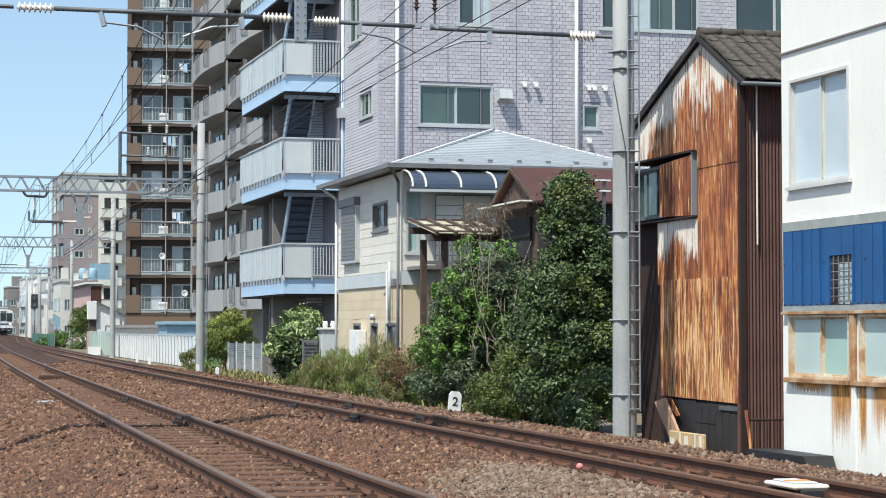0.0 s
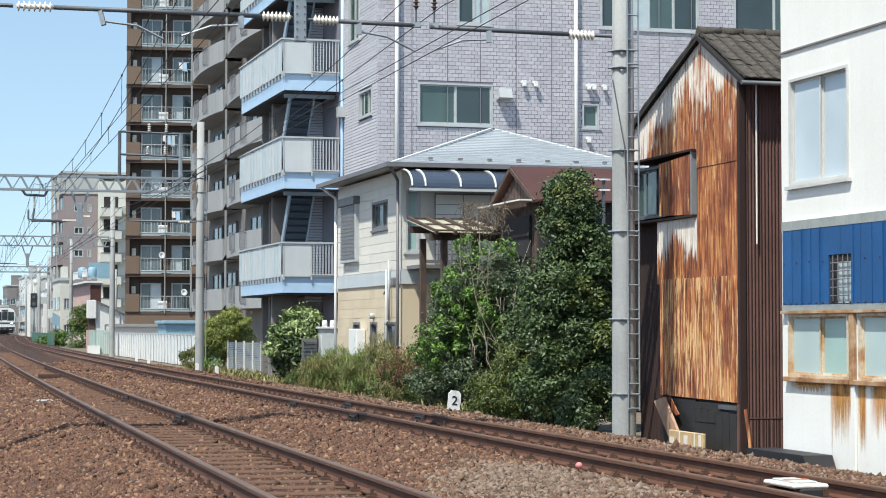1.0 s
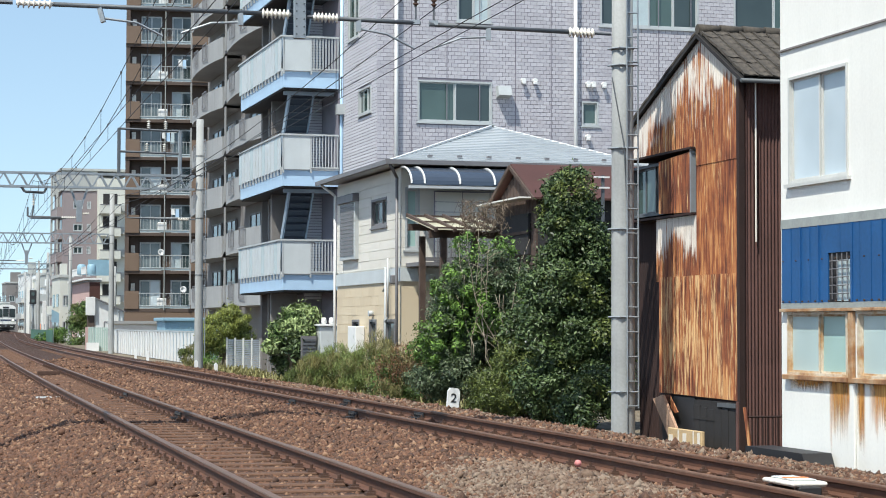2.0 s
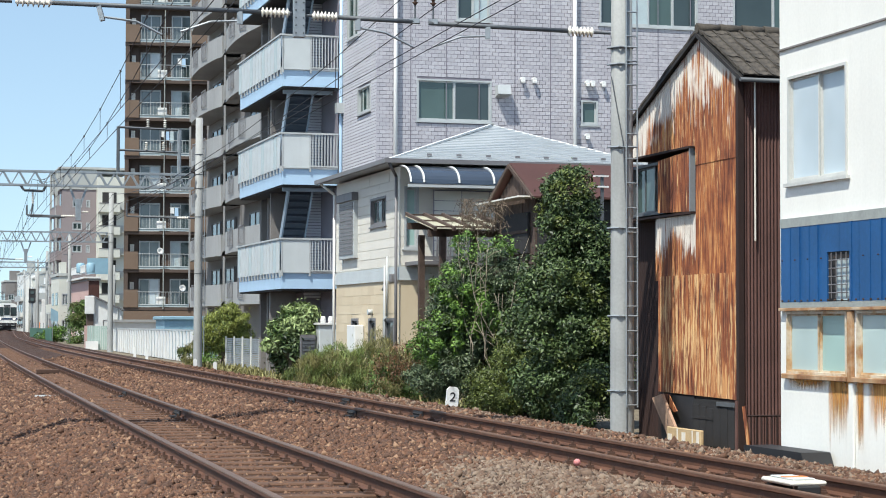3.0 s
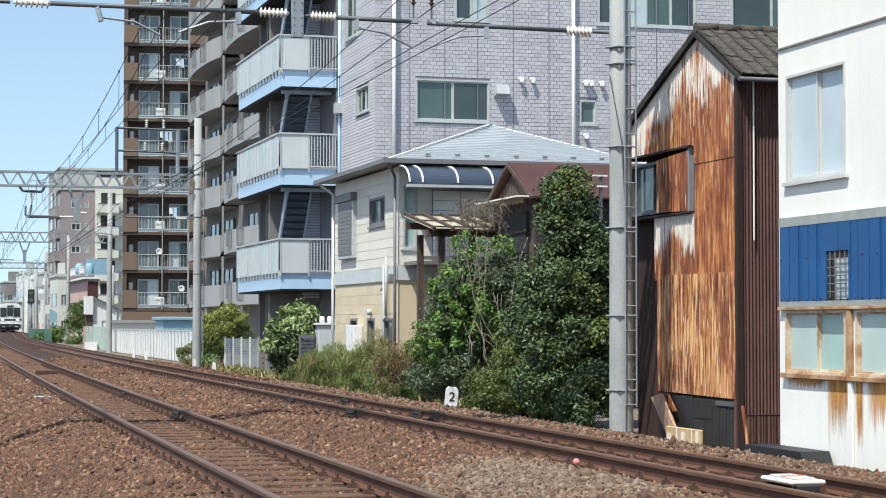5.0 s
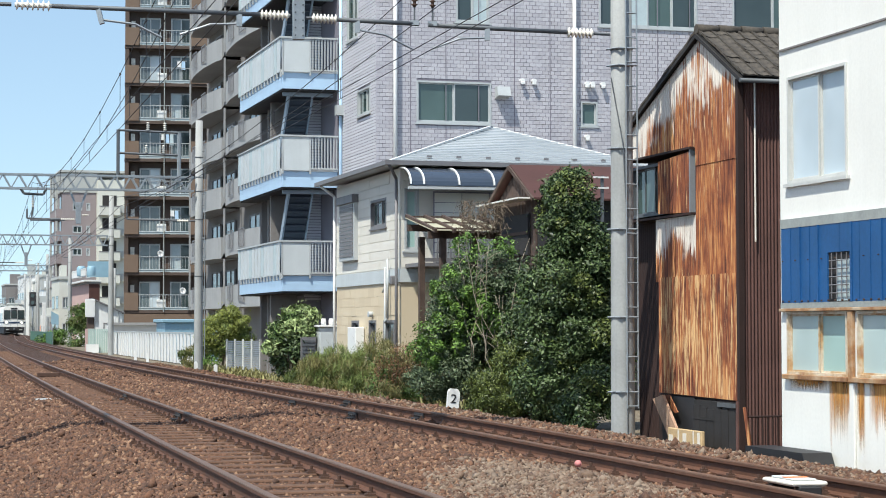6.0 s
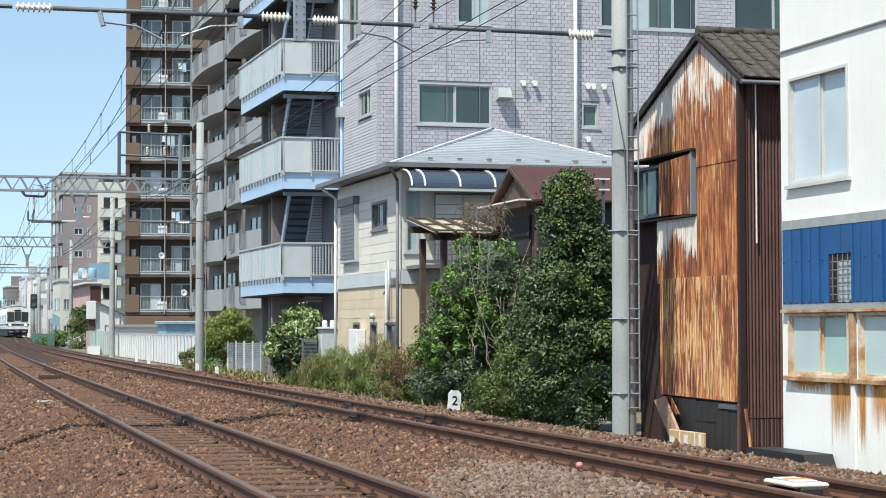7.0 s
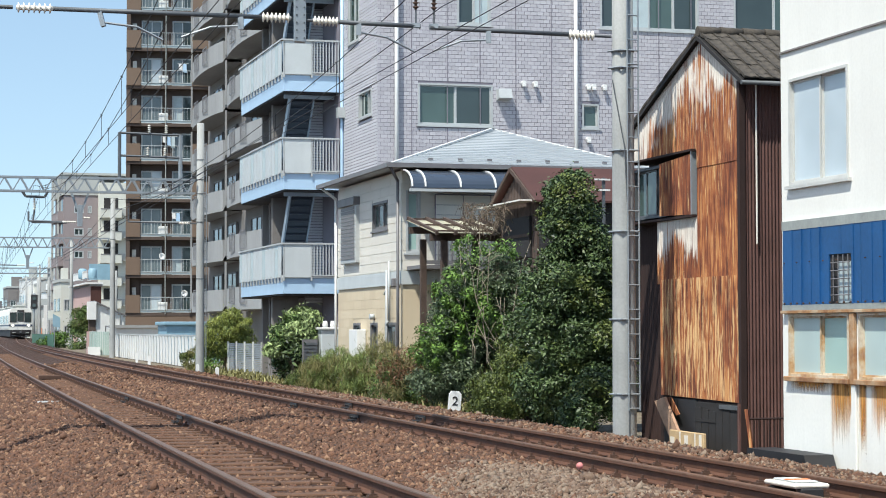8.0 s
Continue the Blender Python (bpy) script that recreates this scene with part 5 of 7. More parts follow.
    part("meter_post", rods([((-0.15, 3.6, -0.4), (-0.15, 3.6, 0.55))], 0.04), "white_paint", m)
    bm = rods([((-0.12, 0.95, -0.4), (-0.12, 0.95, 2.55)), ((-0.12, 1.15, 2.0), (-0.12, 0.95, 2.1)), ((-0.1, 0.8, 1.4), (-0.1, 0.8, 2.75)), ((-0.1, 0.8, 1.4), (-0.12, 0.95, 1.3))], 0.026, 8)
    part("small_lamp", boxed(-0.16, -0.02, 0.25, 0.4, 2.15, 2.35, 0.02), "gutter", h)
    part("vent_cap", rods([((-0.12, 2.55, 1.5), (0.0, 2.55, 1.5))], 0.07, 10), "alu", h)
    part("riser_pipe", bm, "alu", h, "pale service riser")
    # smoked canopy on the camera side
    verts, faces = [], []
    for i in range(9):
        a = radians(90 * i / 8)
        y, z = -0.25 - 0.9 * math.sin(a), 4.28 + 0.42 * math.cos(a)
        for off in (0, 0.02):
            verts += [(-0.1, y, z + off), (3.0, y, z + off)]
    for i in range(8):
        k = i * 4
        faces += [(k, k + 1, k + 5, k + 4), (k + 2, k + 6, k + 7, k + 3)]
    c = raw("canopy", verts, faces, "polycarb", h, "curved smoked canopy with white ribs")
    for x in (-0.08, 0.22, 1.02, 1.82, 2.62, 2.98):
        bm = bmesh.new()
        for i in range(8):
            a, b2 = radians(90 * i / 8), radians(90 * (i + 1) / 8)
            bar(bm, (x, -0.25 - 0.92 * math.sin(a), 4.31 + 0.42 * math.cos(a)), (x, -0.25 - 0.92 * math.sin(b2), 4.31 + 0.42 * math.cos(b2)), 0.035, 0.03)
        part("rib", bm, "white_paint", c)
    part("front_beam", boxed(-0.14, 3.05, -1.2, -1.12, 4.2, 4.26), "alu", c)
    part("balcony_rail", boxed(0.1, 3.3, -1.2, -1.15, 2.62, 2.7), "gutter", h)
    for i in range(26):
        part("baluster", boxed(0.5 + i * 0.1, 0.53 + i * 0.1, -1.19, -1.16, 2.7, 3.6), "gutter", h)
    scr = part("balcony_screen", boxed(0.62, 3.2, -0.5, -0.46, 2.61, 4.2), "mauve_joint", h, "grey panelled wall under the canopy")
    for r in range(7):
        for c in range(4):
            part("panel", boxed(0.64 + c * 0.64, 1.26 + c * 0.64, -0.515, -0.501, 2.63 + r * 0.222, 2.838 + r * 0.222), "siding", scr)
    part("balcony_floor", boxed(0.1, 3.3, -1.2, -0.02, 2.52, 2.6), "gutter", h)
    part("balcony_post", boxed(3.2, 3.3, -1.2, -1.1, -0.4, 4.2), "gutter", h)
    return h


cream_house()


def old_shed():
    """The dark timber shed with a red-brown metal roof, half hidden by the trees."""
    s = thing("timber_shed", 1.76, 38.0, 0, RZ, "dark timber shed with red-brown metal roof, half overgrown", "shed")
    part("wall", prism(bmesh.new(), [(0, -0.4), (2.6, -0.4), (2.6, 3.70), (1.3, 4.32), (0, 3.70)], "x", 0.1, 4.5), "black_board", s)
    for i in range(13):
        z1 = 3.62 + 0.6 * (1 - abs((i + 0.5) * 0.2 - 1.3) / 1.3)
        part("board", boxed(0.06, 0.099, 0.01 + i * 0.2, 0.19 + i * 0.2, -0.4, z1), "old_wood", s)
    for side in (-1, 1):
        y1 = 1.3 + side * 1.5
        part("roof", prism(bmesh.new(), [(1.3, 4.38), (y1, 3.64), (y1, 3.68), (1.3, 4.43)], "x", -0.04, 4.7), "terracotta", s, "red-brown metal roof")
        part("bargeboard", bar(bmesh.new(), (-0.06, 1.3, 4.37), (-0.06, y1, 3.64), 0.04, 0.07), "old_wood", s)
    w = part("opening", boxed(0.0, 0.05, 0.3, 2.0, 2.6, 3.4), "black_board", s, "dark glazed opening")
    part("crossbar", boxed(-0.02, 0.0, 0.3, 2.0, 3.0, 3.06), "old_wood", w)
    part("eave_strip", boxed(-0.32, 0.02, -0.1, 2.7, 3.66, 3.69), "porcelain", s, "pale sagging eave board")
    return s


old_shed()


def pergola():
    p = thing("pergola", -0.02, 40.2, -0.2, RZ, "weathered timber pergola with slatted pale roof", "pergola")
    for x, y in ((0.05, 0.0), (0.05, 1.6), (1.2, 0.0), (1.2, 1.6)):
        part("post", boxed(x - 0.06, x + 0.06, y - 0.06, y + 0.06, -0.4, 3.3), "old_wood", p)
    part("beam", boxed(-0.25, 1.35, -0.06, 0.04, 3.2, 3.34), "old_wood", p)
    part("beam", boxed(-0.25, 1.35, 1.56, 1.66, 3.42, 3.56), "old_wood", p)
    for i in range(5):
        x = -0.2 + i * 0.4
        part("rafter", bar(bmesh.new(), (x, -0.38, 3.34), (x, 1.9, 3.76), 0.06, 0.08), "old_wood", p)
    part("roof_sheet", prism(bmesh.new(), [(-0.3, 3.345), (1.85, 3.71), (1.85, 3.72), (-0.3, 3.355)], "x", -0.25, 1.30), "panel_cream", p, "pale corrugated sheet")
    for i in range(5):
        x = -0.2 + i * 0.4
        part("batten", bar(bmesh.new(), (x, -0.3, 3.385), (x, 1.85, 3.75), 0.032, 0.035), "old_wood", p)
    for f in (0.02, 0.5, 0.98):
        y = -0.3 + 2.15 * f
        part("batten", bar(bmesh.new(), (-0.25, y, 3.385 + 0.365 * f), (1.30, y, 3.385 + 0.365 * f), 0.032, 0.035), "old_wood", p)
    part("hanging_cloth", boxed(0.25, 0.5, -0.02, 0.02, 1.9, 2.6, 0.02), "white_paint", p)
    return p


pergola()


def grey_apartments():
    b = thing("apartment_building", -8.1, 100.0, 0, RZ, "grey concrete apartment block with curved balconies", "building")
    L = 29.0
    # wall behind the balconies, recess shade painted into its grey-brown
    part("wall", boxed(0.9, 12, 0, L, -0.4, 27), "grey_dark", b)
    part("pier", boxed(-0.1, 0.9, -0.4, 0.2, -0.4, 27), "grey_render", b)
    for k in range(9):
        z = 2.55 + k * 2.93
        for j in range(2):
            y0 = 3.5 + j * 13
            n = 14
            outer = []
            for i in range(n + 1):
                f = i / n
                y = y0 + 11.6 * f
                bulge = 0.4 * math.sin(math.pi * min(1, max(0, f))) ** 0.7 + 0.25
                outer.append((-bulge, y))
            verts, faces = [], []
            for x, y in outer:
                verts += [(x, y, z - 0.25), (x, y, z + 1.0), (x + 0.14, y, z + 1.0), (x + 0.14, y, z)]
            for i in range(n):
                p = i * 4
                for a in range(3):
                    faces.append((p + a, p + 4 + a, p + 5 + a, p + 1 + a))
            faces += [(0, 1, 2, 3), (n * 4 + 3, n * 4 + 2, n * 4 + 1, n * 4)]
            bal = raw("balcony", verts, faces, "grey_render", b, "curved grey concrete balcony")
            sv = [(x, y, z - 0.25) for x, y in outer] + [(0.9, y, z - 0.25) for x, y in outer]
            sv += [(x, y, z) for x, y, q in sv]
            m = n + 1
            sf = [(i, m + i, m + i + 1, i + 1) for i in range(n)] + [(2 * m + i, 2 * m + i + 1, 3 * m + i + 1, 3 * m + i) for i in range(n)]
            raw("floor", sv, sf, "grey_render", bal)
            for g0, g1 in ((4, 6), (8, 10)):
                q = [outer[g0], outer[g1]]
                gx = min(q[0][0], q[1][0]) - 0.03
                gr = part("grille", ring("y", q[0][1], q[1][1], z + 0.1, z + 1.12, gx - 0.02, gx, 0.05), "gutter", bal)
                for i in range(6):
                    yy = q[0][1] + 0.15 + (q[1][1] - q[0][1] - 0.3) * i / 5
                    part("bar", boxed(gx - 0.015, gx, yy - 0.025, yy + 0.025, z + 0.15, z + 1.07), "gutter", gr)
            for w0 in (1.2, 6.2):
                window(b, "y", y0 + w0, y0 + w0 + 3.2, z + 0.1, z + 2.1, 0.76, 0.1, ["glass_dark", "glass_mid"], "gutter", 0.06, 1, False)
            bm = bmesh.new()
            bar(bm, (-0.3, y0 + 11.7, z), (-0.3, y0 + 11.7, z + 2.6), 0.1, 0.1)
            part("drainpipe", bm, "grey_render", bal)
    return b


grey_apartments()


def brown_tower():
    b = thing("apartment_tower", -23.58, 147.0, 0, 8.0, "tall brown tiled apartment tower with balconies", "building")
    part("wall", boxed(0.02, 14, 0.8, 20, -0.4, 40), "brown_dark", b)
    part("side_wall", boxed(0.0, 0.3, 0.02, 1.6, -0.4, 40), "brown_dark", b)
    part("base", boxed(0.0, 8, 0.0, 1.5, -0.4, 2.2), "brown_tile", b)
    P = 2.83
    for k in range(13):
        z = 2.37 + k * P
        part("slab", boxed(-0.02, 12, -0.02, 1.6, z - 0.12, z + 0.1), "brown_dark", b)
        part("balcony_end", boxed(0.0, 1.05, -0.1, -0.0, z + 0.1, z + 1.42), "brown_tile", b, "brown tiled balcony parapet")
        part("balcony_end", boxed(4.85, 8.2, -0.1, -0.0, z + 0.1, z + 1.42), "brown_tile", b)
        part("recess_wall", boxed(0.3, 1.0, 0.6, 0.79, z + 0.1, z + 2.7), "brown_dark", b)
        r = part("rail", rods([((1.05, -0.05, z + 1.25), (4.85, -0.05, z + 1.25)), ((1.05, -0.05, z + 0.3), (4.85, -0.05, z + 0.3))], 0.025, 5), "alu", b, "pale metal balcony rail")
        for i in range(16):
            part("baluster", rods([((1.15 + i * 0.24, -0.05, z + 0.3), (1.15 + i * 0.24, -0.05, z + 1.25))], 0.012, 4), "alu", r)
        part("glass_guard", boxed(1.1, 4.8, -0.03, -0.02, z + 0.15, z + 0.35), "curtain", r)
        window(b, "x", 1.1, 2.65, z + 0.12, z + 2.25, 0.66, 0.1, ["glass_mid", "glass_blue" if k % 3 == 0 else "glass_mid"], "alu", 0.06, 1, False, "balcony sliding window")
        window(b, "x", 3.4, 4.9, z + 0.12, z + 2.25, 0.66, 0.1, ["curtain" if k % 4 == 1 else "glass_mid", "glass_dark"], "alu", 0.06, 1, False, "balcony sliding window")
        part("drainpipe", rods([((2.92, -0.1, z), (2.92, -0.1, z + P))], 0.04, 6), "grey_strip", b)
        if k % 3 != 1:
            part("air_conditioner", boxed(2.4, 3.1, 0.2, 0.5, z + 0.25, z + 0.9, 0.03), "white_paint", b)
        part("meter_door", boxed(0.45, 0.75, 0.55, 0.59, z + 1.45, z + 2.0), "porcelain", b)
    return b


brown_tower()


def dish(x, y, z, s, label):
    d = thing("satellite_dish", x, y, z, 0, label, "satellite dish", "satellite dishes")
    bm = bmesh.new()
    turned(bm, [(0.02, 0), (s * 0.6, 0.03), (s, 0.12), (s, 0.13), (s * 0.6, 0.045), (0.02, 0.02)], 14, Matrix.Rotation(radians(75), 4, "X") @ Matrix.Rotation(radians(30), 4, "Y"))
    part("bowl", bm, "white_paint", d)
    part("arm", rods([((0, 0, 0), (0, -0.4, 0.05)), ((0, 0.02, 0), (0, 0.4, -0.1))], 0.02), "alu", d)


def far_blocks():
    b = thing("apartment_building", -43.16, 225.0, 0, RZ, "distant mauve-grey apartment block with small windows", "building")
    rows = [1.65 + 2.58 * k for k in range(6)]
    W = [(lo, hi, z + 0.0, z + 0.85) for z in rows for lo, hi in ((1.17, 2.25), (2.70, 3.15))]
    part("wall", wall("x", 0.0, 3.85, -0.4, 16.6, 0.0, 0.3, W), "mauve_far", b)
    part("wall", boxed(0.0, 3.85, 0.301, 11, -0.4, 16.6), "mauve_far", b)
    part("top_storey", boxed(-0.2, 3.9, -0.1, 11, 16.6, 18.9), "grey_far", b, "pale grey set-back top storey")
    part("roof", boxed(-0.35, 8.0, -0.25, 11.2, 18.9, 19.15), "grey_far", b)
    for w in W:
        window(b, "x", *w, 0.0, 0.2, ["glass_dark"], "alu", 0.08, 1, False)
    part("cream_wing", boxed(3.86, 8.0, -1.2, 18, -0.4, 18.0), "cream_far", b, "cream rendered wing")
    part("corner_column", boxed(-0.62, -0.38, 1.6, 1.9, -0.4, 18.9), "grey_far", b)
    part("corner_column", boxed(-0.62, -0.38, 9.0, 9.3, -0.4, 18.9), "grey_far", b)
    for z in rows:
        bal = part("balcony", boxed(-0.6, 0.0, 0.5, 9, z - 0.9, z + 0.2), "mauve_far", b)
        part("balcony_rail", boxed(-0.63, -0.601, 0.5, 9, z + 0.12, z + 0.22), "gutter", bal)
        bal = part("balcony", boxed(3.95, 6.3, -2.4, -1.2, z - 0.6, z + 0.45), "cream_far", b)
        part("balcony_rail", boxed(3.95, 6.3, -2.43, -2.401, z + 0.35, z + 0.45), "gutter", bal)
        part("dark_opening", boxed(4.4, 6.0, -1.25, -1.2, z + 0.45, z + 1.7), "black_board", b)
        part("stair_landing", boxed(6.4, 7.9, -1.6, -1.2, z - 0.3, z + 0.5), "grey_far", b)
        for j in range(2):
            part("opening", boxed(-0.05, 0.0, 1 + j * 4.5, 4 + j * 4.5, z + 0.2, z + 1.6), "glass_dark", b)
    return b


far_blocks()

# ---------------------------------------------------------------- plants
def leaves(name, blobs, size, material, parent, seed, long=2.0, upright=0.0, label="", clump=0.2):
    """A crown of separate leaves on rounded clumps with gaps between them: blobs are (x, y, z, rx, ry, rz, count)."""
    rs = np.random.RandomState(seed)
    V = []

    def unit(a):
        return a / np.linalg.norm(a, axis=1)[:, None]

    for bx, by, bz, rx, ry, rz, n in blobs:
        n = int(n * 3.7)
        k = max(7, int(n / 185))
        out = unit(rs.normal(size=(k, 3)))
        reach = rs.uniform(0.35, 1.0, (k, 1)) ** 0.45 * np.where(rs.uniform(0, 1, (k, 1)) < 0.2, 1.22, 1.0)
        c = out * reach * np.array([rx, ry, rz]) + np.array([bx, by, bz])
        rc = clump * rs.lognormal(0, 0.3, k) * (0.6 + 0.5 * (rx + rz))
        pick = rs.randint(0, k, n)
        o = unit(rs.normal(size=(n, 3)) + out[pick] * 0.7 + np.array([0, 0, 0.45]))
        p = c[pick] + o * (rc[pick] * rs.uniform(0.25, 1.0, n) ** 0.5)[:, None] * np.array([1.0, 1.0, 0.8])
        stray = rs.uniform(0, 1, (n, 1)) < 0.06
        p = np.where(stray, p + o * rc[pick][:, None] * rs.uniform(0.1, 0.7, (n, 1)), p)
        face = unit(o + np.array([0, 0, 0.5]) + rs.normal(scale=0.55, size=(n, 3)))
        d = unit(np.cross(face, rs.normal(size=(n, 3))) + np.array([0, 0, upright]) + o * 0.25)
        u = unit(np.cross(d, face))
        w = np.cross(u, d)
        s = 0.86 * size * rs.lognormal(0, 0.25, (n, 1))
        a = p - d * s * 0.5 * long
        b = p + u * s * 0.42 + w * s * 0.1
        e = p + d * s * 0.5 * long
        f = p - u * s * 0.42 + w * s * 0.1
        V.append(np.stack([a, b, e, f], 1))
    V = np.concatenate(V).reshape(-1, 3)
    return many(name, V, np.arange(len(V)), 4, material, parent, label, "stuff")


def trunk(parent, pts, r0, r1, limbs=(), mat="bark"):
    bm = bmesh.new()
    n = len(pts) - 1
    for i, (a, b) in enumerate(zip(pts, pts[1:])):
        rod(bm, a, b, r0 + (r1 - r0) * i / n, 8, r0 + (r1 - r0) * (i + 1) / n)
    t = part("trunk", bm, mat, parent)
    for a, b, r in limbs:
        a, b = Vector(a), Vector(b)
        m = (a + b) / 2 + Vector((random.uniform(-0.05, 0.05), random.uniform(-0.05, 0.05), 0.04))
        l = bmesh.new()
        rod(l, a, m, r, 6, r * 0.7)
        rod(l, m, b, r * 0.7, 6, r * 0.3)
        part("limb", l, mat, parent)
    return t


def shrub(name, x, y, z, label, blobs, size, material, seed, stems=5, extra=None, long=2.0, upright=0.0, clump=0.2, mat="bark"):
    s = thing(name, x, y, z, 0, label, "tree" if "tree" in name else "grass" if "grass" in name else "shrub", "trackside plants")
    rs = random.Random(seed)
    top = max(b[2] for b in blobs)
    limbs = []
    for i in range(stems):
        b = blobs[i % len(blobs)]
        limbs.append(((rs.uniform(-0.1, 0.1), rs.uniform(-0.1, 0.1), 0.05 + top * 0.15), (b[0] + rs.uniform(-0.3, 0.3) * b[3], b[1], b[2] + b[5] * 0.5), 0.018 + 0.01 * rs.random()))
    trunk(s, [(0, 0, -0.15), (0.03, 0.02, top * 0.35), (-0.02, 0.03, top * 0.8)], 0.06, 0.025, limbs, mat)
    leaves("crown", blobs, size, material, s, seed, long, upright, "", clump)
    for i, (m, bl, sz, lg, up) in enumerate(extra or ()):
        leaves("foliage", bl, sz, m, s, seed + 7 + i * 31, lg, up, "", clump)
    return s


GZ = -0.42
shrub("broadleaf_tree", 2.12, 31.6, GZ, "dark green glossy broadleaf tree beside the pole",
      [(-0.05, 0, 3.75, 0.30, 0.35, 0.33, 1500), (0.0, 0, 3.2, 0.42, 0.5, 0.45, 2600), (0.1, 0, 2.6, 0.50, 0.6, 0.5, 3400), (-0.25, 0, 2.3, 0.52, 0.6, 0.5, 3200), (0.25, 0, 1.9, 0.45, 0.6, 0.5, 3200), (-0.1, -0.2, 1.5, 0.62, 0.6, 0.5, 3600), (0.3, -0.3, 0.8, 0.45, 0.6, 0.5, 3000), (-0.3, -0.2, 0.7, 0.5, 0.6, 0.5, 2600)], 0.036, "leaf_dark", 11, 8,
      [("leaf_olive", [(0.1, -0.3, 2.5, 0.6, 0.45, 0.7, 1500), (0.3, -0.45, 1.3, 0.45, 0.4, 0.6, 900), (-0.1, -0.15, 3.6, 0.3, 0.35, 0.4, 500)], 0.034, 1.9, 0.0)])
shrub("broadleaf_shrub", 0.72, 35.3, GZ, "tangled green shrub with pale twigs and bright leaf tufts",
      [(0.05, 0, 2.6, 0.55, 0.45, 0.35, 2000), (0.55, 0, 2.25, 0.50, 0.5, 0.5, 2400), (-0.25, 0, 2.15, 0.50, 0.5, 0.45, 2400), (0.4, 0, 1.5, 0.65, 0.5, 0.5, 2600), (-0.5, -0.1, 1.5, 0.55, 0.5, 0.5, 2600), (-0.7, -0.2, 0.8, 0.55, 0.5, 0.45, 2400), (0.1, -0.3, 0.7, 0.75, 0.5, 0.45, 2800)], 0.026, "leaf_grey", 12, 10,
      [("leaf_bright", [(-0.35, -0.1, 3.12, 0.14, 0.2, 0.20, 110), (0.45, -0.1, 3.05, 0.22, 0.2, 0.13, 130), (0.02, -0.1, 3.0, 0.10, 0.2, 0.12, 60), (-0.45, -0.45, 2.3, 0.4, 0.3, 0.4, 600), (-0.15, -0.5, 1.8, 0.6, 0.3, 0.35, 1100), (-0.75, -0.5, 1.3, 0.45, 0.3, 0.4, 900), (0.35, -0.4, 2.2, 0.45, 0.3, 0.4, 900)], 0.034, 2.2, 0.0),
       # dark leaf colour at the back paints the shade inside the crown
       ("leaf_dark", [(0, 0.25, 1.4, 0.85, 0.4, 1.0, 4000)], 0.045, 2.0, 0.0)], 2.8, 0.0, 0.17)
shrub("broadleaf_shrub", 1.42, 33.2, GZ, "low olive shrub of fine leaves against the ballast edge",
      [(0.0, 0, 1.0, 0.5, 0.45, 0.5, 3800), (-0.35, -0.1, 0.5, 0.6, 0.45, 0.35, 3600), (0.35, -0.1, 0.45, 0.5, 0.45, 0.35, 2400)], 0.021, "leaf_olive", 13, 6,
      # darker leaves mostly behind, inner shade of the shrub as colour
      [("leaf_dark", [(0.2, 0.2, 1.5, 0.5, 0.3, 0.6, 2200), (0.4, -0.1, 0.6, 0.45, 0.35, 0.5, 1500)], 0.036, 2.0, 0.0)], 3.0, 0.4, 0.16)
shrub("broadleaf_shrub", 2.05, 29.3, GZ, "small dark leaves growing at the foot of the pole",
      [(0.1, 0, 0.35, 0.33, 0.35, 0.28, 1100), (0.22, 0.1, 0.75, 0.22, 0.3, 0.25, 600)], 0.034, "leaf_dark", 14, 4, [("leaf_olive", [(0.15, -0.1, 0.5, 0.3, 0.3, 0.3, 350)], 0.03, 2.0, 0.0)])
shrub("bamboo_grass", -0.45, 39.3, GZ, "mixed green and reddish dry brushwood beside the house",
      [(0.1, 0, 0.6, 0.6, 0.5, 0.5, 2600), (0.4, 0, 1.0, 0.45, 0.5, 0.4, 1800), (-0.45, 0.2, 0.4, 0.45, 0.5, 0.35, 1500)], 0.026, "leaf_mid", 15, 7,
      [("leaf_red", [(-0.35, -0.2, 0.85, 0.5, 0.3, 0.4, 800), (0.0, -0.3, 0.5, 0.6, 0.3, 0.3, 500)], 0.018, 4.0, 0.5), ("leaf_dry", [(-0.5, -0.3, 0.7, 0.5, 0.3, 0.5, 700)], 0.012, 10.0, 1.2)], 2.6, 0.4)
shrub("bamboo_grass", -1.45, 45.0, GZ, "yellowish green brush in front of the beige wall",
      [(0.0, 0, 0.5, 0.6, 0.5, 0.45, 2600), (0.6, -0.3, 0.55, 0.5, 0.4, 0.45, 2200)], 0.018, "leaf_olive", 16, 7,
      [("leaf_dry", [(0.2, -0.4, 0.75, 0.8, 0.3, 0.5, 1600)], 0.011, 16.0, 1.6), ("leaf_light", [(-0.1, -0.3, 0.6, 0.7, 0.3, 0.45, 1500)], 0.012, 12.0, 1.4), ("leaf_red", [(0.6, -0.4, 0.8, 0.4, 0.2, 0.35, 350)], 0.016, 5.0, 0.7)], 6.0, 1.0)
shrub("bamboo_grass", -2.65, 48.0, GZ, "tall yellow-green grass tuft at the trackbed edge",
      [(0.0, 0, 0.45, 0.6, 0.5, 0.4, 2200), (-0.55, 0.3, 0.3, 0.45, 0.4, 0.3, 1500)], 0.016, "leaf_olive", 17, 6,
      [("leaf_light", [(0.1, -0.3, 0.55, 0.7, 0.3, 0.45, 2200)], 0.011, 16.0, 1.6), ("leaf_dry", [(-0.1, -0.4, 0.45, 0.75, 0.3, 0.4, 1500)], 0.011, 18.0, 1.8)], 10.0, 1.5)
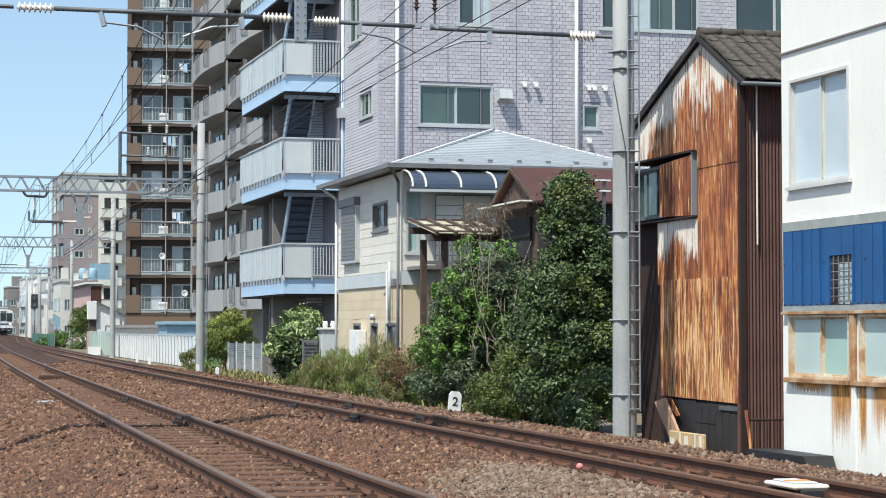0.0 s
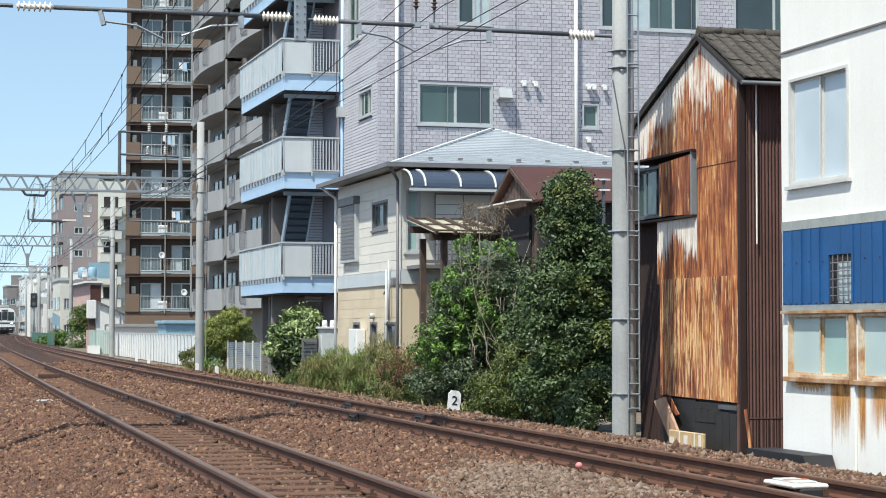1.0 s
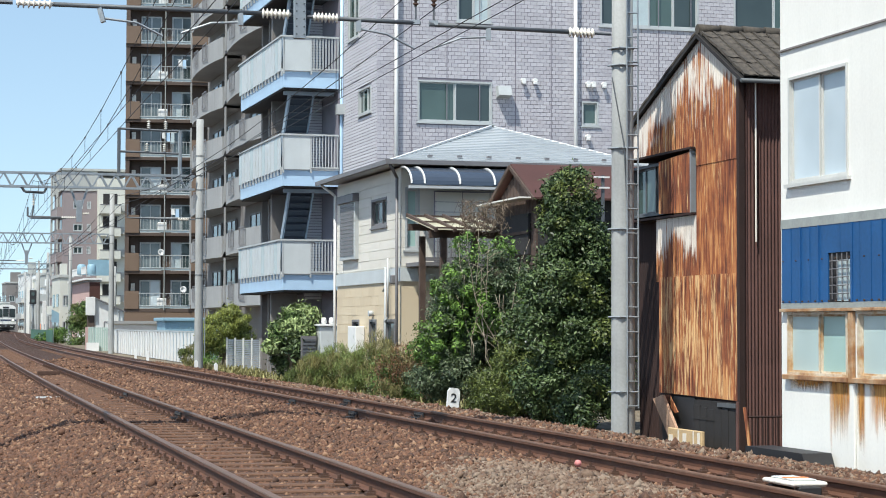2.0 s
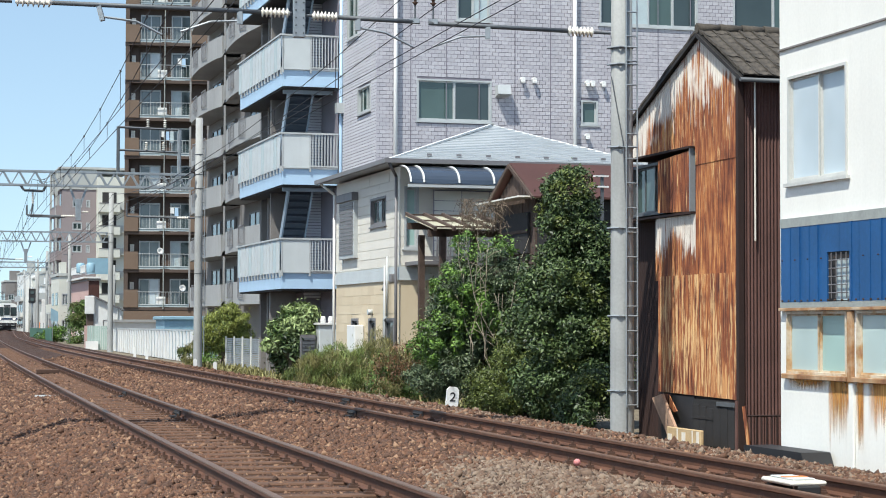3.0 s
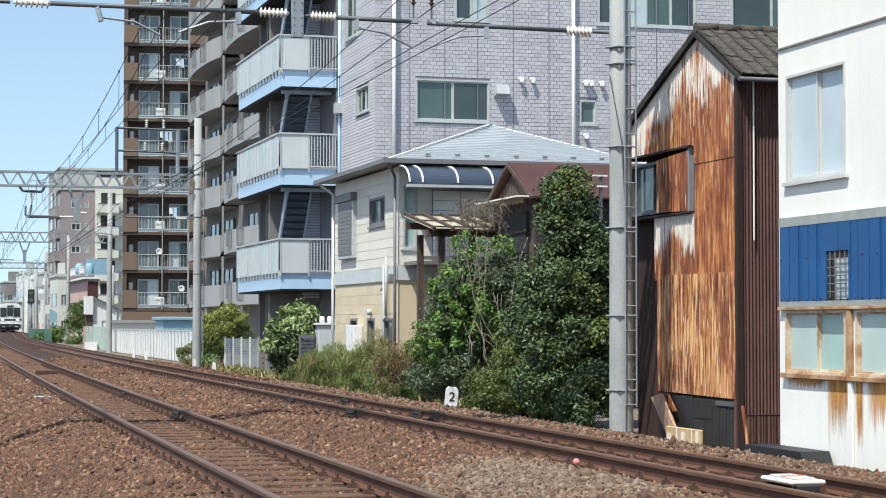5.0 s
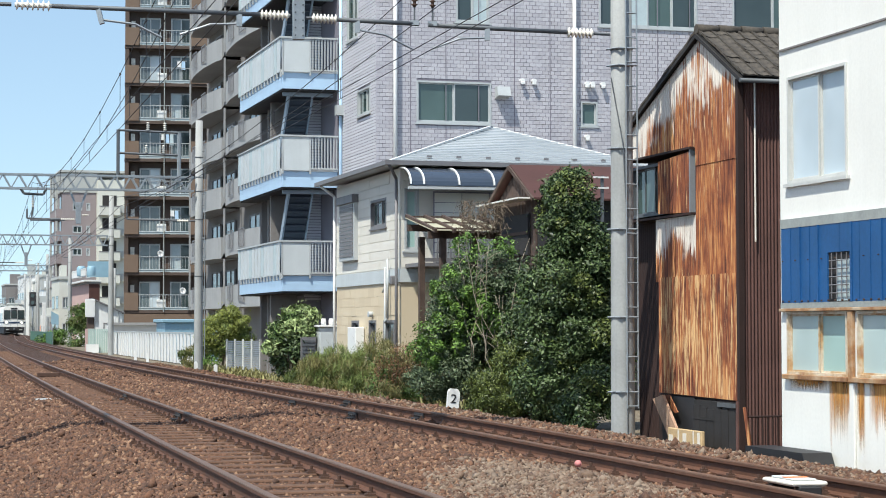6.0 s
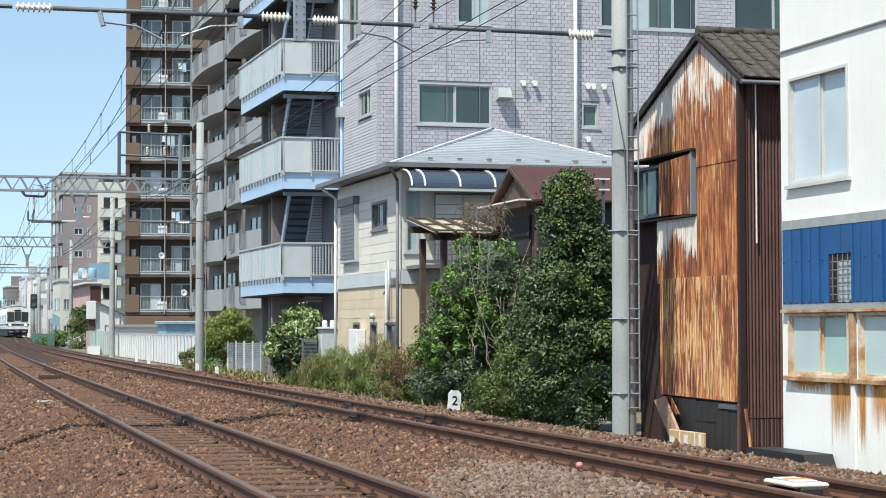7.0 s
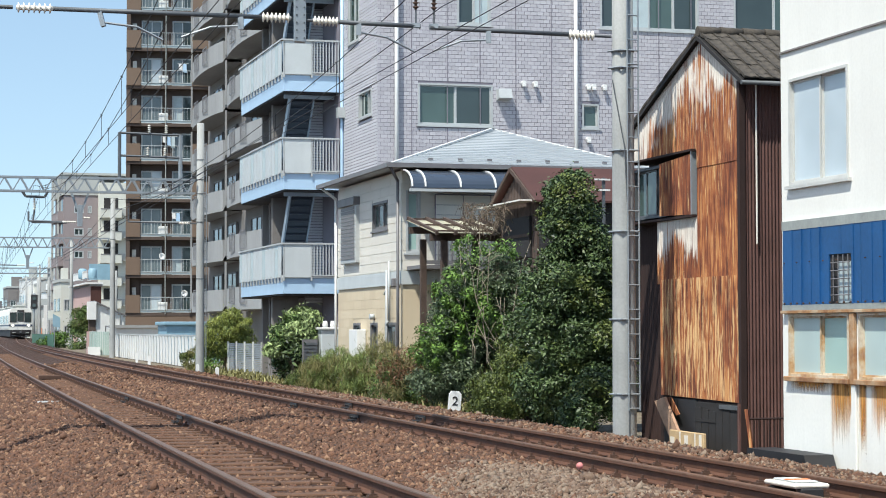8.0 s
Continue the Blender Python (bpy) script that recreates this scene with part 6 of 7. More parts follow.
shrub("loquat_tree", -4.15, 55.2, GZ, "small tree with long pale green leaves over a dark skirt",
      [(0.15, 0, 1.85, 0.42, 0.4, 0.28, 520), (-0.35, 0, 1.5, 0.35, 0.4, 0.25, 380), (0.25, 0, 1.4, 0.45, 0.4, 0.25, 420), (-0.5, 0, 1.05, 0.25, 0.3, 0.2, 200)], 0.060, "leaf_pale", 18, 7,
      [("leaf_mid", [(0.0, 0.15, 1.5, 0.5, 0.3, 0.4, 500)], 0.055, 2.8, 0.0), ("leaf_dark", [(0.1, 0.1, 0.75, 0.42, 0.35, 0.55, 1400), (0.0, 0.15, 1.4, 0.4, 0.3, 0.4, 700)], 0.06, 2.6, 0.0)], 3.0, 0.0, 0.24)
shrub("broadleaf_shrub", -8.3, 75.2, GZ, "light green feathery bush beside the grey fence",
      [(-0.25, 0, 1.3, 0.55, 0.5, 0.75, 2200), (0.35, 0, 1.7, 0.45, 0.5, 0.5, 1500), (0.75, 0.1, 1.5, 0.35, 0.5, 0.6, 900)], 0.034, "leaf_yellow", 19, 8,
      [("leaf_light", [(0.1, 0.2, 1.2, 0.8, 0.4, 0.8, 2000), (0.7, 0.2, 1.2, 0.5, 0.4, 0.6, 900)], 0.04, 2.6, 0.4), ("leaf_bright", [(-0.5, -0.3, 0.7, 0.4, 0.3, 0.5, 700)], 0.035, 2.4, 0.4)], 3.2, 0.7, 0.24)
shrub("broadleaf_shrub", -10.0, 80.0, GZ, "dry green tuft by the white fence",
      [(0.0, 0, 0.4, 0.4, 0.4, 0.45, 900)], 0.04, "leaf_olive", 20, 5, [("leaf_dry", [(0.1, -0.2, 0.4, 0.5, 0.3, 0.4, 350)], 0.016, 12.0, 1.5)], 3.0, 0.8)
shrub("conifer_shrub", -30.2, 166.0, GZ, "distant green bush between the poles",
      [(0, 0, 1.2, 0.9, 0.9, 1.4, 1500), (0, 0, 2.5, 0.6, 0.7, 1.1, 800)], 0.10, "leaf_mid", 21, 4, [("leaf_olive", [(0.1, -0.5, 2.0, 0.8, 0.6, 1.4, 700)], 0.09, 2.0, 0.0)], 2.2, 0.3, 0.3)
shrub("broadleaf_shrub", -34.9, 180.0, GZ, "distant bright green bush beside the net fence",
      [(0, 0, 0.7, 0.8, 0.8, 0.7, 900), (-0.9, 0.5, 0.5, 0.7, 0.7, 0.5, 600)], 0.09, "leaf_bright", 22, 4, None, 2.2, 0.3, 0.3)


def creeper():
    """Bare tangled vine over the shed eave."""
    t = thing("bare_vine", 0.45, 35.9, 3.0, RZ, "dry brown tangled vine over the shed eave", "vine")
    rs = random.Random(5)
    bm = bmesh.new()
    for i in range(300):
        a = Vector((rs.uniform(-0.1, 0.75), rs.uniform(-0.3, 0.3), rs.uniform(0.05, 0.50)))
        for k in range(3):
            b = a + Vector((rs.uniform(-0.07, 0.07), rs.uniform(-0.08, 0.08), rs.uniform(-0.13, 0.05)))
            rod(bm, a, b, 0.0045, 4)
            a = b
    part("twig_tangle", bm, "bark", t, "", "stuff")


creeper()


def grass_tufts():
    rs = np.random.RandomState(31)
    n = 2600
    y = rs.uniform(33, 75, n)
    b = 7.1 - 0.2715 * y + 0.00012 * y * y
    x = b + rs.uniform(2.7, 4.2, n)
    h = rs.uniform(0.08, 0.28, n)
    ang = rs.uniform(0, 6.283, n)
    dx, dy = np.cos(ang) * 0.02 * (1 + y / 60), np.sin(ang) * 0.02
    lx, ly = rs.normal(0, 0.12, n), rs.normal(0, 0.12, n)
    z = np.full(n, -0.42)
    V = np.stack([np.stack([x - dx, y - dy, z], 1), np.stack([x + dx, y + dy, z], 1), np.stack([x + lx + dx * 0.3, y + ly, z + h], 1), np.stack([x + lx - dx * 0.3, y + ly, z + h], 1)], 1)
    tagged(many("grass", V.reshape(-1, 3), np.arange(4 * n), 4, "leaf_dry"), "sparse yellow-green weeds along the trackbed edge", "grass", "", "stuff")


grass_tufts()


# ---------------------------------------------------------------- fences and small trackside things
def white_fence():
    f = thing("white_fence", 0, 0, 0, 0, "white corrugated sheet fence along the railway", "fence")
    a, b = Vector((-10.3, 82.2)), Vector((-19.6, 118.5))
    d = b - a
    n = 60
    for i in range(n):
        p, q = a + d * (i / n), a + d * ((i + 0.96) / n)
        k = 0.09 * (i % 2)
        bm = bar(bmesh.new(), (p.x + k, p.y, 0.27), (q.x + k, q.y, 0.27), 0.05, 1.3)
        part("panel", bm, "white_paint", f)
    part("top_rail", bar(bmesh.new(), (a.x, a.y, 0.96), (b.x, b.y, 0.96), 0.08, 0.06), "alu", f)
    return f


white_fence()


def mesh_fence():
    f = thing("grey_fence", 0, 0, 0, 0, "grey slatted fence panels in steel frames", "fence")
    a, b = Vector((-5.5, 66.8)), Vector((-7.8, 72.0))
    d = b - a
    for i in range(7):
        p = a + d * (i / 6)
        part("post", boxed(p.x - 0.03, p.x + 0.03, p.y - 0.03, p.y + 0.03, -0.42, 0.78), "alu_pale", f)
    for i in range(16):
        z = -0.3 + i * 0.066
        part("slat", bar(bmesh.new(), (a.x, a.y + 0.04, z), (b.x, b.y + 0.04, z), 0.02, 0.05), "galv", f)
    return f


mesh_fence()


def km_post(x, y, z, w, h, label, digit=None, rz=8):
    p = thing("distance_post", x, y, z, rz, label, "marker post", "marker posts")
    if digit:
        p.matrix_basis = pose(x, y, z, 0, 5, rz)
    bm = prism(bmesh.new(), [(-w / 2, 0), (w / 2, 0), (w / 2, h - 0.05), (w / 2 - 0.04, h), (-w / 2 + 0.04, h), (-w / 2, h - 0.05)], "y", -0.06, 0.06)
    part("post", bm, "white_paint", p)
    if digit:
        c = bpy.data.curves.new("digit", "FONT")
        c.body, c.size, c.extrude, c.align_x, c.offset = digit, 0.21, 0.002, "CENTER", 0.002
        tmp = new("digit", c)
        me = bpy.data.meshes.new_from_object(tmp.evaluated_get(bpy.context.evaluated_depsgraph_get()))
        bpy.data.objects.remove(tmp)
        me.materials.append(M["black"])
        o = share("digit", me, p, pose(0.0, -0.064, h - 0.235, 90, 0, 0))
        tagged(o, "black painted number")
    return p


km_post(0.16, 33.0, -0.40, 0.20, 0.575, "white concrete distance post with a black number", "2")
km_post(-8.3, 67.0, -0.4, 0.12, 0.45, "small white boundary post")
km_post(-7.35, 64.5, -0.4, 0.12, 0.4, "small white boundary post")
km_post(-13.2, 89.0, -0.4, 0.13, 0.45, "small white boundary post")
km_post(-14.6, 94.5, -0.4, 0.13, 0.5, "small white boundary post")
km_post(-31.0, 170.0, -0.4, 0.7, 1.0, "distant white marker post")
ob = thing("trackside_box", 2.90, 16.3, -0.19, 14.5, "white topped balise plate on stubby feet between the rails", "trackside device")
part("plate", boxed(-0.16, 0.16, -0.3, 0.3, 0.10, 0.14, 0.015), "porcelain", ob)
part("pad", boxed(-0.1, 0.1, -0.2, 0.24, 0.141, 0.155, 0.006), "pale_panel", ob)
part("stripe", boxed(-0.101, 0.101, -0.06, 0.03, 0.1555, 0.159), "orange", ob)
for s in (-0.26, 0.26):
    part("foot", boxed(-0.1, 0.1, s - 0.05, s + 0.05, -0.02, 0.10, 0.01), "black", ob)
ob = thing("plastic_ball", 1.22, 17.72, -0.02, 0, "small faded pink ball lying in the ballast", "ball")
bm = bmesh.new()
bmesh.ops.create_icosphere(bm, subdivisions=3, radius=0.032)
for f in bm.faces:
    f.smooth = True
part("ball", bm, "red_pink", ob)
ob = thing("planter_box", 3.78, 22.0, -0.42, RZ, "dark metal planter box at the foot of the white wall", "metal box")
part("body", prism(bmesh.new(), [(-1.45, 0), (0.15, 0), (0.15, 0.30), (-1.25, 0.30), (-1.42, 0.02)], "x", -0.38, -0.04), "black", ob)
ob = thing("metal_rack", 3.75, 24.6, -0.42, RZ, "rusty metal rack between the two buildings", "rack")
part("post", bar(bmesh.new(), (0.1, 0.0, 0), (0.04, 0.05, 0.62), 0.05, 0.04), "rust_b", ob)
for i in range(8):
    part("bar", rods([((0.14 + i * 0.07, 0.05, 0), (0.14 + i * 0.07, 0.05, 0.5))], 0.012), "rust_dark", ob)
part("top_bar", rods([((0.05, 0.05, 0.5), (0.75, 0.05, 0.5)), ((0.05, 0.05, 0.12), (0.75, 0.05, 0.12))], 0.015), "rust_dark", ob)


def pale_twigs(x, y, z, n, spread, h, seed, label):
    """Bare pale twigs standing out of a shrub."""
    t = thing("bare_twigs", x, y, z, 0, label, "twigs", "bare twigs")
    rs = random.Random(seed)
    for i in range(n):
        p = [Vector((rs.uniform(-spread, spread) * 0.4, rs.uniform(-0.1, 0.1), 0))]
        lean = rs.uniform(-0.35, 0.35)
        for k in range(6):
            p.append(p[-1] + Vector((lean * 0.25 + rs.uniform(-0.1, 0.1), rs.uniform(-0.05, 0.05), h / 6 * rs.uniform(0.7, 1.2))))
        tw = part("twig", tube(p, [0.012 - 0.0015 * k for k in range(7)], 5), "bark_pale", t)
        for k in range(2, 6):
            q = p[k] + Vector((rs.uniform(-0.3, 0.3), rs.uniform(-0.1, 0.1), rs.uniform(0.05, 0.25)))
            part("side_twig", tube([p[k], (p[k] + q) / 2 + Vector((0, 0, 0.03)), q], [0.007, 0.005, 0.003], 4), "bark_pale", tw)


pale_twigs(0.75, 34.55, 0.6, 6, 0.9, 2.2, 3, "pale bare twigs rising through the shrub")
pale_twigs(1.15, 34.3, 0.2, 4, 0.6, 1.6, 8, "pale bare twigs rising through the shrub")
ob = thing("utility_cabinet", -3.35, 54.6, GZ, RZ, "pale blue-white utility cabinet with clutter on top", "cabinet")
part("body", boxed(0, 0.75, 0, 0.5, 0, 1.62, 0.02), "pale_panel", ob)
part("lid", boxed(-0.06, 0.8, -0.05, 0.55, 1.62, 1.68, 0.01), "white_paint", ob)
for i in range(3):
    part("jar", turned(bmesh.new(), [(0.07, 1.68), (0.08, 1.75), (0.06, 1.86)], 8, pose(0.15 + i * 0.22, 0.2, 0)), "white_paint", ob)
ob = thing("louvre_panel", -3.85, 54.4, GZ, RZ, "dark grey louvred panel beside the cabinet", "louvre")
part("frame", boxed(0, 0.42, 0, 0.1, 0, 1.35), "gutter", ob)
for i in range(11):
    part("slat", boxed(0.03, 0.39, -0.03, -0.002, 0.2 + i * 0.1, 0.26 + i * 0.1), "darksteel", ob)
ob = thing("wall_bracket", 3.02, 37.2, 3.55, RZ, "white steel bracket arms beside the shed roof", "bracket")
part("post", boxed(0, 0.05, 0, 0.05, -3.97, 0.5), "darksteel", ob)
for z in (0.45, 0.25):
    part("arm", boxed(-0.16, 0.14, -0.03, 0.03, z, z + 0.03), "white_paint", ob)
ob = thing("cable_cover", -7.3, 37.0, -0.165, 20, "pale broken concrete cable cover in the ballast", "concrete slab")
part("slab", boxed(-0.3, 0.25, -0.25, 0.25, -0.05, 0.04, 0.015), "concrete", ob)
part("slab", boxed(0.3, 0.5, -0.2, 0.25, -0.05, 0.03, 0.015), "concrete", ob)
ob = thing("track_bond_box", -10.9, 54.8, -0.15, 14, "low dark timber box between the rails", "trackside device")
part("box", boxed(-0.25, 0.25, -0.35, 0.35, 0, 0.1, 0.015), "clip", ob)
part("lid", boxed(-0.3, 0.3, -0.75, -0.55, 0, 0.12, 0.015), "clip", ob)


ob = thing("plastic_bag", 1.5, 32.5, 0.95, 20, "crumpled white plastic bag caught in the shrub", "plastic bag")
bm = bmesh.new()
bmesh.ops.create_icosphere(bm, subdivisions=3, radius=0.15)
for v in bm.verts:
    v.co = Vector((v.co.x * 1.2, v.co.y * 0.6, v.co.z * 0.5)) * (0.8 + 0.5 * noise.noise(v.co * 14))
part("film", bm, "white_paint", ob)


def laundry(x, y, z, n, label):
    t = thing("laundry", x, y, z, 8, label, "laundry", "balcony laundry")
    part("pole", rods([((-0.1, 0, 0.75), (0.1 + 0.32 * n, 0, 0.75))], 0.015), "alu", t)
    for i in range(n):
        h = 0.45 + 0.2 * ((i * 7) % 3)
        bm = prism(bmesh.new(), [(i * 0.32, 0.72), (i * 0.32 + 0.24, 0.72), (i * 0.32 + 0.27, 0.72 - h), (i * 0.32 - 0.02, 0.76 - h)], "y", -0.015, 0.015)
        part("garment", bm, ("white_paint", "lightblue", "curtain")[i % 3], t)


laundry(-19.75, 147.6, 20.4, 2, "white shirts drying on a tower balcony")
laundry(-20.9, 147.4, 14.9, 3, "washing on a tower balcony rail")
laundry(-20.2, 147.5, 9.2, 2, "washing on a tower balcony rail")


# ---------------------------------------------------------------- the far left street
def simple_house(name, x, y, w, dpt, h, mat, label, rows=1, cols=2, roof="grey_render", rz=RZ):
    b = thing(name, x, y, GZ, rz, label, "building", "distant houses")
    holes = []
    for r in range(rows):
        for c in range(cols):
            x0 = w * (c + 0.25) / cols
            holes.append((x0, x0 + w * 0.5 / cols, 0.9 + r * 2.8, 2.1 + r * 2.8))
    holes = [q for q in holes if q[3] < h - 0.2]
    part("wall", wall("x", 0, w, 0, h, 0, 0.2, holes), mat, b)
    part("wall", boxed(0, w, 0.35, dpt, 0, h), mat, b)
    part("wall", boxed(0, 0.2, 0.2, 0.35, 0, h), mat, b)
    part("roof", boxed(-0.15, w + 0.15, -0.15, dpt + 0.1, h, h + 0.18), roof, b)
    for q in holes:
        window(b, "x", *q, 0.0, 0.15, ["glass_dark"], "alu", 0.08, 1, False)
    for r in range(rows):
        for c in range(3):
            if 2.1 + r * 2.8 < h - 0.2:
                part("side_window", boxed(-0.03, 0.0, 1 + c * dpt / 3.5, 2.6 + c * dpt / 3.5, 0.9 + r * 2.8, 2.1 + r * 2.8), "glass_dark", b)
    return b


def lean_house():
    """The low white house with a sloping roof, a white box sign and a brown door."""
    b = thing("low_white_house", -22.4, 128.0, GZ, RZ, "low white house with sloping roof beside the railway", "building", "distant houses")
    part("wall", prism(bmesh.new(), [(0.0, 0), (1.75, 0), (1.75, 2.55), (0.0, 3.35)], "y", 0, 4.5), "white_paint", b)
    part("roof", prism(bmesh.new(), [(-0.15, 3.42), (1.9, 2.5), (1.9, 2.58), (-0.15, 3.52)], "y", -0.2, 4.7), "gutter", b)
    window(b, "x", 0.55, 1.15, 1.35, 1.9, 0.0, 0.1, ["glass_dark"], "gutter", 0.06, 1, True, "small dark window")
    part("sign_box", boxed(-0.62, -0.02, -0.25, 0.05, 2.3, 3.45, 0.02), "white_paint", b, "blank white sign box")
    part("door", boxed(-0.5, -0.05, -0.06, 0.3, 1.55, 2.29), "brown_dark", b)
    part("post", boxed(-0.62, -0.35, -0.2, 0.1, 0, 1.54), "pink_far", b)
    part("wall", boxed(-0.34, -0.06, -0.02, 0.3, 0, 1.54), "white_paint", b)
    part("downpipe", rods([((1.5, -0.06, 0), (1.5, -0.06, 2.6))], 0.04), "grey_far", b)
    return b


lean_house()
ob = thing("pale_green_fence", -22.6, 126.6, GZ, 10, "pale green sheet fence panels beside the low house", "fence")
for i in range(9):
    part("panel", boxed(0.14 * i, 0.14 * i + 0.12, -0.02 * (i % 2), 0.03, 0, 1.52), "green_pale", ob)
part("low_board", boxed(-0.1, 0.7, -0.2, -0.1, 0, 0.55), "white_paint", ob)


def street_block(name, x, y, w, dpt, h, mat, label, seed, rz=RZ, storey=2.8, roof="grey_far"):
    """A distant block: window openings on both faces, balconies, parapet, rooftop tank or hut, pipes."""
    rs = random.Random(seed)
    b = thing(name, x, y, GZ, rz, label, "building", "distant houses")
    rows = max(1, int(h / storey))
    cols = max(1, int(w / 1.8))
    holes = [(w * (c + 0.25) / cols, w * (c + 0.75) / cols, 0.9 + r * storey, 2.1 + r * storey) for r in range(rows) for c in range(cols)]
    part("wall", wall("x", 0, w, 0, h, 0, 0.2, holes), mat, b)
    part("wall", boxed(0, w, 0.35, dpt, 0, h), mat, b)
    part("wall", boxed(0, 0.2, 0.2, 0.35, 0, h), mat, b)
    part("parapet", boxed(-0.12, w + 0.12, -0.12, dpt + 0.1, h, h + 0.3), roof, b)
    for q in holes:
        window(b, "x", *q, 0.0, 0.15, [rs.choice(("glass_dark", "glass_mid"))], "alu", 0.07, 1, False)
    n = max(2, int(dpt / 4))
    for r in range(rows):
        z = 0.9 + r * storey
        for c in range(n):
            y0 = dpt * (c + 0.2) / n
            part("side_window", boxed(-0.04, 0.0, y0, y0 + dpt * 0.55 / n, z, z + 1.3), rs.choice(("glass_dark", "glass_mid", "glass_dark")), b)
        if r and rs.random() < 0.75:
            bal = part("balcony", boxed(-0.7, -0.05, 0.3, dpt * 0.8, z - 0.9, z - 0.75), roof, b)
            part("balcony_rail", boxed(-0.7, -0.66, 0.3, dpt * 0.8, z - 0.74, z + 0.1), rs.choice((mat, "grey_far", "alu")), bal)
    part("downpipe", rods([((w * 0.93, -0.06, 0), (w * 0.93, -0.06, h))], 0.06), "gutter", b)
    part("roof_hut", boxed(w * 0.2, w * 0.65, 1.0, 3.0, h + 0.3, h + 0.3 + rs.uniform(0.9, 2.0)), rs.choice((mat, "grey_far")), b)
    part("aerial", rods([((w * 0.8, 1.5, h + 0.3), (w * 0.8, 1.5, h + 2.6)), ((w * 0.8 - 0.5, 1.5, h + 2.3), (w * 0.8 + 0.5, 1.5, h + 2.3))], 0.04), "darksteel", b)
    return b


pk = simple_house("pink_house", -33.1, 186.0, 0.95, 17, 5.75, "pink_far", "pink rendered house with railed flat roof", 0, 1)
part("front_board", boxed(-0.02, 0.97, -0.08, -0.004, 1.6, 5.7), "terracotta", pk, "weathered brown boarding")
part("eave_slab", boxed(-0.5, 1.1, -0.3, 17.2, 5.94, 6.1), "white_paint", pk)
street_block("white_apartments", -72.6, 345.0, 2.9, 18, 10.6, "white_paint", "distant white apartment block", 2)
street_block("white_apartments", -66.9, 330.0, 2.3, 16, 9.4, "cream_far", "distant cream apartment block", 3)
street_block("white_apartments", -71.5, 372.0, 2.6, 20, 13.0, "white_paint", "distant slim white apartment block", 4)
street_block("white_apartments", -62.2, 310.0, 2.2, 14, 9.6, "grey_far", "distant pale grey apartment block", 5)
street_block("grey_house", -53.6, 262.0, 2.0, 12, 4.6, "grey_far", "distant grey house with a dark flat roof", 6, RZ, 2.6, "gutter")
street_block("white_house", -46.6, 242.0, 1.9, 14, 8.4, "white_paint", "narrow white house with pipes and awnings", 7)
street_block("white_house", -39.4, 204.0, 1.3, 9, 6.6, "cream_far", "narrow pale house behind the green fence", 8, RZ, 2.7)
street_block("white_house", -58.4, 290.0, 2.2, 12, 7.2, "white_paint", "distant white house with flat roof", 9)
for x, y, z0, z1, w in ((-47.6, 236.0, 1.5, 4.6, 1.0), (-50.6, 250.0, 0.6, 3.2, 0.9), (-63.5, 318.0, 3.0, 6.0, 1.6)):
    ob = thing("shop_sign", x, y, GZ, RZ, "blank pale upright sign board on a post", "sign", "street signs")
    part("board", boxed(0, w, 0, 0.15, z0, z1, 0.02), "white_paint", ob)
    part("post", boxed(w * 0.5 - 0.05, w * 0.5 + 0.05, 0.02, 0.12, 0, z0), "galv", ob)
street_block("dark_house", -80.5, 352.0, 3.2, 10, 5.0, "gutter", "dark roofed low building beyond the line", 10, RZ, 2.6, "black")
street_block("grey_house", -88.0, 400.0, 4.5, 14, 10.2, "grey_dark", "distant grey block at the end of the street", 11)
ob = thing("blue_awning", -39.9, 202.5, GZ, RZ, "pale blue awning sheet on two posts", "awning")
part("sheet", prism(bmesh.new(), [(0, 3.3), (0.75, 2.9), (0.75, 1.9), (0.0, 2.0)], "y", 0, 0.15), "skyblue_tank", ob)
for x in (0.05, 0.7):
    part("post", boxed(x - 0.04, x + 0.04, 0.02, 0.1, 0, 2.2), "galv", ob)
ob = thing("shop_awning", -40.7, 210.0, 5.2, RZ, "pale flat awning sticking out over the street", "awning")
part("slab", prism(bmesh.new(), [(-0.4, 0.0), (2.0, 0.25), (2.0, 0.4), (-0.4, 0.15)], "y", 0, 1.2), "cream_far", ob)
part("wall_bracket", boxed(1.6, 1.75, 0.1, 1.1, -5.6, 0.2), "galv", ob)
simple_house("garage", -20.5, 124.0, 7.5, 2.5, 1.75, "white_paint", "low white garage roofs behind the fence", 0, 1)
ob = thing("blue_shed", -13.4, 96.0, GZ, RZ, "faded blue metal storage shed", "shed")
part("body", boxed(0, 2.6, 0, 3, 0, 1.85), "skyblue_tank", ob)
part("roof", boxed(-0.15, 2.75, -0.15, 3.1, 1.85, 2.02, 0.03), "skyblue_tank", ob)
for i in range(5):
    part("rib", boxed(0.2 + i * 0.5, 0.26 + i * 0.5, -0.03, -0.002, 0.05, 1.8), "skyblue_tank", ob)
for dx in (0.0, 1.35):
    ob = thing("water_tank", -34.6 + dx * 0.8, 190.0 - dx * 0.5, 6.1, RZ, "round blue rooftop water tank", "water tank", "roof tanks")
    part("tank", turned(bmesh.new(), [(0.38, 0), (0.42, 0.1), (0.42, 0.85), (0.25, 1.0)], 14), "skyblue_tank", ob)
ob = thing("roof_railing", -33.15, 185.9, 6.1, RZ, "white railing along the edge of the flat roof", "railing")
for i in range(22):
    part("post", boxed(-0.35, -0.27, i * 0.75, i * 0.75 + 0.1, 0, 0.6), "white_paint", ob)
part("top_rail", boxed(-0.36, -0.26, 0, 16, 0.6, 0.68), "white_paint", ob)
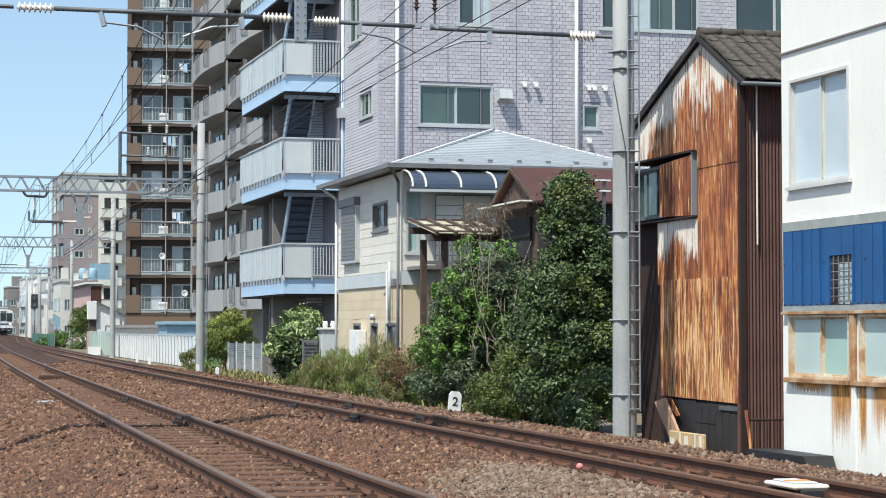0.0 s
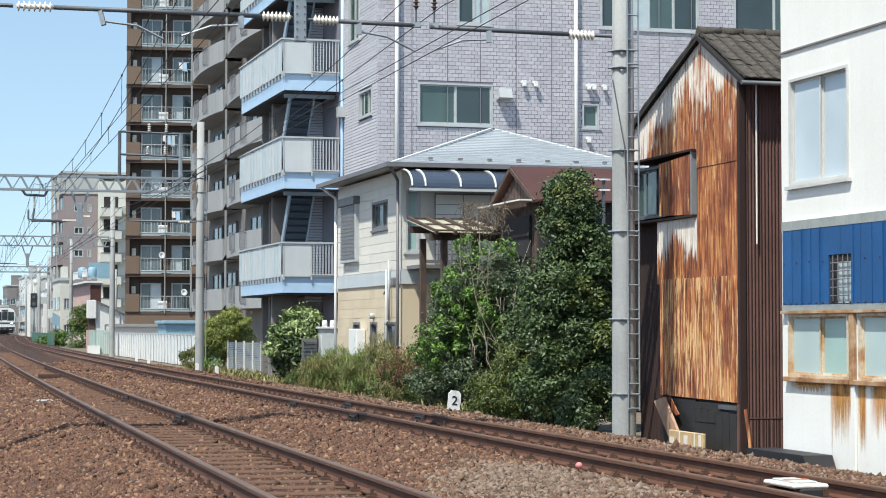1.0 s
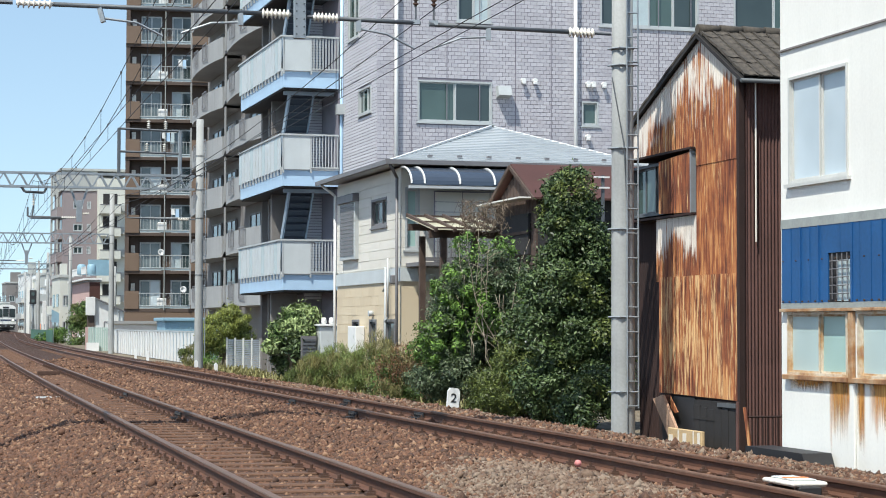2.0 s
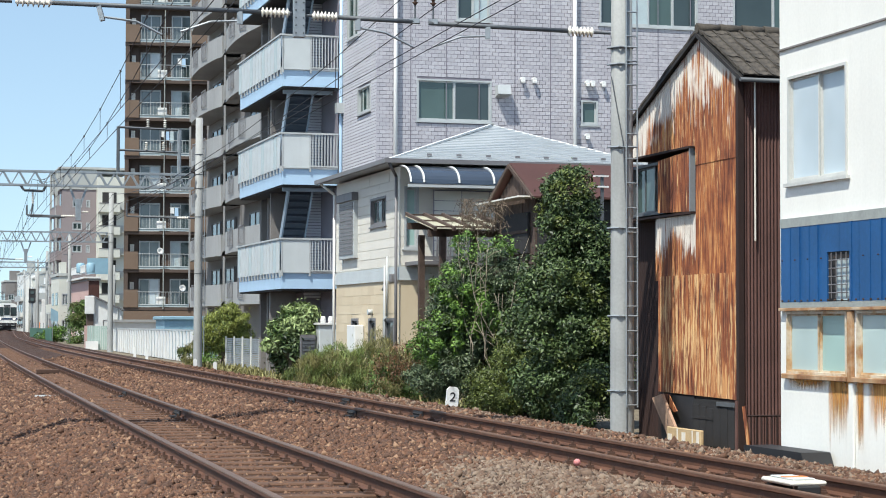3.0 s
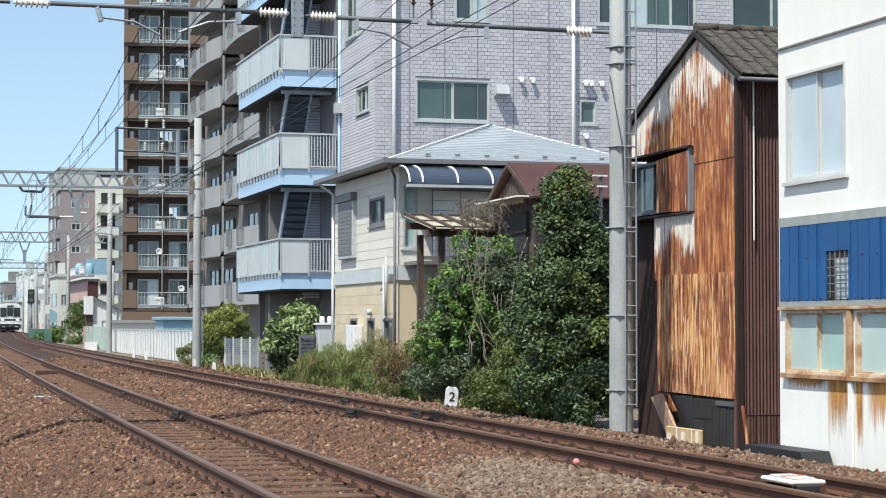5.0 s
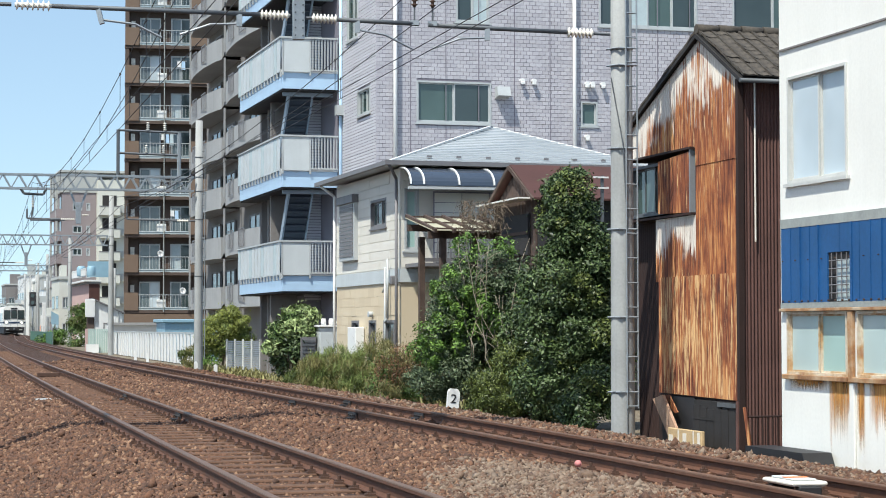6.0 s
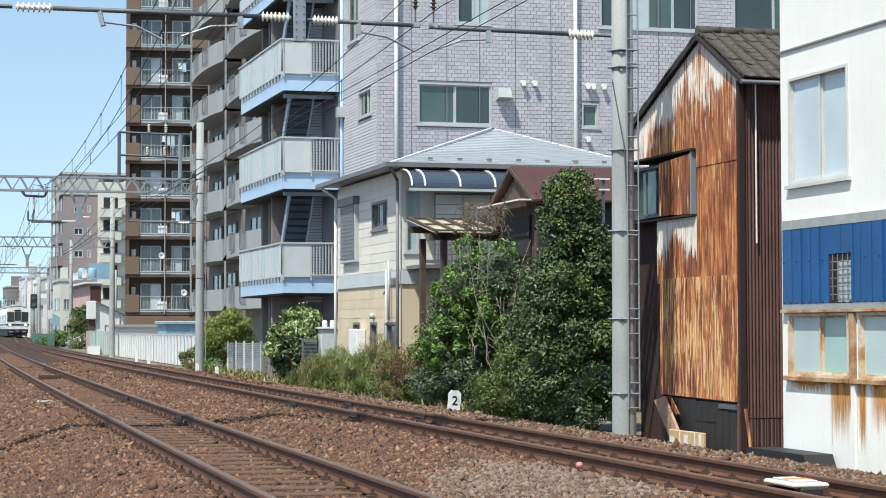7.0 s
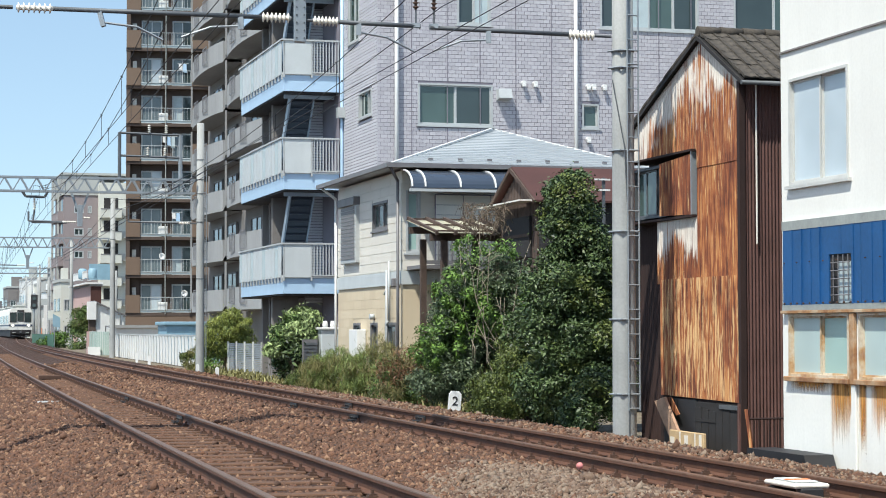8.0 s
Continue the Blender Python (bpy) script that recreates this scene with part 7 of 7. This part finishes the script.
ob = thing("roof_screen", -32.9, 193.0, 6.1, RZ, "pale blue screen behind the rooftop tanks", "screen")
part("sheet", boxed(-1.6, 0.9, 0, 0.1, 0, 1.55), "skyblue_tank", ob)
ob = thing("green_fence", -33.8, 172.0, GZ, 105, "green net fence beside the line", "fence")
part("net", boxed(0, 32, -0.03, 0.03, 0, 1.25), "green_net", ob)
for i in range(9):
    part("post", boxed(i * 4 - 0.06, i * 4 + 0.06, -0.08, -0.031, 0, 1.75), "galv", ob)
ob = thing("railway_signal", -43.35, 210.0, GZ, 8, "black two-lamp railway signal on a post", "railway signal")
part("post", rods([((0, 0, 0), (0, 0, 5.6))], 0.09, 8), "galv", ob)
part("head", boxed(-0.35, 0.35, -0.3, -0.1, 3.9, 5.4, 0.05), "black", ob)
for z in (4.25, 5.0):
    part("lens", rods([((0, -0.34, z), (0, -0.3, z))], 0.2, 10), "glass_dark", ob)
for i, (x, y) in enumerate(((-52.2, 258.0), (-50.9, 254.0))):
    ob = thing("crossing_gate", x, y, GZ, 10, "orange and white level crossing barrier", "barrier", "crossing barriers")
    part("mast", boxed(-0.12, 0.12, -0.1, 0.1, 0, 1.9, 0.02), "orange", ob)
    part("arm", bar(bmesh.new(), (0, 0, 1.0), (1.5, 0.3, 1.6), 0.12, 0.12), "orange", ob)
for x, y, h in ((-48.9, 240.0, 9.0), (-52.0, 254.0, 8.0), (-56.5, 272.0, 8.5), (-31.9, 193.0, 7.0), (-69.5, 305.0, 11), (-60.2, 286.0, 9)):
    concrete_pole(x, y, GZ, h, 0.17, 0.13, "slim distant utility pole", bands=(h - 1,))
dish(-20.85, 146.6, 6.62, 0.26, "white satellite dish on a tower balcony")
dish(-19.25, 147.1, 3.88, 0.26, "white satellite dish on a tower balcony")
dish(-13.6, 123.5, 22.0, 0.3, "white satellite dish on the grey block")


# ---------------------------------------------------------------- the train
def train_car():
    c = thing("train", 0, 0, 0, 0, "white commuter train with a dark band across its nose, headlights on", "train")
    part("body", prism(bmesh.new(), [(-1.36, 0.95), (1.36, 0.95), (1.40, 1.2), (1.40, 2.7), (1.30, 3.30), (1.0, 3.52), (0.5, 3.62), (-0.5, 3.62), (-1.0, 3.52), (-1.30, 3.30), (-1.40, 2.7), (-1.40, 1.2)], "y", 0, 58), "train_white", c)
    part("roof", prism(bmesh.new(), [(-1.02, 3.52), (1.02, 3.52), (0.5, 3.68), (-0.5, 3.68)], "y", 0.25, 57.8), "grey_strip", c)
    part("underframe", boxed(-1.2, 1.2, 0.35, 57.8, 0.12, 0.949), "black", c)
    part("skirt", boxed(-1.25, 1.25, -0.05, 0.3, 0.45, 0.94, 0.03), "black", c)
    for x in (-0.8, 0.8):
        part("pipe", boxed(x - 0.2, x + 0.2, -0.09, -0.05, 0.55, 0.66), "grey_strip", c)
        part("step", boxed(x - 0.25, x + 0.25, -0.1, 0.1, 0.22, 0.30), "darksteel", c)
    for y in (2, 21, 41):
        part("roof_gear", boxed(-0.7, 0.7, y, y + 4, 3.68, 4.0, 0.1), "grey_strip", c)
    part("band", boxed(-1.405, 1.405, -0.025, 0.0, 1.38, 1.60), "train_navy", c, "dark band across the nose")
    part("headlight_panel", boxed(-1.2, -0.68, -0.035, -0.026, 1.33, 1.65, 0.01), "grey_strip", c)
    part("headlight_panel", boxed(0.68, 1.2, -0.035, -0.026, 1.33, 1.65, 0.01), "grey_strip", c)
    for x0, x1, z0 in ((-1.26, -0.47, 1.88), (-0.36, 0.36, 1.98), (0.47, 1.26, 1.88)):
        w = part("windscreen", boxed(x0, x1, -0.03, 0.0, z0, 3.06, 0.01), "glass_dark", c)
        part("seal", ring("x", x0, x1, z0, 3.06, -0.045, -0.031, 0.07), "black", w)
        part("wiper", bar(bmesh.new(), (x0 + 0.15, -0.06, z0 + 0.1), (x0 + 0.45, -0.06, z0 + 0.75), 0.03, 0.02), "black", w)
    for x in (-0.43, 0.39):
        part("door_edge", boxed(x, x + 0.04, -0.028, 0.0, 0.98, 3.1), "grey_strip", c)
    part("destination_box", boxed(-0.4, 0.4, -0.035, 0.0, 3.14, 3.34), "black", c)
    for x in (-0.95, 0.95):
        part("headlight", rods([((x, -0.07, 1.49), (x, -0.03, 1.49))], 0.12, 12), "lamp", c, "lit round headlight")
    for i in range(14):
        part("side_window", boxed(1.40, 1.42, 1.6 + i * 3.9, 3.9 + i * 3.9, 1.75, 2.7), "glass_dark", c)
        part("side_window", boxed(-1.42, -1.40, 1.6 + i * 3.9, 3.9 + i * 3.9, 1.75, 2.7), "glass_dark", c)
    for x in (-1.412, 1.402):
        part("side_band", boxed(x, x + 0.01, 0.0, 58, 1.40, 1.58), "train_navy", c)
    part("coupler", boxed(-0.12, 0.12, -0.4, 0.0, 0.55, 0.85, 0.02), "darksteel", c)
    for k in range(6):
        y = 2.5 + k * 2.1 + (k // 2) * 12
        for x in (-0.566, 0.566):
            part("wheel", rods([((x - 0.06, y, 0.42), (x + 0.06, y, 0.42))], 0.40, 16), "darksteel", c)
    return c


the_train = train_car()


def motions():
    rows = []
    for i in range(9):
        t = float(i)
        y = 283.0 - 43.0 * t / 8.0
        x = -62.86 + (283.0 - y) * 11.66 / 43.0
        rows.append((t, pose(x, y, rise(y), 0, 0, math.degrees(math.atan2(12.2, 45.0)))))
    walk(the_train, rows)


motions()
